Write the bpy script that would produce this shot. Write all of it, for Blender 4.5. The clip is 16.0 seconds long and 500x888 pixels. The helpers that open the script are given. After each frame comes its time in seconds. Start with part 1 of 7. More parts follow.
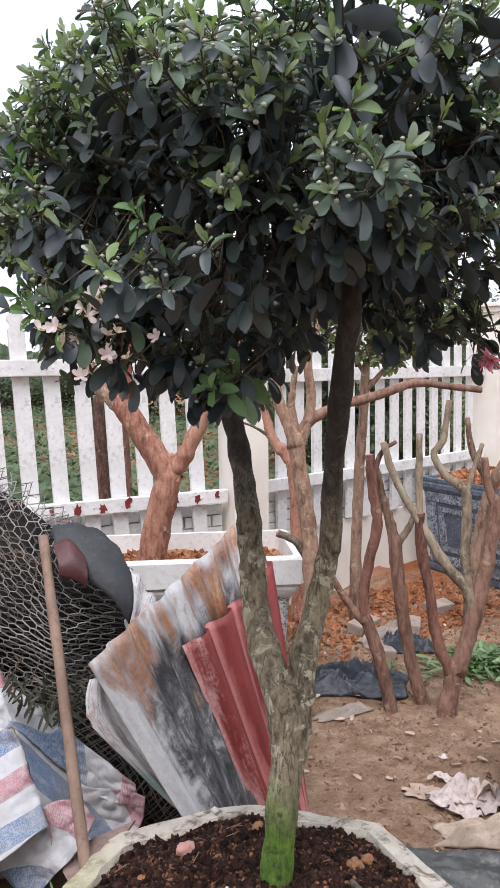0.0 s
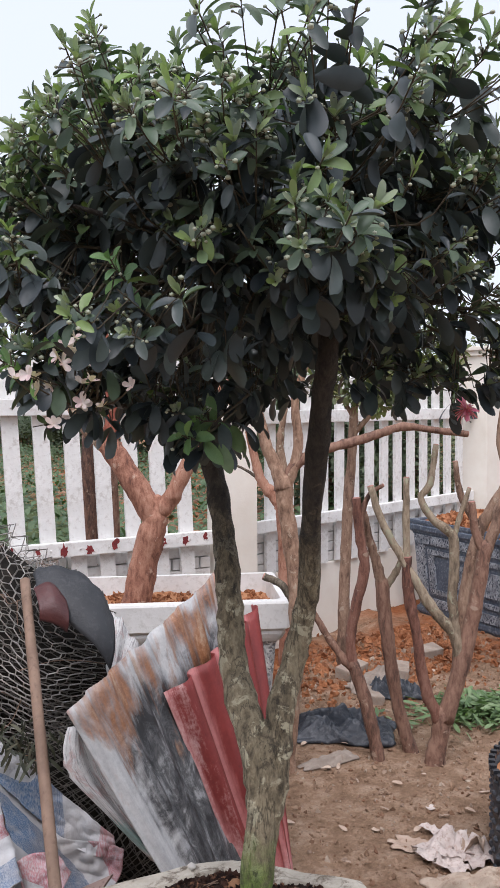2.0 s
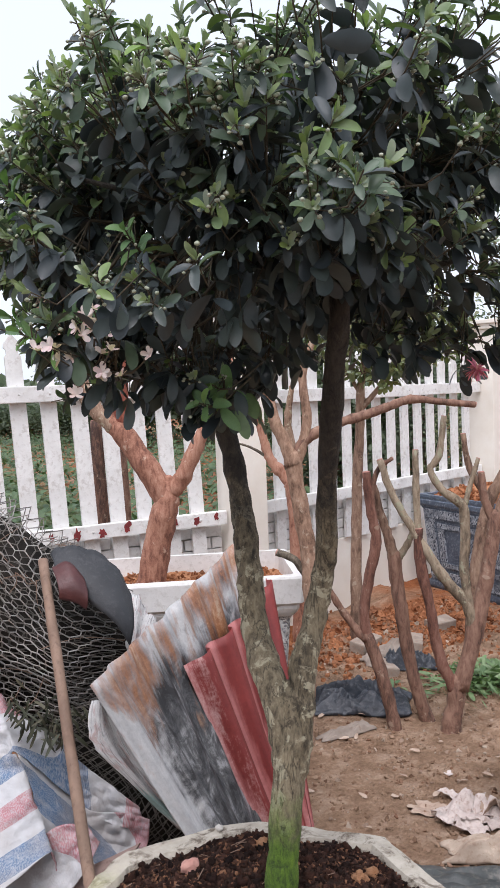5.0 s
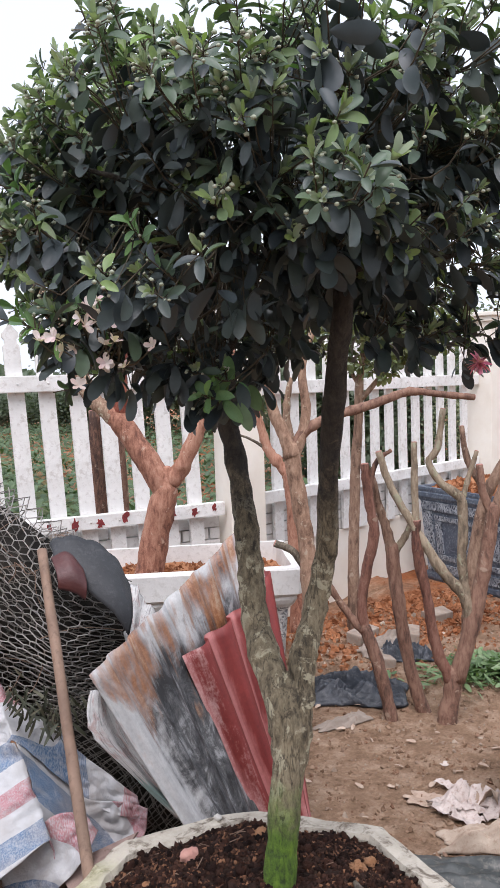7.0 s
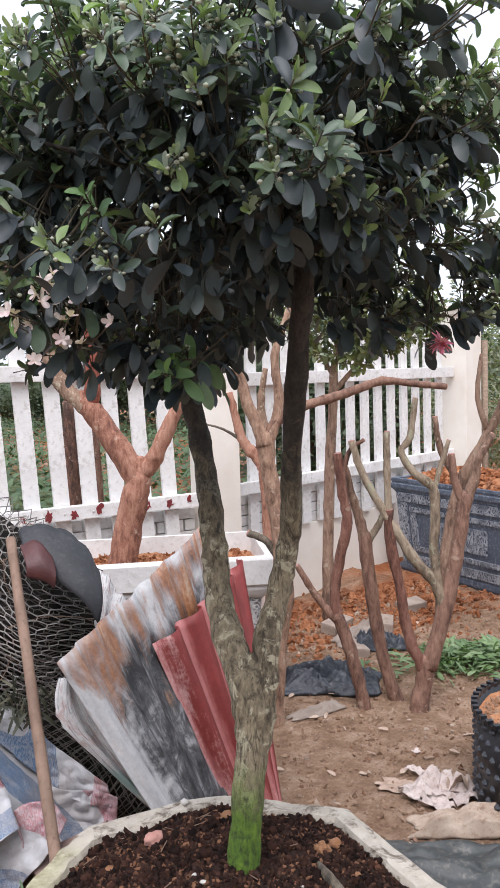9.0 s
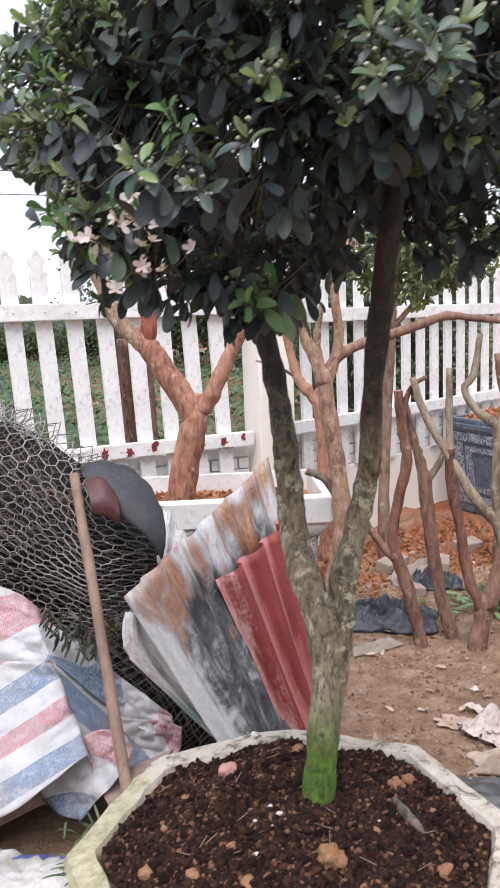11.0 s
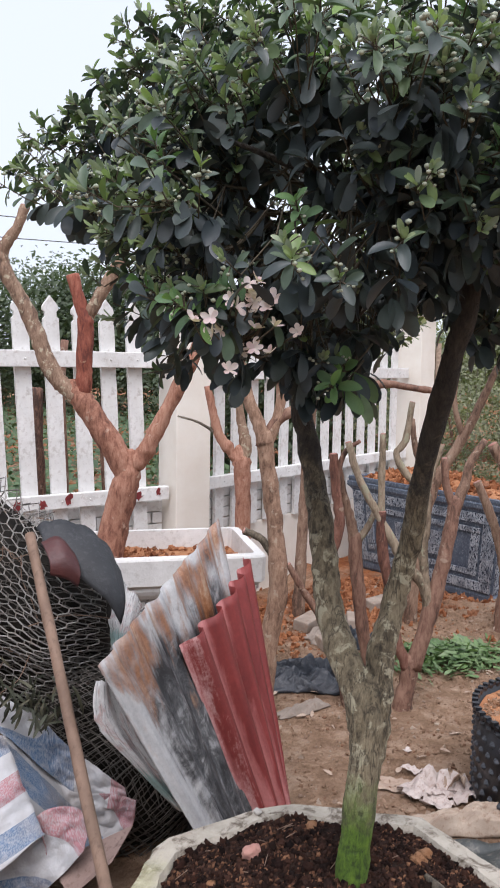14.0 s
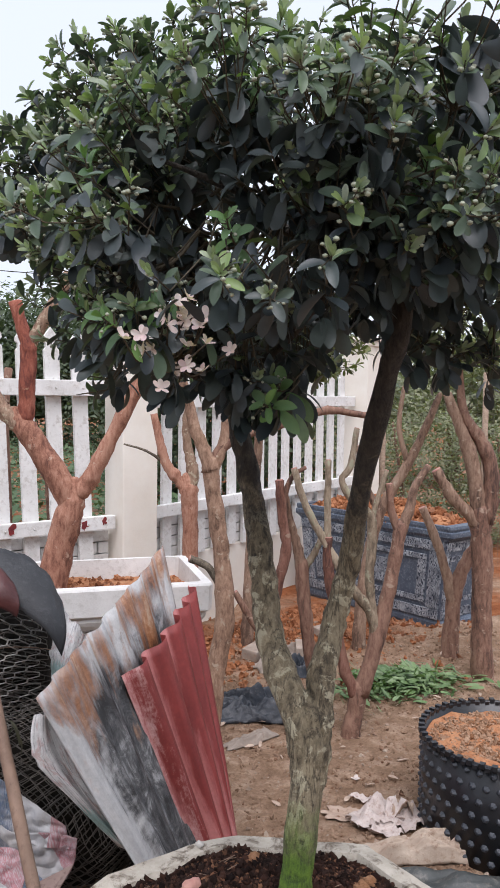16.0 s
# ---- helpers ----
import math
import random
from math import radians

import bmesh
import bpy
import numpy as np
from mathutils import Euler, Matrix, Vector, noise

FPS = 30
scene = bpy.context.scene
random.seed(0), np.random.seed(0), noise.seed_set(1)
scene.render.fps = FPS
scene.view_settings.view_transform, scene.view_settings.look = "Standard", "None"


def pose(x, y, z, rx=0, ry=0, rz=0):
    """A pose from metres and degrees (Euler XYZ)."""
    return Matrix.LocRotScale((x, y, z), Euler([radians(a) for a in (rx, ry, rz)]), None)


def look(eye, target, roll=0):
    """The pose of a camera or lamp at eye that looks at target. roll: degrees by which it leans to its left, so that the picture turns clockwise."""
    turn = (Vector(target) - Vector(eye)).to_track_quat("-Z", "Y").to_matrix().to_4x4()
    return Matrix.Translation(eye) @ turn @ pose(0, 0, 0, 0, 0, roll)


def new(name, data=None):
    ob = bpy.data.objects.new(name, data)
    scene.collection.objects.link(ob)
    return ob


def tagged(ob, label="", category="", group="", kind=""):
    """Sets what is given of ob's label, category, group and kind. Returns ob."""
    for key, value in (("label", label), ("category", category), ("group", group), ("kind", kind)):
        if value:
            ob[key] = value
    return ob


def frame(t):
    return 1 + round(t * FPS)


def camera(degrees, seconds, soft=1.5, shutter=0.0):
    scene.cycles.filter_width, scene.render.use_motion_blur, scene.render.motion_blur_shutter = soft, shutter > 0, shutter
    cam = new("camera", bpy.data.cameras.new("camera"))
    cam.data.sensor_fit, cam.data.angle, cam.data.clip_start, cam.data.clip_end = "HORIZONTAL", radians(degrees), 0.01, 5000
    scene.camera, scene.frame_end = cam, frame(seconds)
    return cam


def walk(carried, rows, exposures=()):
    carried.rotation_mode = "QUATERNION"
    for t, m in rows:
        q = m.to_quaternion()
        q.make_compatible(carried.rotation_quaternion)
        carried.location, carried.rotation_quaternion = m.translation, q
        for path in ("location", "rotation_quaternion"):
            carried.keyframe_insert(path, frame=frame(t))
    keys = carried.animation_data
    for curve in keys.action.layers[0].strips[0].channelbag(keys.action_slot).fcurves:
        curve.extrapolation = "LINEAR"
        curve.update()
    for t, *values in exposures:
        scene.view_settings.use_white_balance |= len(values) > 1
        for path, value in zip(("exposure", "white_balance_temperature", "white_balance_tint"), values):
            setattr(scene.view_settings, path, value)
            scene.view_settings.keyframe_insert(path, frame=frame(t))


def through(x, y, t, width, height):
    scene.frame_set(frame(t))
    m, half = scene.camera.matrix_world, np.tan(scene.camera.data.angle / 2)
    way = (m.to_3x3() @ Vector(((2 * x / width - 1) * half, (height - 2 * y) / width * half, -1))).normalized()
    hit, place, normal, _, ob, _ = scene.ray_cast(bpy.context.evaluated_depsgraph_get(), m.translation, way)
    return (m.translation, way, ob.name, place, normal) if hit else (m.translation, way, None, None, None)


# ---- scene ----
cam = camera(34.4, 16.0, soft=1.2, shutter=0.4)
PATH = [
    (0, (0.464, 0.575, 1.556), (1.335, 2.366, 1.368), -0.9),
    (0.5, (0.471, 0.565, 1.569), (1.35, 2.353, 1.392), -0.7),
    (1, (0.486, 0.555, 1.573), (1.374, 2.343, 1.45), -0.6),
    (1.5, (0.484, 0.569, 1.567), (1.376, 2.356, 1.464), -0.6),
    (2, (0.487, 0.57, 1.568), (1.379, 2.358, 1.477), -0.4),
    (2.5, (0.488, 0.584, 1.55), (1.373, 2.375, 1.46), -0.4),
    (3, (0.482, 0.569, 1.547), (1.365, 2.361, 1.449), -1.0),
    (3.5, (0.482, 0.548, 1.554), (1.366, 2.339, 1.447), -1.2),
    (4, (0.482, 0.545, 1.548), (1.365, 2.336, 1.43), -1.8),
    (4.5, (0.467, 0.55, 1.544), (1.345, 2.343, 1.417), -2.3),
    (7, (0.454, 0.556, 1.546), (1.336, 2.344, 1.392), -1.9),
    (7.5, (0.456, 0.546, 1.548), (1.357, 2.325, 1.389), -1.5),
    (8, (0.462, 0.545, 1.543), (1.382, 2.314, 1.387), -1.6),
    (10.5, (0.494, 0.576, 1.501), (1.404, 2.34, 1.254), -1.9),
    (11, (0.451, 0.604, 1.512), (1.262, 2.405, 1.198), -2.1),
    (11.5, (0.369, 0.686, 1.507), (1.264, 2.434, 1.132), -1.6),
    (11.7, (0.331, 0.723, 1.506), (1.313, 2.423, 1.121), -1.9),
    (12, (0.273, 0.745, 1.517), (1.303, 2.413, 1.122), -2.8),
    (12.2, (0.248, 0.744, 1.528), (1.300, 2.398, 1.130), -2.3),
    (12.5, (0.224, 0.748, 1.54), (1.288, 2.402, 1.177), -0.9),
    (13, (0.204, 0.769, 1.535), (1.275, 2.421, 1.185), -0.7),
    (13.5, (0.202, 0.746, 1.547), (1.276, 2.405, 1.241), -0.4),
    (14, (0.204, 0.742, 1.555), (1.297, 2.405, 1.36), 0.8),
    (14.5, (0.205, 0.75, 1.55), (1.322, 2.401, 1.381), 1.0),
    (15, (0.216, 0.754, 1.551), (1.352, 2.394, 1.404), 1.0),
    (15.5, (0.219, 0.74, 1.557), (1.389, 2.357, 1.431), 0.8),
    (16, (0.227, 0.737, 1.541), (1.423, 2.336, 1.421), 0.7),
]
walk(cam, [(t, look(eye, target, roll)) for t, eye, target, roll in PATH],
     ((0, 0.23), (1, 0.17), (2, 0.02), (3, 0.26), (3.5, 0.27), (4.5, 0.12), (7, 0.2), (7.5, 0.22), (8, 0.15), (10.5, 0.5), (11, 0.38), (11.5, 0.42), (12, 0.55), (12.5, 0.47), (13, 0.09), (14, 0.04), (14.5, -0.04), (15, 0.03), (16, 0.03)))

# ---- daylight: bright overcast sky and a broad, weak sun ----
SUN_ELEVATION, SUN_AZIMUTH = 60.0, 212.0
world = bpy.data.worlds.new("overcast_sky")
scene.world = world
world.use_nodes = True
wn, wl = world.node_tree.nodes, world.node_tree.links
bg = wn["Background"]
sky = wn.new("ShaderNodeTexSky")
sky.sky_type, sky.sun_disc = "NISHITA", False
sky.sun_elevation, sky.sun_rotation = radians(SUN_ELEVATION), radians(SUN_AZIMUTH)
sky.dust_density, sky.air_density = 4.0, 1.0
veil = wn.new("ShaderNodeMix")
veil.data_type = "RGBA"
veil.inputs["Factor"].default_value = 0.86
veil.inputs["B"].default_value = (8.6, 9.2, 10.5, 1)
wl.new(sky.outputs["Color"], veil.inputs["A"])
wl.new(veil.outputs["Result"], bg.inputs["Color"])
bg.inputs["Strength"].default_value = 0.114
sun = bpy.data.lights.new("sun", "SUN")
sun.energy, sun.angle, sun.color = 3.2, radians(45), (0.985, 0.945, 1.0)
sun_ob = new("sun", sun)
a, e = radians(SUN_AZIMUTH), radians(SUN_ELEVATION)
sun_way = Vector((math.sin(a) * math.cos(e), math.cos(a) * math.cos(e), math.sin(e)))
sun_ob.matrix_world = look(sun_way * 30, (0, 0, 0))


# ---- materials ----
def shader(name):
    mat = bpy.data.materials.new(name)
    mat.use_nodes = True
    nt = mat.node_tree
    return mat, nt.nodes, nt.links, nt.nodes["Principled BSDF"]


def noise_tex(n, l, scale, detail=4.0, rough=0.6, vec=None, distort=0.0):
    t = n.new("ShaderNodeTexNoise")
    t.inputs["Scale"].default_value = scale
    t.inputs["Detail"].default_value = detail
    t.inputs["Roughness"].default_value = rough
    t.inputs["Distortion"].default_value = distort
    if vec is not None:
        l.new(vec, t.inputs["Vector"])
    return t.outputs["Fac"]


def ramp(n, l, fac, stops, constant=False):
    r = n.new("ShaderNodeValToRGB")
    if constant:
        r.color_ramp.interpolation = "CONSTANT"
    els = r.color_ramp.elements
    while len(els) < len(stops):
        els.new(0.5)
    for el, (p, c) in zip(els, stops):
        el.position = p
        el.color = (*c, 1) if len(c) == 3 else c
    l.new(fac, r.inputs["Fac"])
    return r.outputs["Color"]


def mixc(n, l, fac, a, b, blend="MIX"):
    m = n.new("ShaderNodeMix")
    m.data_type, m.blend_type = "RGBA", blend
    for sock, v in (("Factor", fac), ("A", a), ("B", b)):
        if isinstance(v, (int, float)):
            m.inputs[sock].default_value = v
        elif isinstance(v, tuple):
            m.inputs[sock].default_value = (*v, 1)
        else:
            l.new(v, m.inputs[sock])
    return m.outputs["Result"]


def maths(n, l, op, a, b=0.5, clamp=False):
    m = n.new("ShaderNodeMath")
    m.operation, m.use_clamp = op, clamp
    for i, v in enumerate((a, b)):
        if isinstance(v, (int, float)):
            m.inputs[i].default_value = v
        else:
            l.new(v, m.inputs[i])
    return m.outputs[0]


def coords(n, l, kind="Object", stretch=None):
    tc = n.new("ShaderNodeTexCoord")
    if stretch is None:
        return tc.outputs[kind]
    mp = n.new("ShaderNodeMapping")
    mp.inputs["Scale"].default_value = stretch
    l.new(tc.outputs[kind], mp.inputs["Vector"])
    return mp.outputs["Vector"]


def bump(n, l, bsdf, height, strength=0.4, dist=0.01):
    b = n.new("ShaderNodeBump")
    b.inputs["Strength"].default_value = strength
    b.inputs["Distance"].default_value = dist
    l.new(height, b.inputs["Height"])
    l.new(b.outputs["Normal"], bsdf.inputs["Normal"])


def surface(name, c1, c2, c3=None, scale=8.0, fine=60.0, rough=0.7, relief=0.4, dist=0.006, metal=0.0, stretch=None, kind="Object", per=0.0):
    """Two scales of variation: c1-c2 in broad stains, c3 in fine specks."""
    mat, n, l, p = shader(name)
    v = coords(n, l, kind, stretch)
    broad = noise_tex(n, l, scale, 5.0, 0.65, v)
    small = noise_tex(n, l, fine, 4.0, 0.7, v)
    col = ramp(n, l, broad, [(0.32, c1), (0.68, c2)])
    if c3:
        col = mixc(n, l, maths(n, l, "MULTIPLY", ramp(n, l, small, [(0.52, (0, 0, 0)), (0.68, (1, 1, 1))]), 0.75), col, c3)
    if per:
        oi = n.new("ShaderNodeObjectInfo")
        gain = maths(n, l, "MULTIPLY_ADD", oi.outputs["Random"], per)
        n[gain.node.name].inputs[2].default_value = 1 - per / 2
        col = mixc(n, l, 1.0, col, gain, "MULTIPLY")
    l.new(col, p.inputs["Base Color"])
    p.inputs["Roughness"].default_value = rough
    p.inputs["Metallic"].default_value = metal
    if rough > 0.88:
        p.inputs["Specular IOR Level"].default_value = 0.15
    bump(n, l, p, maths(n, l, "ADD", small, broad), relief, dist)
    return mat


def foliage(name, tones, rough=0.45, through=0.18, island=True, gloss=0.5):
    """Leaf: tone by leaf, faint mottling, some light shining through."""
    mat, n, l, p = shader(name)
    if island:
        r = n.new("ShaderNodeNewGeometry").outputs["Random Per Island"]
    else:
        r = n.new("ShaderNodeObjectInfo").outputs["Random"]
    k = len(tones)
    col = ramp(n, l, r, [(i / max(1, k - 1), c) for i, c in enumerate(tones)])
    mott = noise_tex(n, l, 55.0, 3.0, 0.6, coords(n, l))
    col = mixc(n, l, 0.35, col, ramp(n, l, mott, [(0.3, (0.35, 0.35, 0.35)), (0.7, (1, 1, 1))]), "MULTIPLY")
    l.new(col, p.inputs["Base Color"])
    p.inputs["Roughness"].default_value = rough
    p.inputs["Specular IOR Level"].default_value = gloss
    if through == 0.0:
        # crumbly matter: no sheen, fine relief
        p.inputs["Specular IOR Level"].default_value = 0.12
        bump(n, l, p, noise_tex(n, l, 320.0, 4.0, 0.75, coords(n, l)), 1.0, 0.004)
        return mat
    tr = n.new("ShaderNodeBsdfTranslucent")
    l.new(mixc(n, l, 1.0, col, (1.0, 1.25, 0.5), "MULTIPLY"), tr.inputs["Color"])
    ms = n.new("ShaderNodeMixShader")
    ms.inputs[0].default_value = through
    l.new(p.outputs[0], ms.inputs[1])
    l.new(tr.outputs[0], ms.inputs[2])
    l.new(ms.outputs[0], n["Material Output"].inputs["Surface"])
    return mat


def bark(name, dark, mid, pale, patch=(0.3, 0.3, 0.24), patchy=0.55, scale=14.0, algae=None, relief=0.7, dark_above=None, grain=0.3):
    """Bark with streaks along z, pale patches, and algae below the height algae."""
    mat, n, l, p = shader(name)
    v = coords(n, l, "Object", (1, 1, grain))
    streak = noise_tex(n, l, scale * 5, 8.0, 0.75, v, 0.3)
    spots = noise_tex(n, l, scale * 2.2, 6.0, 0.65, coords(n, l), 0.4)
    broad = noise_tex(n, l, scale * 0.6, 4.0, 0.6, v)
    col = ramp(n, l, maths(n, l, "ADD", maths(n, l, "MULTIPLY", streak, 0.6), maths(n, l, "MULTIPLY", broad, 0.4)), [(0.4, dark), (0.485, mid), (0.58, pale)])
    col = mixc(n, l, ramp(n, l, spots, [(patchy, (0, 0, 0)), (patchy + 0.05, (0.9, 0.9, 0.9))]), col, patch)
    if relief >= 1:
        # long dark fissures along the stem
        crack = noise_tex(n, l, scale * 2.2, 5.0, 0.6, coords(n, l, "Object", (1, 1, 0.1)), 0.35)
        col = mixc(n, l, ramp(n, l, crack, [(0.472, (0, 0, 0)), (0.487, (0.75, 0.75, 0.75)), (0.493, (0.75, 0.75, 0.75)), (0.508, (0, 0, 0))]), col, dark)
    sep = n.new("ShaderNodeSeparateXYZ")
    l.new(coords(n, l), sep.inputs[0])
    if dark_above is not None:
        # darker bark tone on the upper limbs, with an uneven border
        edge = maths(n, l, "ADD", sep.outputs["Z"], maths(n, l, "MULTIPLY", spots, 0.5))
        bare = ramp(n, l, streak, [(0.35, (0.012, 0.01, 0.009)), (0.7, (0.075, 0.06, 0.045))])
        far = maths(n, l, "MULTIPLY", maths(n, l, "SUBTRACT", edge, dark_above + 0.2), 8.0, clamp=True)
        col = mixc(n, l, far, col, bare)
    if algae is not None:
        h = maths(n, l, "MULTIPLY_ADD", spots, 0.14)
        n[h.node.name].inputs[2].default_value = algae - 0.07
        g = maths(n, l, "MULTIPLY", maths(n, l, "SUBTRACT", h, sep.outputs["Z"]), 9.0, clamp=True)
        col = mixc(n, l, g, col, ramp(n, l, maths(n, l, "ADD", maths(n, l, "MULTIPLY", streak, 0.6), maths(n, l, "MULTIPLY", spots, 0.4)), [(0.42, (0.03, 0.055, 0.01)), (0.5, (0.08, 0.15, 0.014)), (0.6, (0.14, 0.235, 0.022))]))
    l.new(col, p.inputs["Base Color"])
    p.inputs["Roughness"].default_value = 0.82
    bump(n, l, p, maths(n, l, "ADD", streak, spots), relief, 0.009)
    return mat


M = {}
M["bark_grey"] = bark("bark_grey", (0.032, 0.025, 0.016), (0.155, 0.125, 0.08), (0.3, 0.25, 0.165), (0.46, 0.42, 0.3), 0.545, 16, algae=0.9, relief=1.0, dark_above=1.34, grain=0.42)
M["bark_orange"] = bark("bark_orange", (0.1, 0.055, 0.034), (0.24, 0.14, 0.092), (0.37, 0.24, 0.165), (0.4, 0.31, 0.23), 0.6, 10, grain=0.4)
M["bark_spot"] = bark("bark_spot", (0.1, 0.06, 0.04), (0.22, 0.135, 0.09), (0.34, 0.23, 0.16), (0.46, 0.4, 0.29), 0.56, 13)
M["bark_red"] = bark("bark_red", (0.13, 0.05, 0.032), (0.29, 0.128, 0.082), (0.42, 0.225, 0.155), (0.46, 0.31, 0.23), 0.62, 9, grain=0.35)
M["bark_deep"] = bark("bark_deep", (0.06, 0.024, 0.016), (0.145, 0.06, 0.04), (0.22, 0.11, 0.078), (0.27, 0.19, 0.14), 0.62, 10)
M["bark_crimson"] = bark("bark_crimson", (0.12, 0.03, 0.02), (0.25, 0.07, 0.042), (0.34, 0.13, 0.085), (0.34, 0.2, 0.13), 0.66, 9)
M["bark_dark"] = bark("bark_dark", (0.03, 0.025, 0.02), (0.09, 0.07, 0.05), (0.18, 0.15, 0.11), (0.25, 0.24, 0.19), 0.64, 16)
M["bark_tan"] = bark("bark_tan", (0.085, 0.048, 0.032), (0.21, 0.126, 0.086), (0.32, 0.215, 0.152), (0.37, 0.29, 0.22), 0.6, 9, grain=0.3, relief=0.5)
M["bark_brown"] = bark("bark_brown", (0.058, 0.03, 0.022), (0.165, 0.085, 0.058), (0.26, 0.15, 0.105), (0.32, 0.23, 0.17), 0.6, 9, grain=0.3, relief=0.5)
M["bark_pale"] = bark("bark_pale", (0.11, 0.082, 0.055), (0.23, 0.175, 0.12), (0.33, 0.265, 0.19), (0.3, 0.29, 0.2), 0.58, 12)
M["cut_wood"] = surface("cut_wood", (0.36, 0.16, 0.13), (0.48, 0.27, 0.22), scale=30, rough=0.8)
M["twig"] = surface("twig", (0.045, 0.036, 0.025), (0.1, 0.08, 0.05), scale=30, rough=0.85)
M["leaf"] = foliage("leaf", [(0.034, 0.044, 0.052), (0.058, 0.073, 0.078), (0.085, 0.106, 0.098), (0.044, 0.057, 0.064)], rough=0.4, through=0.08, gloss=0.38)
M["leaf_one"] = foliage("leaf_one", [(0.1, 0.16, 0.08), (0.14, 0.21, 0.115), (0.24, 0.37, 0.085), (0.11, 0.165, 0.105), (0.18, 0.28, 0.11), (0.14, 0.19, 0.125)], island=False, through=0.22, rough=0.42, gloss=0.3)
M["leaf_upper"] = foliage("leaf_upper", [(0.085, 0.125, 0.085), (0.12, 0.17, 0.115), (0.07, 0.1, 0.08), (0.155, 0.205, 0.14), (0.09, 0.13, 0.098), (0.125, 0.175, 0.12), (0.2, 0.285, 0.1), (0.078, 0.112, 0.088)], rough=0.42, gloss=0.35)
M["leaf_young"] = foliage("leaf_young", [(0.27, 0.33, 0.245), (0.36, 0.41, 0.31), (0.29, 0.39, 0.15), (0.31, 0.35, 0.27), (0.25, 0.31, 0.2)], through=0.28)
M["leaf_bright"] = foliage("leaf_bright", [(0.16, 0.28, 0.13), (0.22, 0.38, 0.13), (0.15, 0.25, 0.14), (0.19, 0.32, 0.15)], island=False, through=0.25, rough=0.45, gloss=0.25)
M["leaf_olive"] = foliage("leaf_olive", [(0.07, 0.09, 0.03), (0.14, 0.17, 0.06), (0.22, 0.22, 0.09), (0.05, 0.07, 0.03)], through=0.3)
M["leaf_far"] = foliage("leaf_far", [(0.06, 0.085, 0.05), (0.1, 0.135, 0.08), (0.14, 0.175, 0.11), (0.075, 0.1, 0.06)], rough=0.6, through=0.3)
M["leaf_pale"] = foliage("leaf_pale", [(0.16, 0.18, 0.11), (0.25, 0.27, 0.17), (0.33, 0.33, 0.22), (0.2, 0.22, 0.13)], rough=0.6, through=0.35)
M["leaf_crop"] = foliage("leaf_crop", [(0.06, 0.1, 0.05), (0.09, 0.145, 0.07), (0.12, 0.18, 0.085), (0.07, 0.11, 0.055)], rough=0.6, through=0.2)
M["leaf_cut"] = foliage("leaf_cut", [(0.1, 0.17, 0.07), (0.17, 0.27, 0.11), (0.24, 0.33, 0.16), (0.13, 0.2, 0.09)], through=0.2)
M["bud"] = surface("bud", (0.27, 0.31, 0.22), (0.42, 0.43, 0.34), scale=40, rough=0.6)
M["petal"] = foliage("petal", [(0.8, 0.68, 0.69), (0.83, 0.76, 0.76), (0.78, 0.55, 0.58), (0.82, 0.72, 0.72)], through=0.3)
M["pink_flower"] = foliage("pink_flower", [(0.7, 0.16, 0.3), (0.8, 0.38, 0.48)], through=0.35)
M["soil"] = surface("soil", (0.018, 0.011, 0.009), (0.045, 0.027, 0.02), (0.08, 0.05, 0.035), scale=18, fine=140, rough=0.95, relief=0.9, dist=0.012)
M["clod"] = foliage("clod", [(0.014, 0.008, 0.0065), (0.03, 0.016, 0.012), (0.012, 0.007, 0.006), (0.06, 0.027, 0.018), (0.022, 0.011, 0.009), (0.085, 0.04, 0.028), (0.016, 0.01, 0.008), (0.05, 0.028, 0.022)], rough=0.95, through=0.0)
M["clay_lump"] = foliage("clay_lump", [(0.2, 0.07, 0.03), (0.33, 0.13, 0.06), (0.45, 0.2, 0.1), (0.26, 0.12, 0.07)], rough=0.95, through=0.0)
M["clod_orange"] = surface("clod_orange", (0.36, 0.15, 0.07), (0.5, 0.26, 0.14), (0.2, 0.08, 0.04), scale=30, fine=120, rough=0.95, relief=0.8)
M["clod_small"] = foliage("clod_small", [(0.022, 0.012, 0.01), (0.045, 0.023, 0.018), (0.1, 0.05, 0.034), (0.03, 0.016, 0.013), (0.06, 0.031, 0.024), (0.03, 0.017, 0.013), (0.3, 0.15, 0.085), (0.14, 0.065, 0.042)], rough=0.95, through=0.0)
M["clay_mix"] = foliage("clay_mix", [(0.28, 0.13, 0.065), (0.4, 0.24, 0.15), (0.46, 0.3, 0.2), (0.33, 0.2, 0.13)], rough=0.95, through=0.0)
M["clod_tan"] = surface("clod_tan", (0.27, 0.13, 0.065), (0.42, 0.235, 0.135), (0.17, 0.075, 0.04), scale=40, fine=160, rough=0.95, relief=1.0)
M["leaf_dry"] = foliage("leaf_dry", [(0.03, 0.034, 0.022), (0.06, 0.065, 0.04), (0.11, 0.1, 0.065)], rough=0.7, through=0.1)
M["pebble"] = foliage("pebble", [(0.2, 0.12, 0.078), (0.3, 0.19, 0.125), (0.38, 0.26, 0.18), (0.25, 0.13, 0.08), (0.46, 0.37, 0.29)], rough=0.9, through=0.0)
M["chip"] = surface("chip", (0.4, 0.37, 0.33), (0.56, 0.53, 0.49), scale=30, rough=0.8)
M["fence"] = surface("fence", (0.6, 0.59, 0.57), (0.79, 0.785, 0.77), (0.48, 0.45, 0.42), scale=5, fine=26, rough=0.75, relief=0.5)
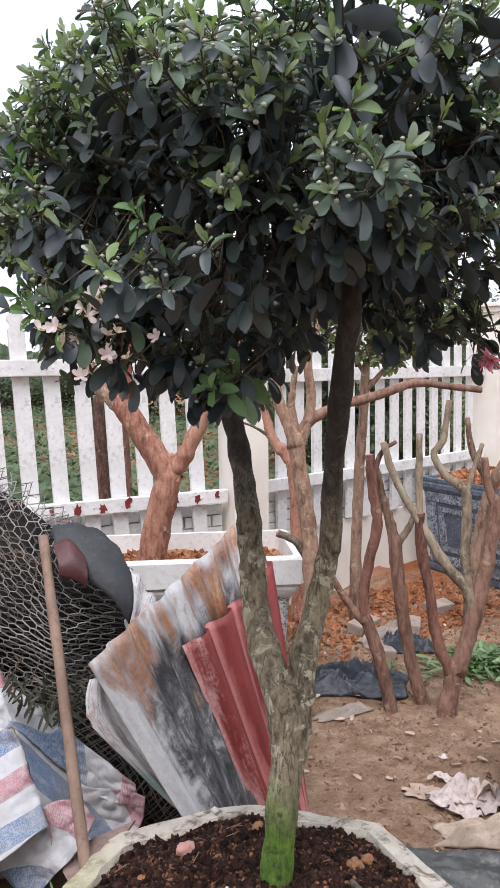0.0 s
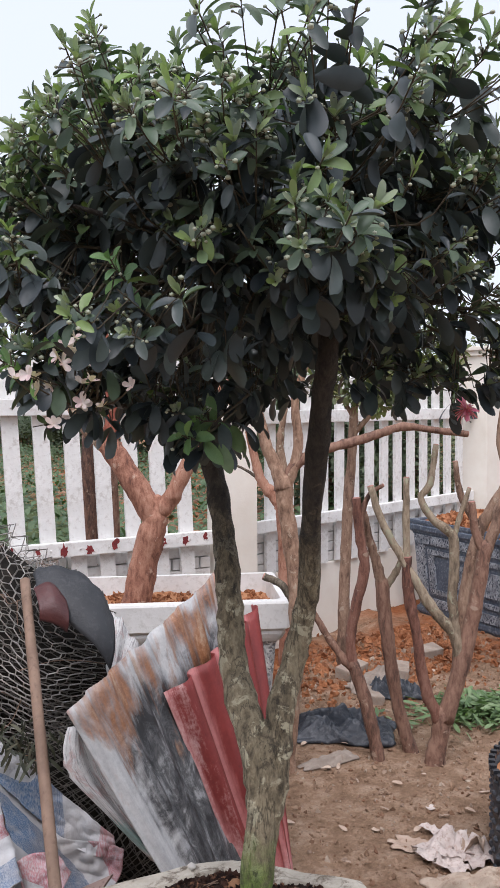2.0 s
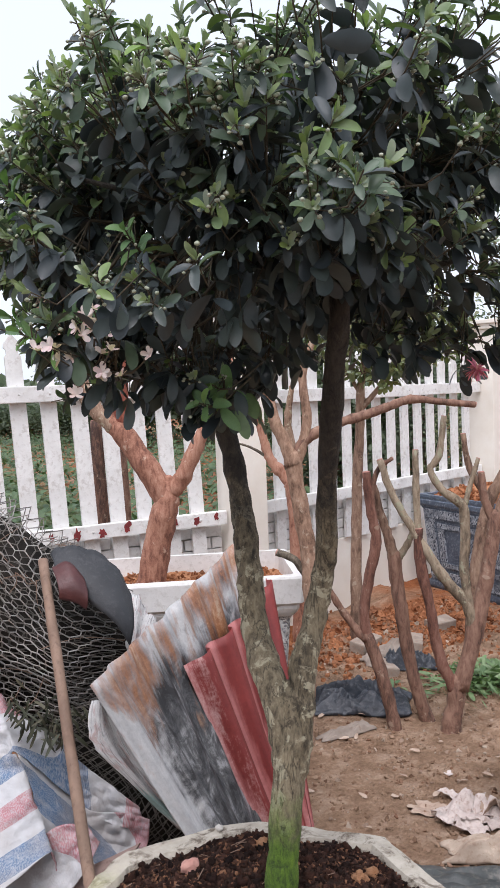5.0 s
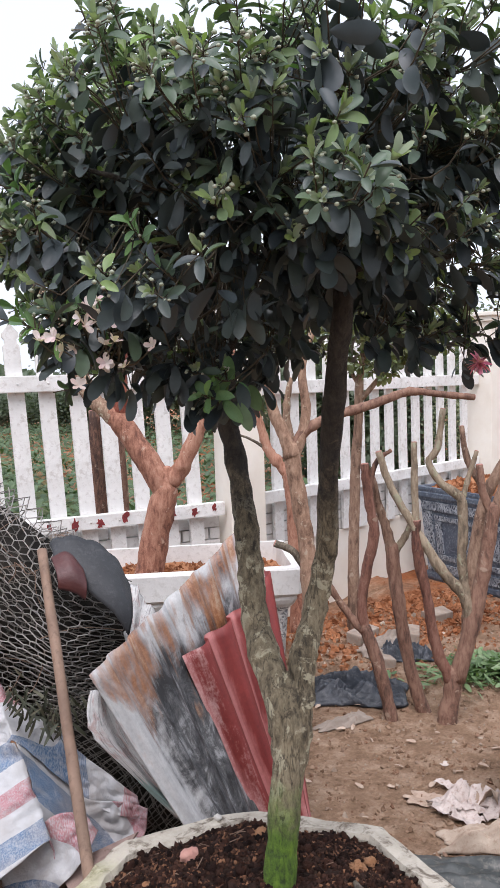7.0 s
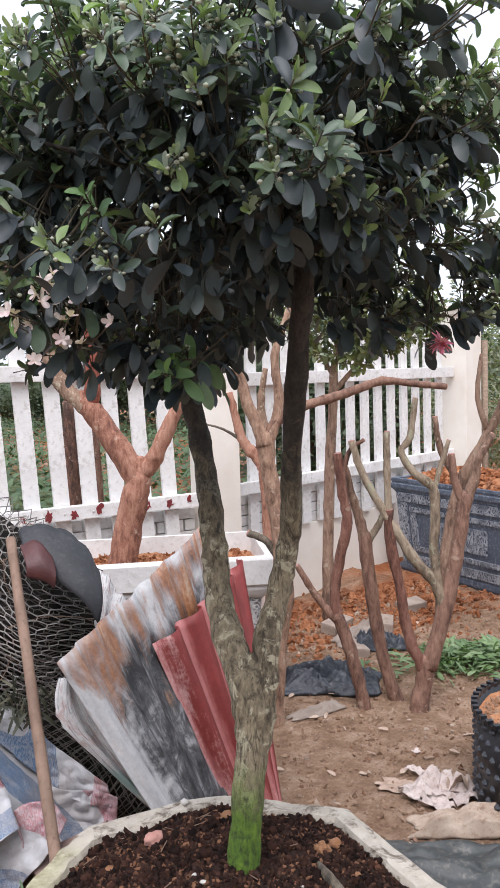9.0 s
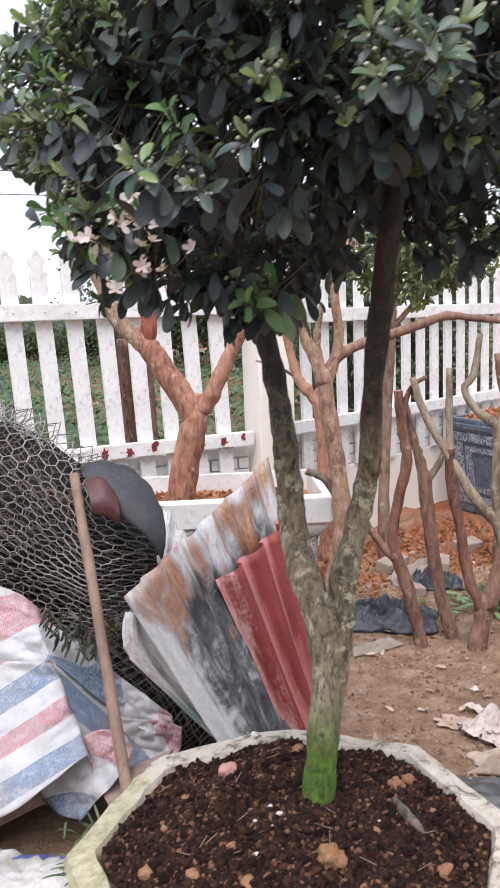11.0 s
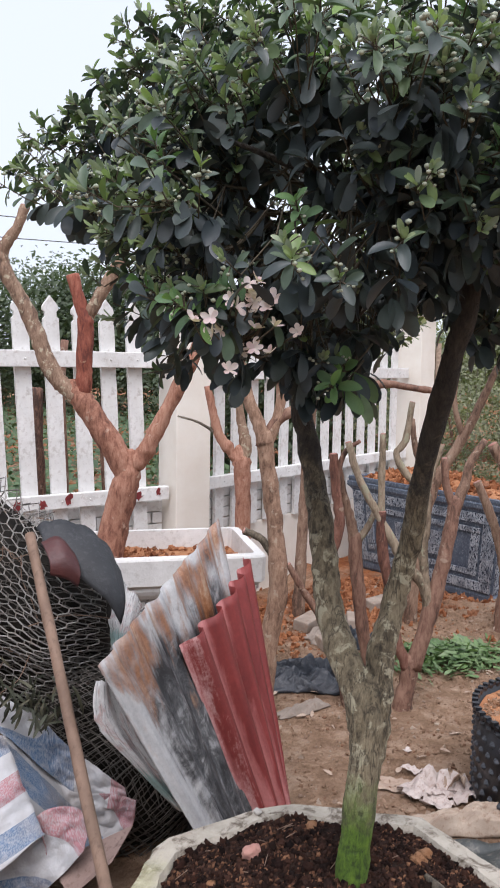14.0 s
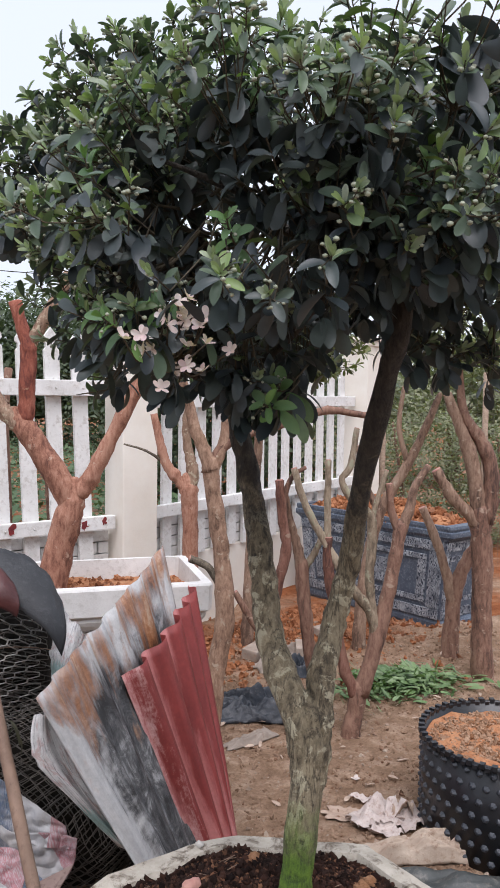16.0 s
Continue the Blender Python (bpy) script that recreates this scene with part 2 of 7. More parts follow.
M["infill"] = surface("infill", (0.55, 0.54, 0.52), (0.7, 0.69, 0.67), (0.45, 0.42, 0.4), scale=6, fine=30, rough=0.85)
M["pillar"] = surface("pillar", (0.72, 0.66, 0.58), (0.8, 0.76, 0.69), scale=3, fine=90, rough=0.8, relief=0.25)
M["red_paint"] = surface("red_paint", (0.12, 0.012, 0.014), (0.26, 0.03, 0.03), (0.1, 0.03, 0.03), scale=25, fine=90, rough=0.7)
def rim_material():
    """Cast concrete, stained with soil, with yellow-green moss on the damp flank."""
    mat, n, l, p = shader("pot_rim")
    v = coords(n, l)
    a, b, c = noise_tex(n, l, 9.0, 6.0, 0.7, v), noise_tex(n, l, 45.0, 5.0, 0.7, v), noise_tex(n, l, 22.0, 6.0, 0.7, v, 0.5)
    col = ramp(n, l, a, [(0.3, (0.3, 0.26, 0.21)), (0.55, (0.47, 0.42, 0.35)), (0.7, (0.58, 0.53, 0.46))])
    col = mixc(n, l, ramp(n, l, c, [(0.52, (0, 0, 0)), (0.62, (0.9, 0.9, 0.9))]), col, (0.11, 0.08, 0.055))
    sep = n.new("ShaderNodeSeparateXYZ")
    l.new(v, sep.inputs[0])
    k = maths(n, l, "ADD", maths(n, l, "MULTIPLY", maths(n, l, "SUBTRACT", 0.9, sep.outputs["X"]), 2.6), a)
    col = mixc(n, l, ramp(n, l, k, [(0.62, (0, 0, 0)), (0.85, (0.7, 0.7, 0.7))]), col, ramp(n, l, b, [(0.35, (0.22, 0.21, 0.09)), (0.65, (0.46, 0.425, 0.27))]))
    l.new(col, p.inputs["Base Color"])
    p.inputs["Roughness"].default_value = 0.9
    bump(n, l, p, maths(n, l, "ADD", b, c), 0.8, 0.008)
    return mat


M["pot_rim"] = rim_material()
M["pot_white"] = surface("pot_white", (0.6, 0.58, 0.56), (0.76, 0.75, 0.73), (0.52, 0.5, 0.47), scale=4, fine=30, rough=0.6)
M["rod"] = surface("rod", (0.16, 0.1, 0.07), (0.27, 0.175, 0.125), (0.13, 0.08, 0.055), scale=12, fine=60, rough=0.75, stretch=(1, 1, 0.2))
M["net"] = surface("net", (0.26, 0.25, 0.24), (0.42, 0.4, 0.37), (0.24, 0.16, 0.11), scale=10, fine=60, rough=0.55, metal=0.1)
M["net_inner_shade"] = surface("net_inner_shade", (0.012, 0.011, 0.01), (0.035, 0.03, 0.025), scale=15, rough=0.95)
M["black_sheet"] = surface("black_sheet", (0.018, 0.019, 0.022), (0.034, 0.036, 0.04), (0.055, 0.055, 0.06), scale=6, fine=60, rough=0.6)
M["maroon"] = surface("maroon", (0.05, 0.012, 0.012), (0.09, 0.024, 0.022), scale=14, fine=60, rough=0.5)
M["black_plastic"] = surface("black_plastic", (0.007, 0.008, 0.01), (0.018, 0.019, 0.023), scale=12, fine=60, rough=0.35, relief=0.2)
M["black_nub_lit"] = surface("black_nub_lit", (0.03, 0.034, 0.042), (0.06, 0.066, 0.078), scale=12, fine=60, rough=0.3, relief=0.2)
M["grey_plastic"] = surface("grey_plastic", (0.03, 0.034, 0.033), (0.075, 0.08, 0.078), (0.16, 0.15, 0.13), scale=8, fine=40, rough=0.5)
M["bag"] = surface("bag", (0.018, 0.022, 0.03), (0.045, 0.052, 0.065), (0.11, 0.11, 0.115), scale=9, fine=50, rough=0.42, relief=0.8)
M["card"] = surface("card", (0.34, 0.24, 0.18), (0.5, 0.39, 0.31), (0.24, 0.16, 0.11), scale=11, fine=50, rough=0.85)
M["fibre"] = surface("fibre", (0.23, 0.16, 0.135), (0.34, 0.245, 0.215), (0.17, 0.11, 0.09), scale=7, fine=70, rough=0.9)
M["card_brown"] = surface("card_brown", (0.33, 0.25, 0.19), (0.48, 0.39, 0.31), (0.24, 0.15, 0.1), scale=9, fine=50, rough=0.85)
M["sack"] = surface("sack", (0.2, 0.16, 0.13), (0.31, 0.26, 0.22), (0.22, 0.16, 0.12), scale=8, fine=45, rough=0.85)
M["net_darker"] = surface("net_darker", (0.08, 0.075, 0.07), (0.18, 0.16, 0.14), scale=12, rough=0.7)
M["paper"] = surface("paper", (0.42, 0.34, 0.31), (0.6, 0.53, 0.49), (0.3, 0.21, 0.17), scale=14, fine=60, rough=0.85)
M["wood_old"] = surface("wood_old", (0.2, 0.14, 0.1), (0.36, 0.27, 0.2), (0.12, 0.08, 0.05), scale=8, fine=50, rough=0.85, stretch=(1, 6, 6))
M["brick"] = surface("brick", (0.24, 0.19, 0.155), (0.37, 0.31, 0.26), (0.3, 0.19, 0.13), scale=12, fine=60, rough=0.9)
M["cable"] = surface("cable", (0.02, 0.02, 0.02), (0.04, 0.04, 0.04), scale=5, rough=0.6)


def ground_material():
    """Sandy soil with red clay patches in the yard, grass and clay beyond the wall."""
    mat, n, l, p = shader("ground_soil")
    v = coords(n, l)
    broad = noise_tex(n, l, 1.3, 5.0, 0.6, v)
    mid = noise_tex(n, l, 9.0, 6.0, 0.7, v)
    fine = noise_tex(n, l, 70.0, 5.0, 0.75, v)
    sand = ramp(n, l, mid, [(0.3, (0.23, 0.142, 0.09)), (0.5, (0.38, 0.25, 0.168)), (0.68, (0.55, 0.4, 0.295))])
    clay = ramp(n, l, mid, [(0.3, (0.24, 0.075, 0.03)), (0.7, (0.43, 0.17, 0.075))])
    sep = n.new("ShaderNodeSeparateXYZ")
    l.new(v, sep.inputs[0])
    far = maths(n, l, "MULTIPLY_ADD", sep.outputs["Y"], 0.55)
    n[far.node.name].inputs[2].default_value = -2.3
    how = maths(n, l, "ADD", maths(n, l, "MULTIPLY", broad, 1.2), maths(n, l, "MINIMUM", far, 0.24))
    col = mixc(n, l, ramp(n, l, how, [(0.72, (0, 0, 0)), (0.92, (1, 1, 1))]), sand, clay)
    grass = ramp(n, l, mid, [(0.35, (0.07, 0.1, 0.045)), (0.58, (0.12, 0.15, 0.07)), (0.72, (0.3, 0.17, 0.1))])
    out = maths(n, l, "MULTIPLY", maths(n, l, "SUBTRACT", sep.outputs["Y"], 7.6), 1.0, clamp=True)
    out = maths(n, l, "MULTIPLY", out, maths(n, l, "SUBTRACT", 4.6, sep.outputs["X"], clamp=True))
    col = mixc(n, l, out, col, grass)
    col = mixc(n, l, 0.5, col, ramp(n, l, fine, [(0.35, (0.45, 0.42, 0.4)), (0.7, (1.1, 1.08, 1.05))]), "MULTIPLY")
    l.new(col, p.inputs["Base Color"])
    p.inputs["Roughness"].default_value = 0.95
    p.inputs["Specular IOR Level"].default_value = 0.12
    bump(n, l, p, maths(n, l, "ADD", fine, maths(n, l, "MULTIPLY", mid, 1.6)), 1.0, 0.02)
    return mat


M["ground"] = ground_material()


def zinc_material(name, base1, base2, rust=None, soot=None, high_tone=None, ribs=5, stain=None):
    """Weathered sheet (u across, v down): streaks along the ribs, rust eaten in from the upper edge, a burnt sooty
    field, paint worn at the foot, rib shading painted as pale crests.
    """
    mat, n, l, p = shader(name)
    tc = n.new("ShaderNodeTexCoord")
    uv = tc.outputs["UV"]

    def mapped(sx, sy, shift=0.0):
        mp = n.new("ShaderNodeMapping")
        mp.inputs["Scale"].default_value = (sx, sy, 1)
        mp.inputs["Location"].default_value = (shift, shift, 0)
        l.new(uv, mp.inputs["Vector"])
        return mp.outputs["Vector"]

    def bell(x, centre, half):
        """1 at the centre, 0 at half away."""
        return maths(n, l, "SUBTRACT", 1.0, maths(n, l, "DIVIDE", maths(n, l, "ABSOLUTE", maths(n, l, "SUBTRACT", x, centre)), half))
    streak = noise_tex(n, l, 1.0, 7.0, 0.7, mapped(26, 3.0), 0.4)
    blot = noise_tex(n, l, 1.0, 6.0, 0.65, mapped(5.5, 5.0, 3.0), 0.9)
    patch = noise_tex(n, l, 1.0, 5.0, 0.6, mapped(9, 4.0, 8.0), 0.6)
    fine = noise_tex(n, l, 70.0, 5.0, 0.75, coords(n, l))
    sep = n.new("ShaderNodeSeparateXYZ")
    l.new(uv, sep.inputs[0])
    u, v = sep.outputs["X"], sep.outputs["Y"]
    col = ramp(n, l, maths(n, l, "ADD", maths(n, l, "MULTIPLY", streak, 0.6), maths(n, l, "MULTIPLY", patch, 0.4)), [(0.34, base1), (0.6, base2)])
    if soot:
        field = maths(n, l, "MINIMUM", bell(u, 0.5, 0.38), bell(v, 0.6, 0.5))
        mott = noise_tex(n, l, 1.0, 8.0, 0.72, mapped(15, 8.0, 5.0), 0.5)
        k = maths(n, l, "ADD", maths(n, l, "MULTIPLY", field, 0.75), maths(n, l, "ADD", maths(n, l, "MULTIPLY", blot, 0.7), maths(n, l, "MULTIPLY", streak, 0.55)))
        tone = ramp(n, l, maths(n, l, "ADD", maths(n, l, "MULTIPLY", streak, 0.3), maths(n, l, "MULTIPLY", mott, 0.7)), [(0.44, tuple(c * 0.7 for c in soot)), (0.48, tuple(c * 1.8 for c in soot)), (0.53, tuple(0.3 * c for c in base1)), (0.6, tuple(0.95 * c for c in base1))])
        col = mixc(n, l, ramp(n, l, k, [(0.58, (0, 0, 0)), (0.74, (1, 1, 1))]), col, tone)
    if rust:
        edge = bell(v, 0.06, 0.34)
        rib = noise_tex(n, l, 1.0, 3.0, 0.6, mapped(7.5, 2.4, 2.0), 0.9)
        k = maths(n, l, "ADD", maths(n, l, "MULTIPLY", edge, 0.24), maths(n, l, "ADD", maths(n, l, "MULTIPLY", rib, 0.75), maths(n, l, "ADD", maths(n, l, "MULTIPLY", streak, 0.5), maths(n, l, "MULTIPLY", patch, 0.35))))
        grit = maths(n, l, "ADD", maths(n, l, "MULTIPLY", fine, 0.5), maths(n, l, "MULTIPLY", patch, 0.5))
        tone = ramp(n, l, maths(n, l, "ADD", maths(n, l, "MULTIPLY", grit, 0.35), maths(n, l, "MULTIPLY", streak, 0.65)), [(0.42, (0.06, 0.026, 0.016)), (0.48, rust), (0.54, (0.3, 0.125, 0.05)), (0.62, (0.4, 0.27, 0.18))])
        col = mixc(n, l, ramp(n, l, maths(n, l, "MULTIPLY", k, 0.7), [(0.66, (0, 0, 0)), (0.71, (0.5, 0.5, 0.5)), (0.78, (0.92, 0.92, 0.92))]), col, tone)
    if high_tone:
        # pale crests over dark valleys put rib shading into the paint; foot is worn
        crest = maths(n, l, "ABSOLUTE", maths(n, l, "SUBTRACT", maths(n, l, "FRACT", maths(n, l, "MULTIPLY", u, float(ribs))), 0.5))
        k = maths(n, l, "ADD", maths(n, l, "MULTIPLY", crest, 1.0), maths(n, l, "ADD", maths(n, l, "MULTIPLY", streak, 0.35), maths(n, l, "MULTIPLY", maths(n, l, "POWER", v, 2.5), 0.35)))
        col = mixc(n, l, ramp(n, l, k, [(0.46, (0, 0, 0)), (0.58, (0.75, 0.75, 0.75)), (0.75, (0.9, 0.9, 0.9))]), col, high_tone)
        # scratches down to the pale primer by the side edge and the foot
        rub = maths(n, l, "MAXIMUM", bell(u, 0.0, 0.22), bell(v, 1.0, 0.3))
        k = maths(n, l, "ADD", maths(n, l, "MULTIPLY", rub, 0.3), maths(n, l, "ADD", maths(n, l, "MULTIPLY", streak, 0.7), maths(n, l, "MULTIPLY", fine, 0.3)))
        col = mixc(n, l, ramp(n, l, k, [(0.7, (0, 0, 0)), (0.84, (0.55, 0.55, 0.55))]), col, (0.55, 0.4, 0.38))
    if stain:
        col = mixc(n, l, ramp(n, l, blot, [(0.5, (0, 0, 0)), (0.6, (0.7, 0.7, 0.7))]), col, stain)
        col = mixc(n, l, ramp(n, l, streak, [(0.5, (0, 0, 0)), (0.6, (0.75, 0.75, 0.75))]), col, (0.12, 0.12, 0.125))
        teal = maths(n, l, "ADD", maths(n, l, "MULTIPLY", bell(v, 0.86, 0.2), 0.35), maths(n, l, "MULTIPLY", patch, 0.7))
        col = mixc(n, l, ramp(n, l, teal, [(0.5, (0, 0, 0)), (0.62, (0.7, 0.7, 0.7))]), col, (0.12, 0.25, 0.23))
    col = mixc(n, l, 0.3, col, ramp(n, l, fine, [(0.35, (0.5, 0.5, 0.5)), (0.65, (1.1, 1.1, 1.1))]), "MULTIPLY")
    l.new(col, p.inputs["Base Color"])
    p.inputs["Roughness"].default_value = 0.55
    p.inputs["Metallic"].default_value = 0.1
    bump(n, l, p, maths(n, l, "ADD", fine, streak), 0.25, 0.003)
    return mat


M["tin_rust"] = zinc_material("tin_rust", (0.33, 0.33, 0.335), (0.57, 0.56, 0.55), (0.22, 0.078, 0.027), (0.028, 0.028, 0.03))
M["tin_red"] = zinc_material("tin_red", (0.14, 0.016, 0.015), (0.24, 0.034, 0.03), high_tone=(0.5, 0.2, 0.19))
M["tin_grey"] = zinc_material("tin_grey", (0.38, 0.375, 0.37), (0.62, 0.61, 0.6), None, None, None, 5, (0.4, 0.26, 0.24))


def tarp_material():
    """Woven sheet in white, blue and red stripes (stripes across u)."""
    mat, n, l, p = shader("striped_tarp")
    uv = coords(n, l, "UV")
    sep = n.new("ShaderNodeSeparateXYZ")
    l.new(uv, sep.inputs[0])
    f = maths(n, l, "FRACT", sep.outputs["X"])
    col = ramp(n, l, f, [(0.0, (0.07, 0.14, 0.25)), (0.27, (0.47, 0.47, 0.48)), (0.5, (0.36, 0.14, 0.16)), (0.74, (0.47, 0.47, 0.48))], True)
    mp = n.new("ShaderNodeMapping")
    mp.inputs["Scale"].default_value = (60, 350, 1)
    l.new(uv, mp.inputs["Vector"])
    weave = noise_tex(n, l, 1.0, 2.0, 0.5, mp.outputs["Vector"])
    col = mixc(n, l, ramp(n, l, weave, [(0.45, (0, 0, 0)), (0.6, (0.5, 0.5, 0.5))]), col, (0.45, 0.46, 0.48))
    dirt = noise_tex(n, l, 7.0, 5.0, 0.6, coords(n, l))
    col = mixc(n, l, ramp(n, l, dirt, [(0.4, (0, 0, 0)), (0.7, (0.7, 0.7, 0.7))]), col, (0.25, 0.21, 0.18))
    wear = noise_tex(n, l, 34.0, 6.0, 0.75, coords(n, l), 0.6)
    col = mixc(n, l, ramp(n, l, wear, [(0.5, (0, 0, 0)), (0.62, (0.5, 0.5, 0.5))]), col, (0.4, 0.4, 0.41))
    l.new(col, p.inputs["Base Color"])
    p.inputs["Roughness"].default_value = 0.5
    bump(n, l, p, maths(n, l, "ADD", weave, maths(n, l, "MULTIPLY", noise_tex(n, l, 22.0, 3.0, 0.5, coords(n, l), 1.2), 3.0)), 0.35, 0.005)
    return mat


def sack_material():
    """Dusty white woven plastic with a dark blue band round it."""
    mat, n, l, p = shader("sack_blue")
    v = coords(n, l)
    sep = n.new("ShaderNodeSeparateXYZ")
    l.new(v, sep.inputs[0])
    a, f = noise_tex(n, l, 7.0, 5.0, 0.65, v), noise_tex(n, l, 50.0, 4.0, 0.7, v)
    z = maths(n, l, "ADD", sep.outputs["Z"], maths(n, l, "MULTIPLY", maths(n, l, "SUBTRACT", a, 0.5), 0.12))
    col = ramp(n, l, a, [(0.35, (0.3, 0.27, 0.24)), (0.6, (0.56, 0.54, 0.52))])
    band = ramp(n, l, z, [(0.0, (0.03, 0.05, 0.13)), (0.2, (0.04, 0.08, 0.25)), (0.3, (0, 0, 0)), (1.0, (0, 0, 0))], True)
    on = ramp(n, l, z, [(0.0, (0.1, 0.1, 0.1)), (0.2, (0.92, 0.92, 0.92)), (0.275, (0, 0, 0))], True)
    col = mixc(n, l, on, col, band)
    col = mixc(n, l, 0.4, col, ramp(n, l, f, [(0.35, (0.5, 0.48, 0.45)), (0.65, (1.1, 1.1, 1.1))]), "MULTIPLY")
    l.new(col, p.inputs["Base Color"])
    p.inputs["Roughness"].default_value = 0.6
    bump(n, l, p, f, 0.4, 0.004)
    return mat


M["sack_blue"] = sack_material()
M["tarp"] = tarp_material()


def relief_material(name, deep, high_tone, scale=30.0):
    """Cast relief: raised scrolls and beads rubbed pale over a darker ground."""
    mat, n, l, p = shader(name)
    v = coords(n, l)
    warp = noise_tex(n, l, scale * 0.5, 3.0, 0.6, v)
    w = n.new("ShaderNodeTexWave")
    w.wave_type = "RINGS"
    w.inputs["Scale"].default_value = scale * 0.8
    w.inputs["Distortion"].default_value = 14.0
    w.inputs["Detail"].default_value = 1.5
    w.inputs["Detail Scale"].default_value = 1.3
    l.new(v, w.inputs["Vector"])
    cell = n.new("ShaderNodeTexVoronoi")
    cell.feature = "DISTANCE_TO_EDGE"
    cell.inputs["Scale"].default_value = scale * 1.1
    l.new(v, cell.inputs["Vector"])
    ridge = ramp(n, l, cell.outputs["Distance"], [(0.04, (1, 1, 1)), (0.16, (0, 0, 0))])
    h = maths(n, l, "MAXIMUM", ramp(n, l, w.outputs["Fac"], [(0.45, (0, 0, 0)), (0.62, (1, 1, 1))]), maths(n, l, "MULTIPLY", ridge, 0.7))
    rubbed = maths(n, l, "MULTIPLY", h, ramp(n, l, warp, [(0.3, (0.25, 0.25, 0.25)), (0.6, (1, 1, 1))]))
    l.new(mixc(n, l, rubbed, deep, high_tone), p.inputs["Base Color"])
    p.inputs["Roughness"].default_value = 0.6
    bump(n, l, p, h, 0.9, 0.01)
    return mat


M["relief_blue"] = relief_material("relief_blue", (0.022, 0.034, 0.058), (0.4, 0.43, 0.47), 24)
M["pot_blue"] = surface("pot_blue", (0.04, 0.055, 0.085), (0.09, 0.115, 0.155), (0.26, 0.29, 0.33), scale=7, fine=60, rough=0.55)
M["relief_white"] = relief_material("relief_white", (0.22, 0.22, 0.23), (0.66, 0.65, 0.63), 30)


# ---- building tools ----
def thing(name, at, label, category, group="", kind=""):
    ob = new(name)
    ob.location = at
    ob.empty_display_size = 0.05
    bpy.context.view_layer.update()
    return tagged(ob, label, category, group, kind)


def world_of(ob):
    m = Matrix.Translation(ob.location) @ ob.rotation_euler.to_matrix().to_4x4() if ob.parent is None else ob.matrix_basis
    return m


def hang(ob, parent, m=None):
    """Puts ob under parent at the world pose m."""
    ob.parent = parent
    ob.matrix_parent_inverse = world_of(parent).inverted()
    ob.matrix_basis = m or Matrix()
    return ob


def mesh_of(name, bm, material, smooth=True):
    me = bpy.data.meshes.new(name)
    bm.to_mesh(me)
    bm.free()
    me.materials.append(material)
    me.polygons.foreach_set("use_smooth", [smooth] * len(me.polygons))
    return me


def part(name, bm, material, parent, label="", m=None, smooth=True, kind=""):
    me = bm if isinstance(bm, bpy.types.Mesh) else mesh_of(name, bm, material, smooth)
    ob = hang(new(name, me), parent, m)
    return tagged(ob, label, kind=kind)


def single(name, bm, material, label, category, group="", kind="", smooth=True):
    me = bm if isinstance(bm, bpy.types.Mesh) else mesh_of(name, bm, material, smooth)
    return tagged(new(name, me), label, category, group, kind)


def raw_mesh(name, verts, faces, material, smooth=True):
    me = bpy.data.meshes.new(name)
    me.from_pydata(verts, [], faces)
    me.materials.append(material)
    me.polygons.foreach_set("use_smooth", [smooth] * len(me.polygons))
    return me


def spline(pts, steps):
    """Points (x, y, z, r) with smooth curves between them."""
    p = [np.array(q, float) for q in pts]
    p = [2 * p[0] - p[1]] + p + [2 * p[-1] - p[-2]]
    out = []
    for i in range(1, len(p) - 2):
        for k in range(steps):
            t = k / steps
            a, b, c, d = p[i - 1], p[i], p[i + 1], p[i + 2]
            out.append(0.5 * (2 * b + (c - a) * t + (2 * a - 5 * b + 4 * c - d) * t * t + (3 * b - a - 3 * c + d) * t ** 3))
    out.append(p[-2])
    return out


def tube(bm, pts, sides=12, steps=5, knots=0.0, seed=0, caps=True, dome=False):
    """A bent, tapered round bar through pts, with uneven girth."""
    way = spline(pts, steps) if steps > 1 else [np.array(q, float) for q in pts]
    rings = []
    side = None
    for i, q in enumerate(way):
        d = Vector(way[min(i + 1, len(way) - 1)][:3] - way[max(i - 1, 0)][:3]).normalized()
        if side is None:
            side = d.orthogonal().normalized()
        side = (side - d * side.dot(d)).normalized()
        up = d.cross(side)
        c = Vector(q[:3])
        ring = []
        for k in range(sides):
            a = 2 * math.pi * k / sides
            w = side * math.cos(a) + up * math.sin(a)
            r = max(0.0008, q[3])
            if knots:
                at = (c + w * r) * (0.55 / max(r, 0.008)) + Vector((seed * 3.1, 0, 0))
                r *= 1 + knots * noise.noise(Vector((at.x * 0.7, at.y * 0.7, at.z * 0.35))) + 0.5 * knots * noise.noise(at * 1.7)
            ring.append(bm.verts.new(c + w * r))
        rings.append(ring)
    for a, b in zip(rings, rings[1:]):
        for k in range(sides):
            bm.faces.new((a[k], a[(k + 1) % sides], b[(k + 1) % sides], b[k]))
    if dome:
        d = Vector(way[-1][:3] - way[-2][:3]).normalized()
        last, c, r = rings[-1], Vector(way[-1][:3]), float(way[-1][3])
        for out, k in ((0.35, 0.86), (0.62, 0.6), (0.78, 0.25)):
            ring = [bm.verts.new(c + (v.co - c) * k + d * r * out) for v in last]
            rings.append(ring)
        for a, b in zip(rings[-4:], rings[-3:]):
            for k in range(sides):
                bm.faces.new((a[k], a[(k + 1) % sides], b[(k + 1) % sides], b[k]))
    if caps:
        bm.faces.new(list(reversed(rings[0])))
        bm.faces.new(rings[-1])
    return way


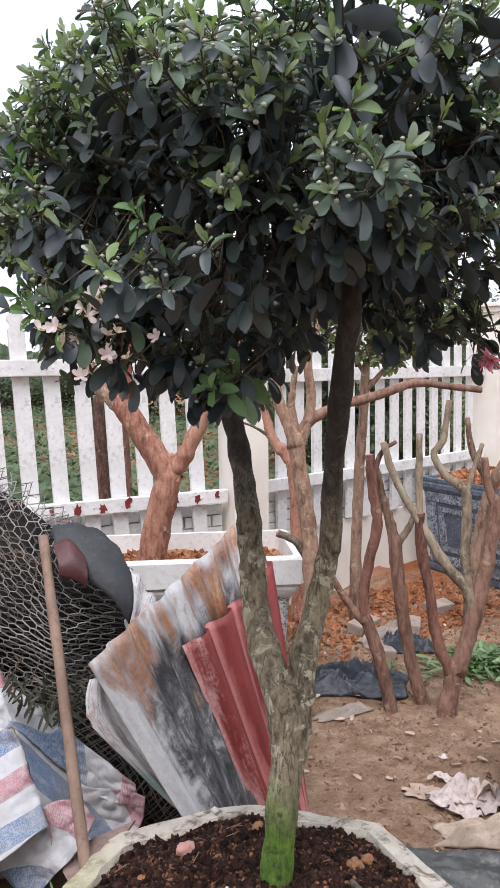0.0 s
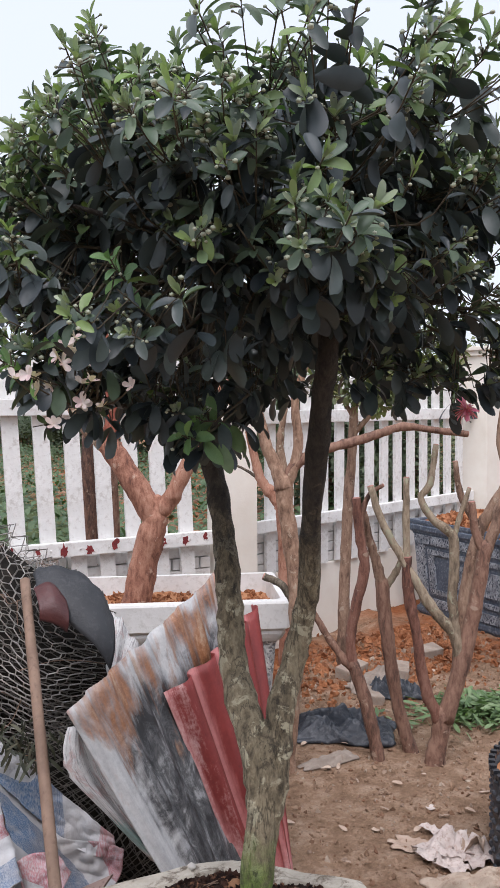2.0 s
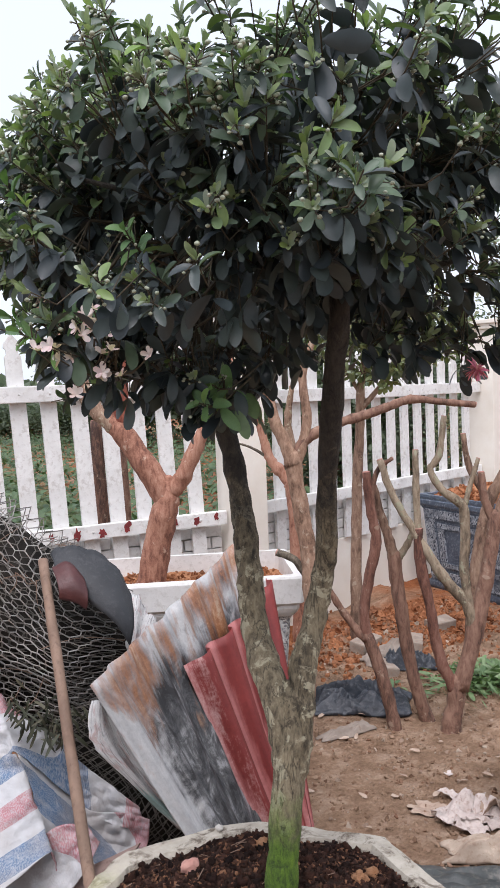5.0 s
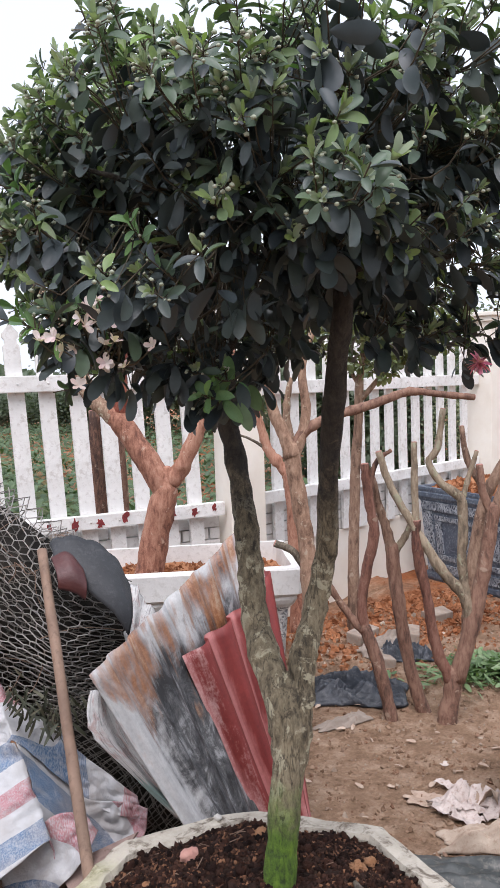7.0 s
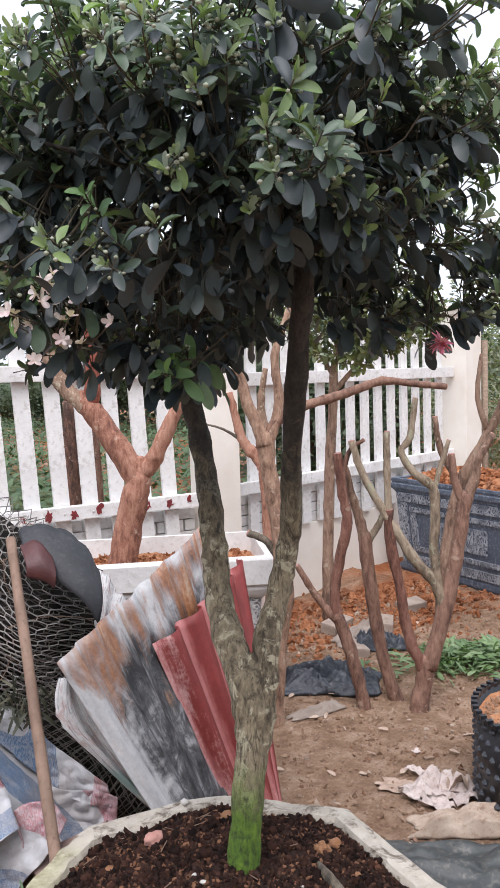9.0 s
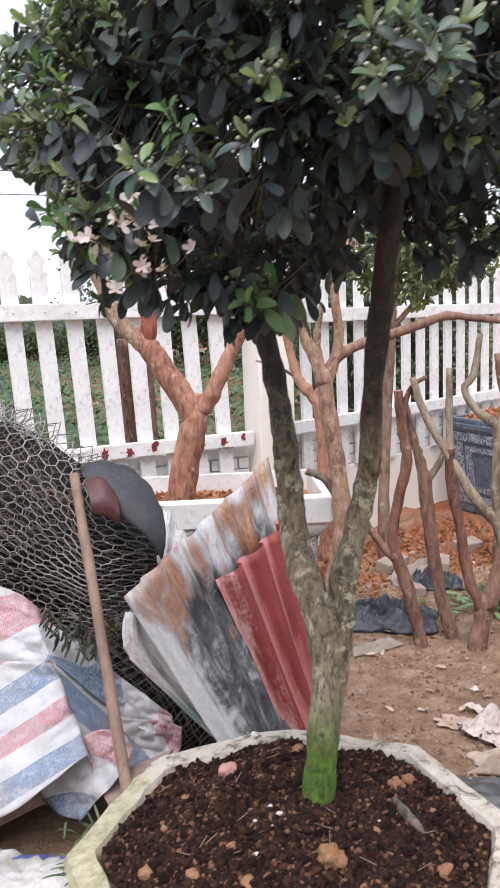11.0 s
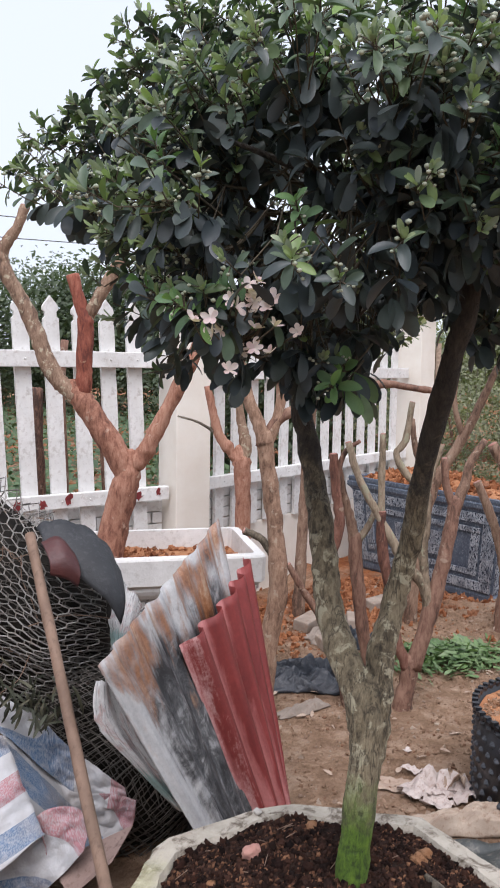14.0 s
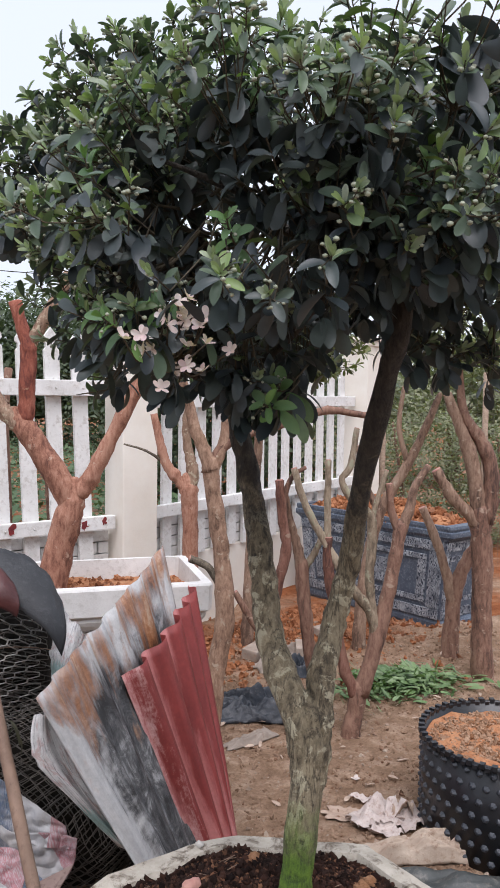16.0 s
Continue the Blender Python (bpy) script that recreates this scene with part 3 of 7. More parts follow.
def limb(name, parent, pts, material, seed=0, knots=0.3, sides=12, label="", cut=False):
    bm = bmesh.new()
    way = tube(bm, pts, sides, 5, knots, seed, dome=not cut)
    ob = part(name, bm, material, parent, label)
    if cut:
        end, last = Vector(way[-1][:3]), Vector(way[-2][:3])
        d = (end - last).normalized()
        cb = bmesh.new()
        r = way[-1][3]
        tube(cb, [(*(end - d * 0.001), r * 0.93), (*(end + d * 0.003), r * 0.88)], 10, 1)
        part("cut_end", cb, M["cut_wood"], ob, "pale sawn end of the branch")
    return ob


def box(bm, lo, hi, bevel=0.0, m=None):
    r = bmesh.ops.create_cube(bm, size=1)
    c = [(a + b) / 2 for a, b in zip(lo, hi)]
    s = [b - a for a, b in zip(lo, hi)]
    mm = (m or Matrix()) @ Matrix.Translation(c) @ Matrix.Diagonal((*s, 1))
    bmesh.ops.transform(bm, matrix=mm, verts=r["verts"])
    if bevel:
        es = list({e for v in r["verts"] for e in v.link_edges})
        bmesh.ops.bevel(bm, geom=es, offset=bevel, segments=2, affect="EDGES", profile=0.6)
    return r


def lathe_poly(bm, centre, corners, profile, turn=0.0, close=True, squash=None):
    """Rings of a many-cornered pot: profile [(apothem, z)], corners a number or outline function."""
    rings = []
    for ap, z in profile:
        ring = []
        for k in range(corners):
            a = 2 * math.pi * (k + 0.5) / corners + turn
            r = ap / math.cos(math.pi / corners)
            sx, sy = squash or (1, 1)
            ring.append(bm.verts.new((centre[0] + r * math.cos(a) * sx, centre[1] + r * math.sin(a) * sy, z)))
        rings.append(ring)
    for a, b in zip(rings, rings[1:]):
        for k in range(corners):
            bm.faces.new((a[k], a[(k + 1) % corners], b[(k + 1) % corners], b[k]))
    if close:
        bm.faces.new(list(reversed(rings[0])))
        bm.faces.new(rings[-1])
    return rings


def rect_rings(bm, cx, cy, turn, profile):
    """Rings of a rectangular pot: profile [(half length, half depth, z)]."""
    m = Matrix.Translation((cx, cy, 0)) @ Matrix.Rotation(turn, 4, "Z")
    rings = []
    for hx, hy, z in profile:
        c = min(hx, hy) * 0.06
        pts = [(-hx + c, -hy), (hx - c, -hy), (hx, -hy + c), (hx, hy - c), (hx - c, hy), (-hx + c, hy), (-hx, hy - c), (-hx, -hy + c)]
        rings.append([bm.verts.new(m @ Vector((x, y, z))) for x, y in pts])
    for a, b in zip(rings, rings[1:]):
        for k in range(8):
            bm.faces.new((a[k], a[(k + 1) % 8], b[(k + 1) % 8], b[k]))
    bm.faces.new(list(reversed(rings[0])))
    bm.faces.new(rings[-1])


def leaf_shape(length, width, cup=0.18, droop=0.25, fold=0.2, wide_at=0.62):
    """Vertices and faces of one blunt, egg-shaped leaf along +x, its upper side +z."""
    steps, verts, faces = (0.0, 0.16, 0.36, 0.56, 0.74, 0.88, 0.96, 1.0), [], []
    for t in steps:
        w = width / 2 * max(0.03, min(1.0, 1.22 * t ** wide_at * max(0.0, 1 - t ** 3.4) ** 0.55))
        if t == 1.0:
            w = width * 0.05
        x = length * t
        z = -droop * length * t * t
        for k in (-1, 0, 1):
            verts.append((x, k * w, z + fold * abs(k) * w))
    for i in range(len(steps) - 1):
        a = i * 3
        faces += [(a, a + 3, a + 4, a + 1), (a + 1, a + 4, a + 5, a + 2)]
    return np.array(verts), faces


class Heap:
    """Gathers many small pieces for one joined mesh."""
    def __init__(self):
        self.v, self.f, self.n = [], [], 0

    def add(self, verts, faces, m):
        a = np.array(m)
        self.v.append(verts @ a[:3, :3].T + a[:3, 3])
        self.f += [tuple(i + self.n for i in q) for q in faces]
        self.n += len(verts)

    def mesh(self, name, material, smooth=True):
        return raw_mesh(name, np.vstack(self.v).tolist(), self.f, material, smooth)


def aimed(at, way, up, spin=0.0, size=1.0):
    """A pose with +x along way and +z towards up."""
    x = Vector(way).normalized()
    z = Vector(up)
    z = (z - x * z.dot(x))
    z = z.normalized() if z.length > 1e-4 else x.orthogonal().normalized()
    y = z.cross(x)
    r = Matrix((x, y, z)).transposed().to_4x4()
    return Matrix.Translation(at) @ r @ Matrix.Rotation(spin, 4, "X") @ Matrix.Scale(size, 4)


def lump(rng, r, rough=0.35, sub=1):
    bm = bmesh.new()
    bmesh.ops.create_icosphere(bm, subdivisions=sub, radius=r)
    off = Vector((rng.uniform(-9, 9), rng.uniform(-9, 9), rng.uniform(-9, 9)))
    sx = Vector((rng.uniform(0.8, 1.25), rng.uniform(0.8, 1.25), rng.uniform(0.6, 0.95)))
    for v in bm.verts:
        v.co = v.co * (1 + rough * noise.noise(v.co * (1.4 / r) + off) + 0.55 * rough * noise.noise(v.co * (3.3 / r) - off))
        v.co = Vector((v.co.x * sx.x, v.co.y * sx.y, v.co.z * sx.z))
    vs = np.array([v.co[:] for v in bm.verts])
    fs = [tuple(v.index for v in f.verts) for f in bm.faces]
    bm.free()
    return vs, fs


def smooth01(a, b, x):
    t = min(1.0, max(0.0, (x - a) / (b - a)))
    return t * t * (3 - 2 * t)


# ---- ground ----
def ground_z(x, y):
    z = 0.018 * noise.noise(Vector((x * 1.7, y * 1.7, 0))) + 0.008 * noise.noise(Vector((x * 6, y * 6, 3)))
    z += 0.009 * noise.noise(Vector((x * 13, y * 13, 8))) + 0.006 * noise.noise(Vector((x * 27, y * 27, 4)))
    z -= 0.2 * smooth01(4.1, 4.6, x) * smooth01(4.1, 4.7, y)
    line = 5.8 + (x - 3.1) * 0.32
    z -= 0.26 * smooth01(1.2, 0.3, line - y) * smooth01(4.5, 4.0, x) * smooth01(7.6, 7.0, y)
    z += 0.09 * math.exp(-((x - 3.35) ** 2 / 0.35 + (y - 4.75) ** 2 / 0.12)) * (1 + 0.8 * noise.noise(Vector((x * 7, y * 7, 1))))
    z += 0.05 * math.exp(-((x - 4.2) ** 2 / 0.4 + (y - 4.1) ** 2 / 0.2)) * (1 + noise.noise(Vector((x * 6, y * 6, 5))))
    far = smooth01(7.5, 12, y)
    return z * (1 - far) - 0.35 * far


def axis(near, lo, hi, ends):
    n = int((hi - lo) / near)
    mid = [lo + (hi - lo) * i / n for i in range(n + 1)]
    out = [d for d in ends]
    return [lo - d for d in reversed(out)] + mid + [hi + d for d in out]


ENDS = [0.3, 0.8, 1.6, 3, 6, 12, 25, 60, 150, 400, 1200]
gx, gy = axis(0.03, -0.4, 5.6, ENDS), axis(0.03, 0.9, 6.6, ENDS)
gv = [(x, y, ground_z(x, y)) for y in gy for x in gx]
w = len(gx)
gf = [(j * w + i, j * w + i + 1, (j + 1) * w + i + 1, (j + 1) * w + i) for j in range(len(gy) - 1) for i in range(w - 1)]
tagged(new("ground", raw_mesh("ground", gv, gf, M["ground"])), "sandy brown yard soil with red clay patches and a green field beyond", "ground", kind="structure")

# ---- fence: pickets on rails between rendered pillars ----
FENCE_Y = 5.53


def picket_mesh():
    """One picket with a shouldered, pointed head; its back on y = 0, its foot at z = 0."""
    bm = bmesh.new()
    half, top = 0.049, 1.55
    out = [(-half, 0), (half, 0), (half, top - 0.14), (half * 0.72, top - 0.125), (half * 0.72, top - 0.1), (half, top - 0.085), (half * 0.95, top - 0.06), (0, top),
           (-half * 0.95, top - 0.06), (-half, top - 0.085), (-half * 0.72, top - 0.1), (-half * 0.72, top - 0.125), (-half, top - 0.14)]
    a = [bm.verts.new((x, 0, z)) for x, z in out]
    b = [bm.verts.new((x, -0.026, z)) for x, z in out]
    bm.faces.new(a)
    bm.faces.new(list(reversed(b)))
    n = len(out)
    for i in range(n):
        bm.faces.new((a[(i + 1) % n], a[i], b[i], b[(i + 1) % n]))
    bmesh.ops.recalc_face_normals(bm, faces=bm.faces)
    return mesh_of("picket", bm, M["fence"], False)


PICKET = picket_mesh()


def fence_panel(name, start, turn, length, drop, pitch, first, lean, label, lift=0.0):
    """A panel along its own x from start: rails, pickets, block infill below the lower rail, bolts."""
    ob = new(name)
    ob.matrix_world = Matrix.Translation((*start, 0)) @ Matrix.Rotation(turn, 4, "Z")
    tagged(ob, label, "fence", kind="structure")
    base = Matrix.Translation((*start, 0)) @ Matrix.Rotation(turn, 4, "Z")

    def put(nm, me, m=None, lab=""):
        o = new(nm, me)
        o.parent = ob
        o.matrix_basis = m or Matrix()
        return tagged(o, lab)
    for nm, lo, hi in (("upper_rail", 1.525, 1.625), ("lower_rail", 0.655 + lift, 0.745 + lift)):
        bm = bmesh.new()
        box(bm, (0, -0.05, lo - drop), (length, -0.001, hi - drop), 0.006)
        put(nm, mesh_of(nm, bm, M["fence"], False))
    rng = random.Random(len(name) * 7 + int(length * 10))
    x = first
    bolts = bmesh.new()
    while x < length - 0.03:
        m = Matrix.Translation((x, 0.027, 0.4 - drop + rng.uniform(-0.008, 0.008))) @ Matrix.Rotation(lean + rng.uniform(-0.006, 0.006), 4, "Y")
        put("picket", PICKET, m)
        for z in (1.575, 0.7 + lift):
            bx = x + (z - 0.4) * math.tan(lean)
            tube(bolts, [(bx, -0.049, z - drop, 0.007), (bx, -0.054, z - drop, 0.006)], 6, 1)
        x += pitch
    put("bolts", mesh_of("bolts", bolts, M["infill"]), None, "small grey bolt heads")
    # block infill behind the feet of the pickets
    row, z = 0, 0.405 - drop
    while z < 0.64 + lift - drop:
        x = -0.1 if row % 2 else 0.0
        while x < length:
            bm = bmesh.new()
            a, b = max(0.0, x), min(length, x + 0.195)
            if b - a > 0.03:
                box(bm, (a + 0.004, 0.045, z), (b - 0.004, 0.11, z + 0.072), 0.004)
                put("block", mesh_of("block", bm, M["infill"], False))
            else:
                bm.free()
            x += 0.2
        z += 0.08
        row += 1
    bm = bmesh.new()
    box(bm, (0, 0.03, -0.6), (length, 0.14, 0.4 - drop), 0.008)
    put("plinth", mesh_of("plinth", bm, M["pillar"], False), None, "cream rendered plinth wall")
    return ob, put


def pillar(name, x, y, turn, half, top, label):
    bm = bmesh.new()
    m = Matrix.Translation((x, y, 0)) @ Matrix.Rotation(turn, 4, "Z")
    box(bm, (-half, -half, -0.6), (half, half, top), 0.008, m)
    ob = single(name, bm, M["pillar"], label, "pillar", kind="structure", smooth=False)
    cb = bmesh.new()
    for k, (g, z0, z1) in enumerate(((0.03, top, top + 0.05), (0.055, top + 0.05, top + 0.09))):
        box(cb, (-half - g, -half - g, z0), (half + g, half + g, z1), 0.008, m)
    part("cap", cb, M["pillar"], ob, "moulded cream cap", smooth=False)
    return ob


panel_left, put_left = fence_panel("fence_1", (-1.9, FENCE_Y), 0.0, 4.58, 0.0, 0.182, 0.034, -0.045, "white picket fence panel with flaking paint on blocks")
panel_right, put_right = fence_panel("fence_2", (2.98, 5.74), radians(17.5), 3.1, 0.08, 0.2, 0.12, 0.0, "white picket fence panel on a cream plinth wall", 0.075)
pillar("pillar_1", 2.83, 5.55, 0.0, 0.13, 2.12, "cream rendered square fence pillar")
pillar("pillar_2", 6.1, 6.7, radians(17.5), 0.15, 2.05, "cream rendered square fence pillar at the panel's end")


def painted_leaf(put, x, z, size, turn):
    """A maple-leaf shape in dark red, laid on the lower rail."""
    bm = bmesh.new()
    ring = []
    for k in range(15):
        a = 2 * math.pi * k / 15 + turn
        r = size * (0.62 + 0.5 * noise.noise(Vector((math.cos(a) * 1.7 + x * 5, math.sin(a) * 1.7, 2))) + 0.35 * noise.noise(Vector((math.cos(a) * 4 + x * 9, math.sin(a) * 4, 7))))
        ring.append((x + r * math.cos(a) * 0.8, z + r * math.sin(a)))
    a = [bm.verts.new((q[0], -0.0505, q[1])) for q in ring]
    b = [bm.verts.new((q[0], -0.0535, q[1])) for q in ring]
    bm.faces.new(list(reversed(b)))
    for i in range(15):
        bm.faces.new((a[i], a[(i + 1) % 15], b[(i + 1) % 15], b[i]))
    bmesh.ops.recalc_face_normals(bm, faces=bm.faces)
    put("painted_leaf", mesh_of("painted_leaf", bm, M["red_paint"], False), None, "dark red maple-leaf ornament")


rng = random.Random(4)
for x in (-0.1, 0.06, 0.22, 0.38, 0.54, 0.7, 0.86, 1.02, 1.18, 1.34, 1.5, 1.66, 1.82, 1.98, 2.3, 2.46, 2.6):
    painted_leaf(put_left, x + 1.9, 0.7 + rng.uniform(-0.012, 0.012), rng.choice((0.034, 0.04, 0.046)), rng.uniform(0, 6))

# walls that close the yard out of view
for nm, lo, hi in (("wall_south", (-6, -4.2, -0.3), (9, -4.0, 1.9)), ("wall_west", (-6.2, -4.2, -0.3), (-6, 5.5, 1.9))):
    bm = bmesh.new()
    box(bm, lo, hi, 0.01)
    single(nm, bm, M["pillar"], "plain cream rendered yard wall", "wall", kind="structure", smooth=False)

# ---- the potted tree in front ----
POT = (1.0, 1.69)


def front_pot():
    ob = thing("octagonal_planter", (*POT, 0), "weathered concrete octagonal planter with a mossy rim", "planter")
    bm = bmesh.new()
    lathe_poly(bm, POT, 8, [(0.24, 0.0), (0.27, 0.02), (0.3, 0.3), (0.325, 0.56), (0.325, 0.584)])
    part("pot_wall", bm, M["pot_rim"], ob, smooth=False)
    bm = bmesh.new()
    lathe_poly(bm, POT, 8, [(0.33, 0.586), (0.352, 0.6), (0.356, 0.64), (0.35, 0.652), (0.308, 0.656), (0.302, 0.645), (0.296, 0.5)])
    level = [e for e in bm.edges if abs(e.verts[0].co.z - e.verts[1].co.z) < 1e-4 and e.verts[0].co.z > 0.4]
    bmesh.ops.subdivide_edges(bm, edges=level, cuts=9, use_grid_fill=True)
    for v in bm.verts:
        q = v.co.copy()
        chip = max(0.0, noise.noise(q * 17 + Vector((3, 0, 0))) - 0.15) if q.z > 0.58 else 0.0
        away = Vector((q.x - POT[0], q.y - POT[1], 0)).normalized()
        v.co += Vector((1, 1, 0.5)) * 0.004 * noise.noise(q * 9) + Vector((0, 0, 0.004)) * noise.noise(q * 31) + away * (0.005 * noise.noise(q * 26) - 0.014 * chip) - Vector((0, 0, 0.012 * chip))
    part("rim", bm, M["pot_rim"], ob, smooth=False)
    return ob


front_pot()


def soil_z(x, y):
    d = max(abs(x - POT[0]), abs(y - POT[1]), abs(x - POT[0] + y - POT[1]) * 0.7071, abs(x - POT[0] - y + POT[1]) * 0.7071)
    return 0.71 - 0.06 * smooth01(0.12, 0.3, d) + 0.012 * noise.noise(Vector((x * 14, y * 14, 0)))


def planter_soil():
    bm = bmesh.new()
    rings = []
    for i in range(26):
        rad = 0.299 * i / 25
        ring = []
        for k in range(64):
            a = 2 * math.pi * k / 64
            lim = 1 / max(abs(math.cos(a)), abs(math.sin(a)), abs(math.cos(a) + math.sin(a)) * 0.7071, abs(math.cos(a) - math.sin(a)) * 0.7071)
            x, y = POT[0] + rad * lim * math.cos(a), POT[1] + rad * lim * math.sin(a)
            ring.append(bm.verts.new((x, y, soil_z(x, y))))
        rings.append(ring)
    for a, b in zip(rings, rings[1:]):
        for k in range(64):
            bm.faces.new((a[k], a[(k + 1) % 64], b[(k + 1) % 64], b[k]))
    ob = single("planter_soil", bm, M["soil"], "dark crumbly potting soil heaped round the trunk", "soil", kind="stuff")
    rng = random.Random(11)
    shapes = [lump(rng, 1.0, 1.1) for _ in range(12)]
    soft = [lump(rng, 1.0, 1.25, 2) for _ in range(12)]
    for name, mat, count, sizes, stock in (("soil_lump", "clod", 2400, (0.003, 0.003, 0.004, 0.005, 0.006, 0.008), soft), ("crumb", "clod_small", 17000, (0.001, 0.0012, 0.0016, 0.002, 0.0025, 0.003, 0.004, 0.005), shapes)):
        heap = Heap()
        for k in range(count):
            a, d = rng.uniform(0, 6.283), 0.33 * math.sqrt(rng.random())
            s = rng.choice(sizes)
            x, y = POT[0] + d * math.cos(a), POT[1] + d * math.sin(a)
            if max(abs(x - POT[0]), abs(y - POT[1]), abs(x - POT[0] + y - POT[1]) * 0.7071, abs(x - POT[0] - y + POT[1]) * 0.7071) > 0.298:
                continue
            vs, fs = rng.choice(stock)
            heap.add(vs, fs, Matrix.Translation((x, y, soil_z(x, y) + s * 0.25)) @ Euler((rng.uniform(0, 6), rng.uniform(0, 6), 0)).to_matrix().to_4x4() @ Matrix.Scale(s, 4))
        part(name, heap.mesh(name, M[mat]), None, ob, "dark brown soil crumbs", kind="stuff")
    straw = bmesh.new()
    for k in range(34):
        a, d = rng.uniform(0, 6.283), 0.285 * math.sqrt(rng.random())
        p = Vector((POT[0] + d * math.cos(a), POT[1] + d * math.sin(a), 0))
        w = Vector((rng.uniform(-1, 1), rng.uniform(-1, 1), 0)).normalized() * rng.uniform(0.01, 0.035)
        q = p + w
        tube(straw, [(p.x, p.y, soil_z(p.x, p.y) + 0.007, 0.0004), (q.x, q.y, soil_z(q.x, q.y) + rng.uniform(0.008, 0.014), 0.0004)], 4, 1)
    part("straw", straw, M["rod"], ob, "thin dry root fibres on the soil", kind="stuff")
    return shapes, soft


CLODS, CLODS_FINE = planter_soil()


def laid(name, at, size, mat, label, category, rng, group=""):
    vs, fs = lump(rng, size, 0.3 if mat == M["chip"] else 0.6, 3 if size > 0.012 else 2)
    me = raw_mesh(name, (vs + np.array(at)).tolist(), fs, mat)
    return tagged(new(name, me), label, category, group)


rng = random.Random(21)
for x, y, s in ((0.986, 1.553, 0.02), (0.80, 1.645, 0.013), (0.93, 1.505, 0.013), (1.0, 1.49, 0.01), (0.97, 1.47, 0.009), (1.2, 1.7, 0.014), (1.24, 1.72, 0.012), (1.1, 1.88, 0.012), (0.79, 1.59, 0.014), (0.86, 1.58, 0.01), (1.15, 1.5, 0.012), (0.75, 1.72, 0.012), (1.08, 1.58, 0.008), (0.74, 1.63, 0.01), (0.77, 1.56, 0.013), (0.9, 1.46, 0.009), (1.06, 1.46, 0.008), (1.22, 1.62, 0.009), (0.87, 1.66, 0.006), (1.17, 1.8, 0.007), (0.86, 1.84, 0.008), (0.8, 1.78, 0.007)):
    laid("clay_clod", (x, y, soil_z(x, y) + s * 0.4), s, M["clod_tan"], "crumbly orange clay clod on the potting soil", "clod", rng, "clay clods")
for x, y, s in ((0.959, 1.704, 0.006), (0.962, 1.676, 0.006), (0.923, 1.687, 0.005), (0.895, 1.621, 0.006), (0.94, 1.66, 0.004), (1.1, 1.6, 0.004)):
    laid("white_chip", (x, y, soil_z(x, y) + s * 0.5), s * 0.72, M["chip"], "small white stone chip on dark soil", "chip", rng, "white chips")
laid("pink_stone", (0.942, 1.843, soil_z(0.942, 1.843) + 0.008), 0.014, M["cut_wood"], "pinkish stone lying on dark soil", "stone", rng)
bark_chip = bmesh.new()
tube(bark_chip, [(1.165, 1.57, soil_z(1.165, 1.57) + 0.004, 0.004), (1.16, 1.585, soil_z(1.16, 1.585) + 0.007, 0.0075), (1.15, 1.612, soil_z(1.15, 1.612) + 0.009, 0.008), (1.153, 1.635, soil_z(1.153, 1.635) + 0.008, 0.004)], 8, 3, 0.3, 5)
single("wood_chip", bark_chip, M["bark_dark"], "dark weathered wood chip lying on the soil", "wood chip")
laid("pebble", (1.075, 2.02, 0.66), 0.0085, M["chip"], "round pale pebble on the planter's rim", "pebble", rng)


# axes of the scrap heap: AHEAD into the yard, SIDE along the heap
SIDE = Vector((0.839, -0.544, 0))
AHEAD = Vector((0.544, 0.839, 0))
FOOT = Vector((0.204, 0.769, 0))
CROWN = Vector((1.08, 1.69, 1.81))
RADII = Vector((0.48, 0.47, 0.3))


def crown_edge(d):
    """How far the crown reaches that way, uneven with lobes and hollows."""
    k = 0.98 + 0.2 * noise.noise(d * 2.6 + Vector((4, 1, 7))) + 0.16 * noise.noise(d * 5.6)
    right = d.x * 0.84 - d.y * 0.54
    low, high = max(0.0, -d.z), max(0.0, d.z)
    return k * (1 - low * (0.2 + 0.33 * smooth01(-0.15, 0.4, right))) * (1 - 0.3 * high * smooth01(0.3, 0.8, right)) * (1 - 0.2 * high * smooth01(0.25, 0.8, -right))


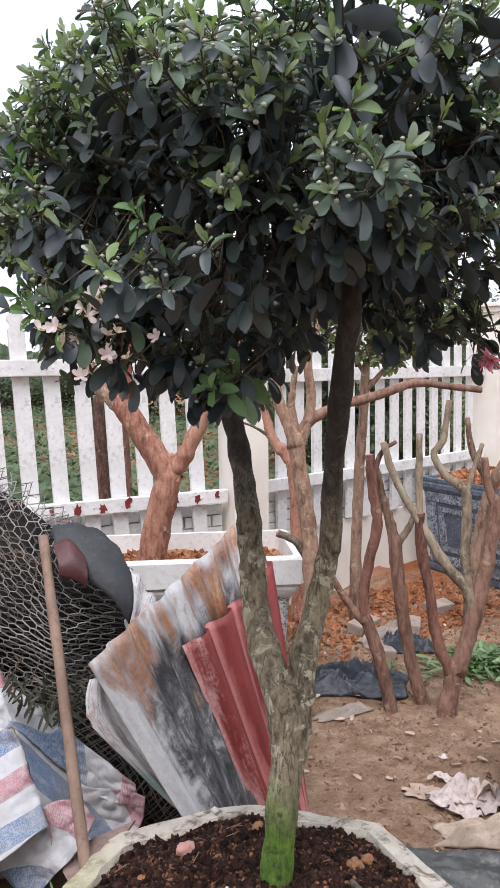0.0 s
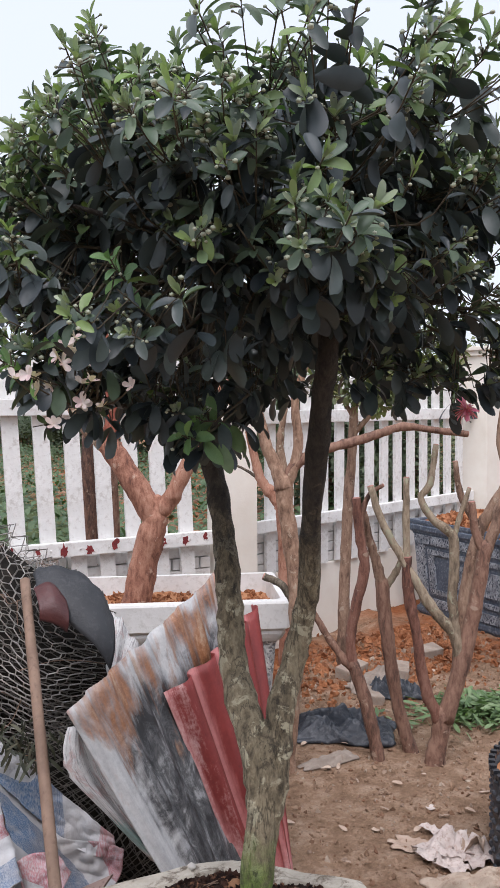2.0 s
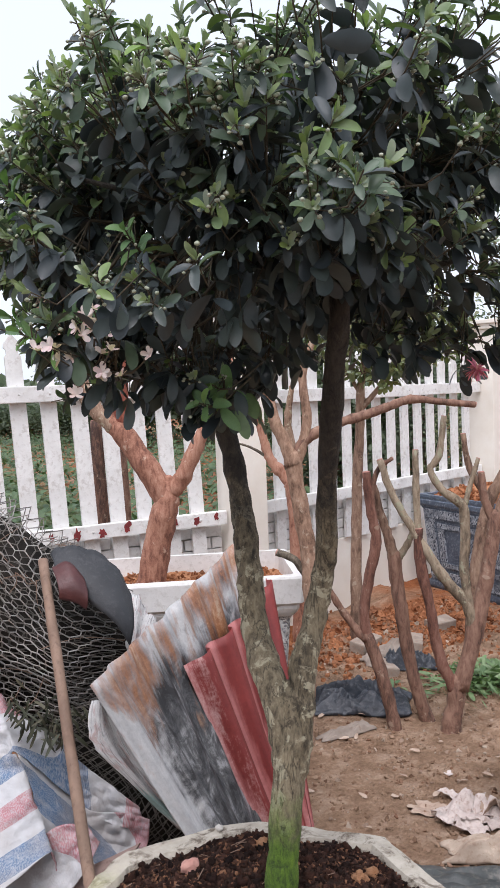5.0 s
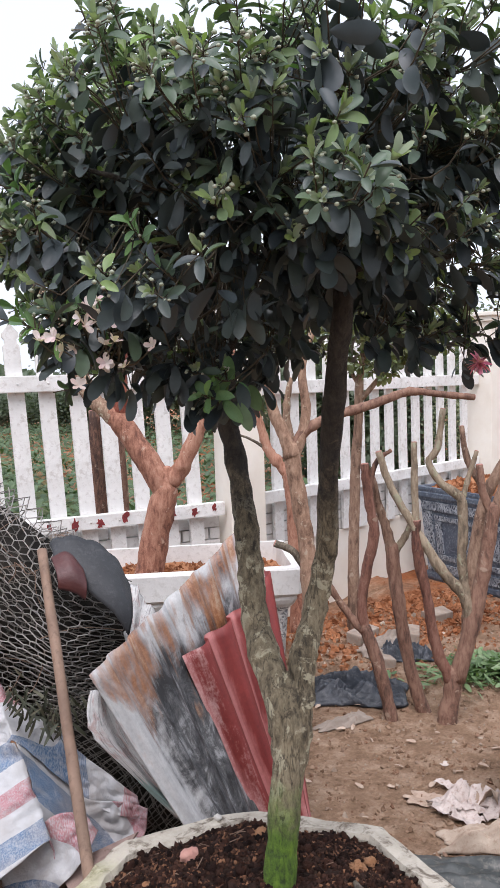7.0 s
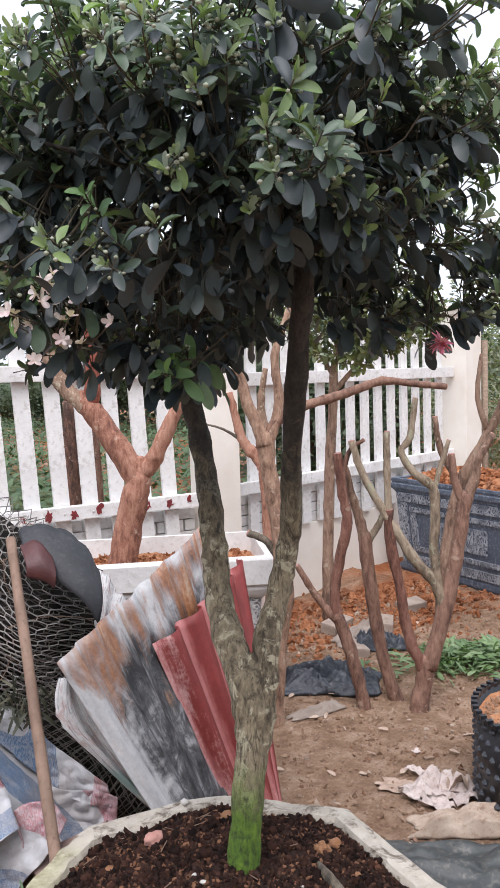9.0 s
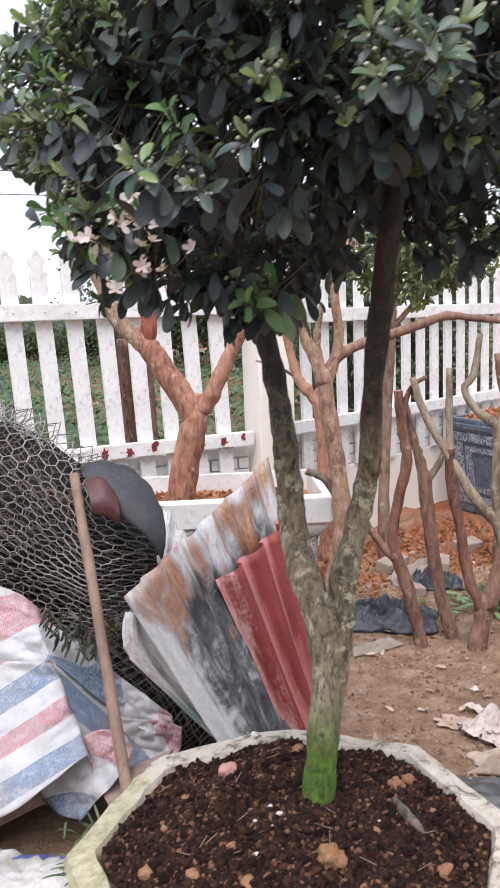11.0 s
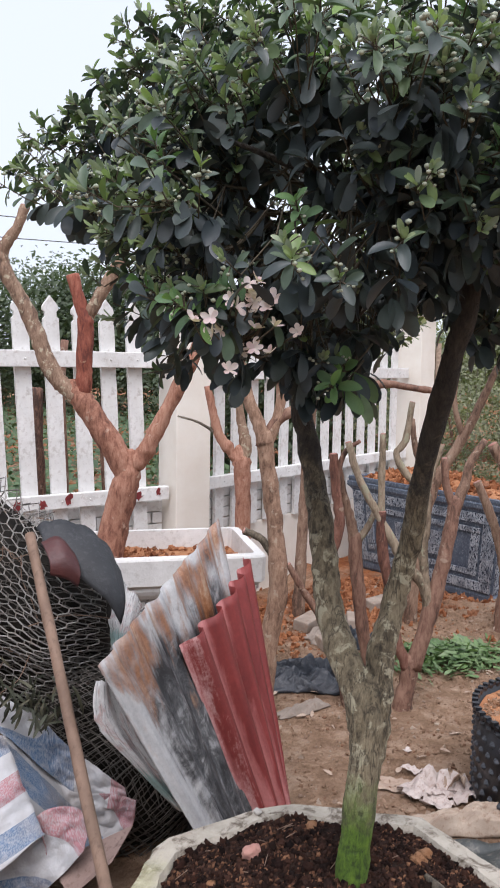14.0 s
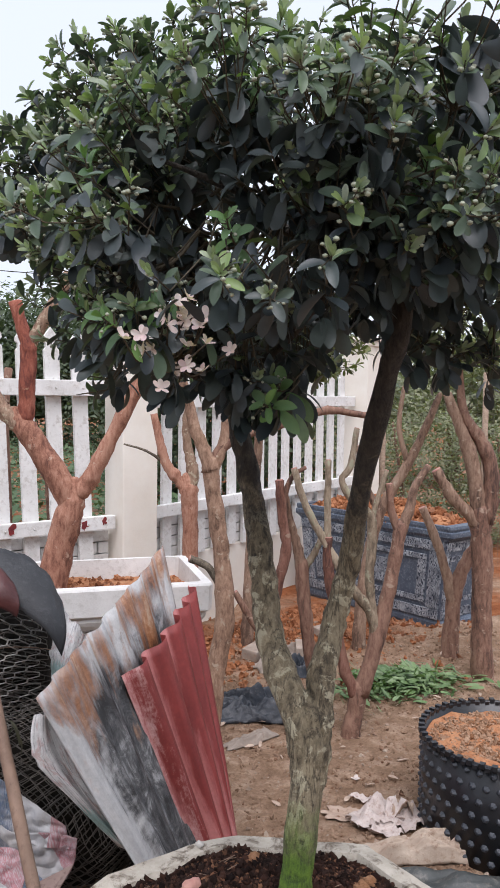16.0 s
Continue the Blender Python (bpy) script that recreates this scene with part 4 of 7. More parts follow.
def bough_foliage(tree, centre, radii, count, seed, sizes, mats, shown=0, edge=None, hollow=0.35, twig_r=0.0016, young=0.3):
    """Leaf rosettes on twigs through an uneven crown. Returns the rosette tips."""
    rng = random.Random(seed)
    old, fresh, tips = Heap(), Heap(), []
    shapes = [leaf_shape(1.0, rng.uniform(0.42, 0.56), droop=rng.uniform(0.05, 0.35), fold=rng.uniform(0.1, 0.35)) for _ in range(9)]
    twigs = bmesh.new()
    singles = []
    for k in range(count):
        d = Vector((rng.gauss(0, 1), rng.gauss(0, 1), rng.gauss(0, 1))).normalized()
        t = hollow + (1 - hollow) * rng.random() ** 0.45
        reach = (edge or crown_edge)(d) * t
        at = centre + Vector((d.x * radii.x, d.y * radii.y, d.z * radii.z)) * reach
        if noise.noise(at * 6.0 + Vector((0, 0, seed))) < -0.13:
            continue
        out = (Vector((d.x, d.y, d.z * 0.7)) + Vector((0, 0, 0.55)) + Vector((rng.uniform(-0.5, 0.5), rng.uniform(-0.5, 0.5), rng.uniform(-0.3, 0.3)))).normalized()
        outer = t > 0.8
        back = at - out * rng.uniform(0.05, 0.09) - Vector((d.x, d.y, d.z)) * 0.02
        tube(twigs, [(*back, twig_r * 1.5), (*at, twig_r)], 4, 1, caps=False)
        tips.append((at, out, outer))
        n = rng.randint(6, 9)
        side = out.orthogonal().normalized()
        for i in range(n):
            a = i * 2.4 + rng.uniform(-0.3, 0.3)
            lift = (i + 0.5) / n
            tip = lift > 0.55 and outer and rng.random() < young * 2
            around = (Matrix.Rotation(a, 3, out) @ side)
            way = around * (1.1 - 0.75 * lift) + out * (0.1 + 0.9 * lift) + Vector((0, 0, -0.65 * (1 - lift) * rng.random()))
            size = rng.uniform(*sizes) * (0.62 if tip else 1.0)
            foot = at - out * 0.035 * (1 - lift)
            m = aimed(foot, way, out + Vector((0, 0, 0.6)), rng.uniform(-0.5, 0.5), size)
            vs, fs = rng.choice(shapes)
            if outer and not tip and len(singles) < shown and d.y < 0.45 and rng.random() < 0.5:
                singles.append((m, rng.randrange(len(shapes))))
            else:
                (fresh if tip else old).add(vs, fs, m)
    part("twig_mass", twigs, M["twig"], tree, "thin brown twigs", kind="stuff")
    part("foliage", old.mesh("foliage", mats[0]), mats[0], tree, "dense leaves of the crown", kind="stuff")
    if fresh.n:
        part("young_foliage", fresh.mesh("young_foliage", mats[1]), mats[1], tree, "pale young leaves at the shoot tips", kind="stuff")
    if singles:
        leaf_meshes = [raw_mesh("leaf", vs.tolist(), fs, M["leaf_one"]) for vs, fs in shapes]
        for m, i in singles:
            part("leaf", leaf_meshes[i], None, tree, m=m)
    return tips


def underside(at):
    """The lowest height of foliage there: the crown is hollow underneath round its two limbs."""
    w = at - Vector((1.1, 1.58, 0))
    across, back = w.x * 0.76 - w.y * 0.65, w.x * 0.65 + w.y * 0.76
    low = float(np.interp(across, (-0.42, -0.3, -0.13, -0.08, 0.08, 0.16, 0.4), (1.52, 1.6, 1.66, 1.745, 1.755, 1.73, 1.72)))
    return low - 0.06 * smooth01(0.05, 0.3, back)


# shoots of fresh green leaves standing out of the crown
SPRIGS = ((0.899, 1.605, 1.53), (0.93, 1.63, 1.555), (0.655, 1.6, 1.63), (1.042, 1.387, 1.774), (0.868, 1.457, 1.796), (0.975, 1.393, 1.82), (0.82, 1.526, 1.923), (0.97, 1.459, 1.972), (0.776, 1.522, 1.747), (0.663, 1.703, 1.659), (1.1, 1.4, 1.95), (0.66, 1.66, 1.83), (1.3, 1.45, 1.82), (0.72, 1.6, 1.65))


def clump_crown(tree, shown=180):
    """The round crown: clumps of shoots on twigs, each shoot with an upright pale tip and buds, spreading leaves and large dark old leaves hanging under it."""
    rng = random.Random(3)
    broad = [leaf_shape(1.0, rng.uniform(0.52, 0.68), droop=rng.uniform(0.1, 0.5), fold=rng.uniform(0.1, 0.45)) for _ in range(9)]
    narrow = [leaf_shape(1.0, rng.uniform(0.42, 0.58), droop=rng.uniform(-0.05, 0.55), fold=rng.uniform(0.25, 0.75)) for _ in range(11)]
    slim_leaf = [leaf_shape(1.0, rng.uniform(0.34, 0.46), droop=rng.uniform(-0.15, 0.2), fold=rng.uniform(0.3, 0.6)) for _ in range(5)]
    old, upper, fresh, buds = Heap(), Heap(), Heap(), Heap()
    bud_v, bud_f = lump(random.Random(1), 1.0, 0.08, 1)
    twigs = bmesh.new()
    singles, bright = [], []
    spots = []
    for k in range(165):
        z = 1 - 2 * (k + 0.5) / 165
        a = k * 2.39996 + rng.uniform(-0.3, 0.3)
        q = math.sqrt(1 - z * z)
        d = Vector((q * math.cos(a), q * math.sin(a), z))
        at = CROWN + Vector((d.x * RADII.x, d.y * RADII.y, d.z * RADII.z)) * crown_edge(d) * rng.uniform(0.84, 1.06)
        at.z = max(at.z, underside(at))
        if noise.noise(at * 7.5 + Vector((2, 5, 1))) < -0.2:
            continue
        front = (at - CROWN).dot(AHEAD)
        if front < -0.4 and at.z > 1.9:
            at = at - AHEAD * (front + 0.4)
        right = (at - CROWN).dot(SIDE)
        if right > 0.12 and at.z < 1.84:
            spots.append((at, d, 0.07, 4, True))
            continue
        spots.append((at, d, rng.uniform(0.055, 0.095), (12 if d.z > -0.3 else 6) if at.x > 0.8 or at.z > 1.74 else 4, True))
    for k in range(18):
        d = Vector((rng.gauss(0, 1), rng.gauss(0, 1), rng.gauss(0, 0.8) + 0.15)).normalized()
        at = CROWN + Vector((d.x * RADII.x, d.y * RADII.y, d.z * RADII.z)) * rng.uniform(0.35, 0.75)
        at.z = max(at.z, underside(at) + 0.02)
        spots.append((at, d, 0.08, 6, False))
    for at, size, n in (((0.832, 2.054, 2.132), 0.045, 7), ((0.816, 2.064, 2.075), 0.045, 7), ((0.775, 2.091, 2.041), 0.045, 7), ((0.747, 2.109, 1.993), 0.045, 7), ((0.711, 2.133, 1.950), 0.045, 7), ((0.682, 2.151, 1.906), 0.045, 7), ((0.796, 2.077, 1.995), 0.045, 7), ((0.763, 2.099, 1.937), 0.045, 7), ((0.722, 2.125, 1.888), 0.045, 7), ((0.884, 2.020, 2.156), 0.05, 9), ((0.929, 1.991, 2.130), 0.05, 9), ((0.877, 2.025, 2.077), 0.05, 9), ((0.969, 1.965, 2.163), 0.05, 9), ((1.002, 1.944, 2.132), 0.05, 9), ((0.942, 1.983, 2.065), 0.05, 9), ((0.70, 1.80, 1.84), 0.08, 8), ((0.67, 1.74, 1.88), 0.05, 5), ((0.73, 1.7, 1.74), 0.07, 6), ((0.69, 1.66, 1.66), 0.045, 5), ((0.8, 1.64, 1.66), 0.05, 5), ((0.75, 1.66, 1.62), 0.04, 3), ((0.86, 1.65, 1.61), 0.05, 7), ((0.9, 1.68, 1.585), 0.045, 7), ((0.94, 1.34, 1.77), 0.055, 8), ((1.17, 1.42, 1.79), 0.06, 9), ((0.88, 1.47, 1.88), 0.055, 7), ((1.33, 1.6, 1.635), 0.04, 6), ((1.4, 1.56, 1.635), 0.045, 6), ((1.45, 1.53, 1.66), 0.045, 7), ((1.27, 1.62, 1.645), 0.035, 5), ((1.5, 1.5, 1.7), 0.05, 6)):
        at = Vector(at)
        spots.append((at, (at - CROWN).normalized(), size, n, True))

    def put(heap, stock, m):
        vs, fs = rng.choice(stock)
        heap.add(vs, fs, m)
    for at, d, size, n, outer in spots:
        hub = at - d * size * 1.1 - Vector((0, 0, size * 0.5 if d.z > -0.2 else -size * 0.4))
        wood = CROWN.lerp(hub, 0.72) + Vector((rng.uniform(-0.03, 0.03), rng.uniform(-0.03, 0.03), -0.04 if d.z > -0.2 else 0.03))
        bend = wood.lerp(hub, 0.5) + Vector((rng.uniform(-0.015, 0.015), rng.uniform(-0.015, 0.015), -0.012))
        tube(twigs, [(*wood, 0.0028), (*bend, 0.0025), (*hub, 0.002)], 5, 3, caps=False)
        # upward clumps get more pale leaves: the crown's light put into leaf colour
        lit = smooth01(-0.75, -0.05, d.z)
        for k in range(n):
            o = Vector((rng.gauss(0, 1), rng.gauss(0, 1), rng.gauss(0, 0.75)))
            if o.length > 1.9:
                o *= 1.9 / o.length
            tip = at + Vector((o.x * 0.75, o.y * 0.75, o.z * 0.4 - 0.3 * math.hypot(o.x, o.y) + 0.25)) * size
            out = (o * 0.45 + Vector((d.x * 0.8, d.y * 0.8, 0.7 + 0.2 * d.z))).normalized()
            foot = tip - out * rng.uniform(0.045, 0.07)
            elbow = hub.lerp(foot, 0.5) + Vector((rng.uniform(-0.012, 0.012), rng.uniform(-0.012, 0.012), rng.uniform(-0.015, 0.0)))
            tube(twigs, [(*hub, 0.0012), (*elbow, 0.0011), (*foot, 0.001), (*tip, 0.0009)], 4, 1, caps=False)
            side = out.orthogonal().normalized()
            turn0 = rng.uniform(0, 6.28)
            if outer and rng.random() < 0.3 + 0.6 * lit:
                for i in range(rng.randint(4, 7)):
                    around = Matrix.Rotation(turn0 + i * 2.4, 3, out) @ side
                    put(fresh, slim_leaf, aimed(tip - out * rng.uniform(0.0, 0.014), out + around * rng.uniform(0.15, 0.8), around * -1 + out, rng.uniform(-0.4, 0.4), rng.uniform(0.012, 0.027)))
                for i in range(rng.choice((2, 3, 4, 5, 7, 8))):
                    around = Matrix.Rotation(rng.uniform(0, 6.28), 3, out) @ side
                    a = tip - out * rng.uniform(0.0, 0.03)
                    b = a + (around + out * rng.uniform(0.0, 0.9)).normalized() * rng.uniform(0.008, 0.02)
                    tube(twigs, [(*a, 0.0006), (*b, 0.0006)], 3, 1, caps=False)
                    buds.add(bud_v, bud_f, Matrix.Translation(b) @ Matrix.Scale(rng.uniform(0.0022, 0.0042), 4))
            for i in range(rng.randint(4, 6)):
                around = Matrix.Rotation(turn0 + 1 + i * 2.4, 3, out) @ side
                low = rng.uniform(0.008, 0.045)
                way = around + out * rng.uniform(0.1, 0.9)
                m = aimed(tip - out * low, way, out + Vector((0, 0, 0.5)), rng.uniform(-0.6, 0.6), rng.uniform(0.02, 0.036))
                # inner and lower leaves join the dark old ones, shade put into their colour
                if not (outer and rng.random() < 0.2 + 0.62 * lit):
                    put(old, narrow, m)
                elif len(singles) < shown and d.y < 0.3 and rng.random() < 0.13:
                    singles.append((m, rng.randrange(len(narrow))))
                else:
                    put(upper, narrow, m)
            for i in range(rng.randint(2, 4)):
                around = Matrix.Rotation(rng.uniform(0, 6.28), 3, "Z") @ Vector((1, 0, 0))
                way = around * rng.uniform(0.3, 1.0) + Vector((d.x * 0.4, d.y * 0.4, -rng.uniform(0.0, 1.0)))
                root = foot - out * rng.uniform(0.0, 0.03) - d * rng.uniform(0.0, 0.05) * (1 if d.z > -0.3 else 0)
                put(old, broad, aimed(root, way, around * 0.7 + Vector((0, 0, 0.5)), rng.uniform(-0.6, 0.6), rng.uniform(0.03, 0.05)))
    for at in SPRIGS:
        at = Vector(at)
        d = (at - CROWN).normalized()
        out = (d * 0.6 + Vector((rng.uniform(-0.3, 0.3), rng.uniform(-0.3, 0.1), 0.6))).normalized()
        side = out.orthogonal().normalized()
        tube(twigs, [(*(at - out * 0.09 - d * 0.06), 0.0018), (*(at - out * 0.04), 0.0014), (*at, 0.001)], 5, 2, caps=False)
        for i in range(9):
            lift = i / 8
            around = Matrix.Rotation(i * 2.4 + rng.uniform(-0.2, 0.2), 3, out) @ side
            m = aimed(at - out * 0.05 * (1 - lift), around * (1.0 - 0.6 * lift) + out * (0.25 + 0.7 * lift), out, rng.uniform(-0.3, 0.3), rng.uniform(0.03, 0.042) * (1 - 0.35 * lift))
            bright.append((m, rng.randrange(len(narrow))))
        for i in range(6):
            around = Matrix.Rotation(rng.uniform(0, 6.28), 3, out) @ side
            a = at - out * rng.uniform(0.0, 0.03)
            b = a + (around + out * rng.uniform(0.0, 0.9)).normalized() * rng.uniform(0.012, 0.026)
            tube(twigs, [(*a, 0.0006), (*b, 0.0006)], 3, 1, caps=False)
            buds.add(bud_v, bud_f, Matrix.Translation(b) @ Matrix.Scale(rng.uniform(0.002, 0.0034), 4))
        for i in range(9):
            around = Matrix.Rotation(i * 2.4 + rng.uniform(-0.4, 0.4), 3, "Z") @ Vector((1, 0, 0))
            root = at - out * rng.uniform(0.045, 0.09) + around * rng.uniform(0.0, 0.025)
            put(old if i > 2 else upper, broad, aimed(root, around * rng.uniform(0.35, 0.9) - Vector((0, 0, rng.uniform(0.2, 1.0))), around * 0.8 + Vector((0, 0, 0.4)), rng.uniform(-0.5, 0.5), rng.uniform(0.034, 0.05)))
    part("twig_mass", twigs, M["twig"], tree, "thin brown twigs", kind="stuff")
    part("old_foliage", old.mesh("old_foliage", M["leaf"]), None, tree, "dark old leaves under the shoots, and inner and lower leaves darkened for shade", kind="stuff")
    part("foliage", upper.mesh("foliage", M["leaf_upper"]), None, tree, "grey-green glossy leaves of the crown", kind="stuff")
    part("young_foliage", fresh.mesh("young_foliage", M["leaf_young"]), None, tree, "pale young leaves at the shoot tips", kind="stuff")
    part("bud_growth", buds.mesh("bud_growth", M["bud"]), None, tree, "small round grey-green buds", kind="stuff")
    leaf_meshes = [raw_mesh("leaf", vs.tolist(), fs, M["leaf_one"]) for vs, fs in narrow]
    for m, i in singles:
        part("leaf", leaf_meshes[i], None, tree, m=m)
    fresh_meshes = [raw_mesh("leaf", vs.tolist(), fs, M["leaf_bright"]) for vs, fs in narrow]
    for m, i in bright:
        part("leaf", fresh_meshes[i], None, tree, m=m)


def front_tree():
    tree = thing("myrtle_tree", (1.05, 1.69, 0.69), "round-crowned dark-leaved tree with a forked lichen-spotted trunk, in the planter", "tree")
    bark_m = M["bark_grey"]
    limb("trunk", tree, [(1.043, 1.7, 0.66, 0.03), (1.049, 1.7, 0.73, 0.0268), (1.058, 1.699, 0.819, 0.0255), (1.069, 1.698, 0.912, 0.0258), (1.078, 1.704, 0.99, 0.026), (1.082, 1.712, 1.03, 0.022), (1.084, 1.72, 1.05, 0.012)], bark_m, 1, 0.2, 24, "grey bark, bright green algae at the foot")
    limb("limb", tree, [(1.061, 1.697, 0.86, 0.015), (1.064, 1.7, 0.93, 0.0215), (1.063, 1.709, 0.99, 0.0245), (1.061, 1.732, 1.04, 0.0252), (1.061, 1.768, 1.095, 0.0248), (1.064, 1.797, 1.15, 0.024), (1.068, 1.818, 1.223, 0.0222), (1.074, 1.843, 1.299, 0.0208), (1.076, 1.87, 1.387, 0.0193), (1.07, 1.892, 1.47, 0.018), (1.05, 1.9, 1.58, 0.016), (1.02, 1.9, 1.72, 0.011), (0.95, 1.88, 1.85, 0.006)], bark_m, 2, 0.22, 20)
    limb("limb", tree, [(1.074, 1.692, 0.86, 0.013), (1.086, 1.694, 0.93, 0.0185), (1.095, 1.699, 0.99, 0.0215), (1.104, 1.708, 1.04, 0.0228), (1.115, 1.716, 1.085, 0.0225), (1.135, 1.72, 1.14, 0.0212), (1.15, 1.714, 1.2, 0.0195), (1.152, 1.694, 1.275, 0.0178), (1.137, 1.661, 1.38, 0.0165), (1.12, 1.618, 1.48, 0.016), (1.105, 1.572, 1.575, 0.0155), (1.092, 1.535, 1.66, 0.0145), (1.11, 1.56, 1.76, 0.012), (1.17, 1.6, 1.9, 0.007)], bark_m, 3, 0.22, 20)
    rng = random.Random(8)
    for k in range(18):
        a = k * 2.4
        s = Vector((1.045, 1.903, 1.64)) if k % 2 else Vector((1.11, 1.56, 1.79))
        s = s + Vector((0, 0, rng.uniform(-0.1, 0.1)))
        e = CROWN + Vector((math.cos(a) * 0.33, math.sin(a) * 0.31, rng.uniform(-0.14, 0.22)))
        mid = s.lerp(e, 0.5) + Vector((0, 0, -0.03))
        limb("branch", tree, [(*s, 0.008), (*mid, 0.006), (*e, 0.003)], bark_m, k, 0.3, 7)
    limb("branch", tree, [(1.07, 1.905, 1.53, 0.009), (0.92, 1.78, 1.56, 0.006), (0.78, 1.68, 1.59, 0.003)], bark_m, 31, 0.3, 7)
    clump_crown(tree)
    rng = random.Random(12)
    pv, pf = leaf_shape(1.0, 0.72, droop=-0.1, fold=0.3)
    spray = bmesh.new()
    for k in range(22):
        at = Vector((0.742, 1.57, 1.612)) + Vector((rng.gauss(0, 0.05), rng.gauss(0, 0.022), rng.gauss(0, 0.026)))
        root = Vector((0.78, 1.66, 1.59)) + Vector((rng.uniform(-0.03, 0.03), rng.uniform(-0.02, 0.02), rng.uniform(-0.02, 0.02)))
        tube(spray, [(*root, 0.0016), (*(root.lerp(at, 0.55) + Vector((0, 0, -0.012))), 0.0013), (*at, 0.001)], 5, 2, caps=False)
        h = Heap()
        axis_d = Vector((rng.uniform(-1, 0.4), rng.uniform(-1, 0.1), rng.uniform(-0.3, 0.8))).normalized()
        side = axis_d.orthogonal().normalized()
        for i in range(5):
            h.add(pv, pf, aimed(at, (Matrix.Rotation(i * 1.257, 3, axis_d) @ side) + axis_d * rng.uniform(0.1, 0.8), axis_d, rng.uniform(-0.5, 0.5), rng.uniform(0.0095, 0.0155)))
        part("blossom", h.mesh("blossom", M["petal"]), None, tree, "five-petalled pinkish white blossom")
    part("twig_mass", spray, M["twig"], tree, "thin twigs that carry the blossoms", kind="stuff")
    at = Vector((1.31, 1.5, 1.562))
    h = Heap()
    sv, sf = leaf_shape(1.0, 0.3, droop=0.3)
    for k in range(70):
        d = Vector((rng.gauss(0, 1), rng.gauss(0, 1), rng.gauss(0, 1))).normalized()
        h.add(sv, sf, aimed(at, d, Vector((0, 0, 1)), rng.uniform(-1, 1), rng.uniform(0.012, 0.022)))
    part("pink_blossom", h.mesh("pink_blossom", M["pink_flower"]), None, tree, "deep pink tufted blossom")


front_tree()

# ---- white pot with the pruned red-barked tree ----
POT2 = (1.86, 4.26, radians(-21))


def white_pot():
    ob = thing("white_pot", (POT2[0], POT2[1], 0), "large white rectangular plant pot with a moulded rim and carved sides", "plant pot")
    bm = bmesh.new()
    rect_rings(bm, POT2[0], POT2[1], POT2[2], [(0.44, 0.2, 0.0), (0.46, 0.22, 0.06), (0.48, 0.24, 0.1), (0.51, 0.27, 0.47), (0.52, 0.28, 0.49)])
    part("pot_side", bm, M["relief_white"], ob, "carved grey-white sides", smooth=False)
    bm = bmesh.new()
    rect_rings(bm, POT2[0], POT2[1], POT2[2], [(0.525, 0.285, 0.49), (0.54, 0.3, 0.51), (0.55, 0.31, 0.53), (0.55, 0.31, 0.545), (0.572, 0.328, 0.56), (0.577, 0.333, 0.675), (0.572, 0.328, 0.685), (0.53, 0.288, 0.687), (0.52, 0.278, 0.52)])
    part("rim", bm, M["pot_white"], ob, "broad white moulded rim", smooth=False)
    m2 = Matrix.Translation((POT2[0], POT2[1], 0)) @ Matrix.Rotation(POT2[2], 4, "Z")
    bm = bmesh.new()
    for v in bmesh.ops.create_grid(bm, x_segments=40, y_segments=30, size=1)["verts"]:
        x, y = v.co.x * 0.525, v.co.y * 0.283
        v.co = m2 @ Vector((x, y, 0.595 + 0.025 * noise.noise(Vector((x * 6, y * 6, 2))) + 0.012 * noise.noise(Vector((x * 25, y * 25, 2)))))
    single("pot_soil", bm, M["clod_orange"], "orange-brown clay soil in the white pot", "soil", kind="stuff")


white_pot()
red = thing("red_barked_tree", (1.71, 4.2, 0.66), "leafless pruned tree with smooth red-brown bark, in the white pot", "tree")
limb("trunk", red, [(1.678, 4.224, 0.565, 0.074), (1.698, 4.21, 0.662, 0.065), (1.734, 4.187, 0.852, 0.067), (1.767, 4.166, 0.999, 0.063), (1.78, 4.157, 1.078, 0.05), (1.786, 4.153, 1.14, 0.027)], M["bark_red"], 1, 0.16, 20)
limb("limb", red, [(1.77, 4.164, 1.0, 0.04), (1.745, 4.18, 1.105, 0.058), (1.685, 4.219, 1.224, 0.058), (1.623, 4.259, 1.342, 0.055), (1.581, 4.286, 1.407, 0.045), (1.561, 4.299, 1.458, 0.026)], M["bark_red"], 2, 0.16, 18)
limb("limb", red, [(1.612, 4.266, 1.355, 0.035), (1.549, 4.307, 1.428, 0.043), (1.511, 4.331, 1.469, 0.04), (1.467, 4.36, 1.549, 0.04), (1.432, 4.383, 1.663, 0.037), (1.39, 4.41, 1.789, 0.035), (1.341, 4.442, 1.889, 0.033), (1.304, 4.466, 1.976, 0.035), (1.29, 4.475, 2.037, 0.03), (1.266, 4.491, 2.105, 0.027), (1.239, 4.508, 2.171, 0.026)], M["bark_spot"], 2, 0.22, 16, cut=True)
limb("limb", red, [(1.3, 4.468, 1.983, 0.019), (1.303, 4.466, 2.049, 0.025), (1.322, 4.454, 2.098, 0.025), (1.363, 4.427, 2.17, 0.022), (1.388, 4.411, 2.254, 0.021)], M["bark_spot"], 6, 0.25, 12, cut=True)
limb("limb", red, [(1.596, 4.277, 1.386, 0.03), (1.604, 4.271, 1.458, 0.039), (1.608, 4.269, 1.56, 0.037), (1.613, 4.266, 1.712, 0.038), (1.61, 4.267, 1.767, 0.034), (1.589, 4.281, 1.837, 0.029), (1.563, 4.298, 1.949, 0.029)], M["bark_crimson"], 3, 0.2, 14, cut=True)
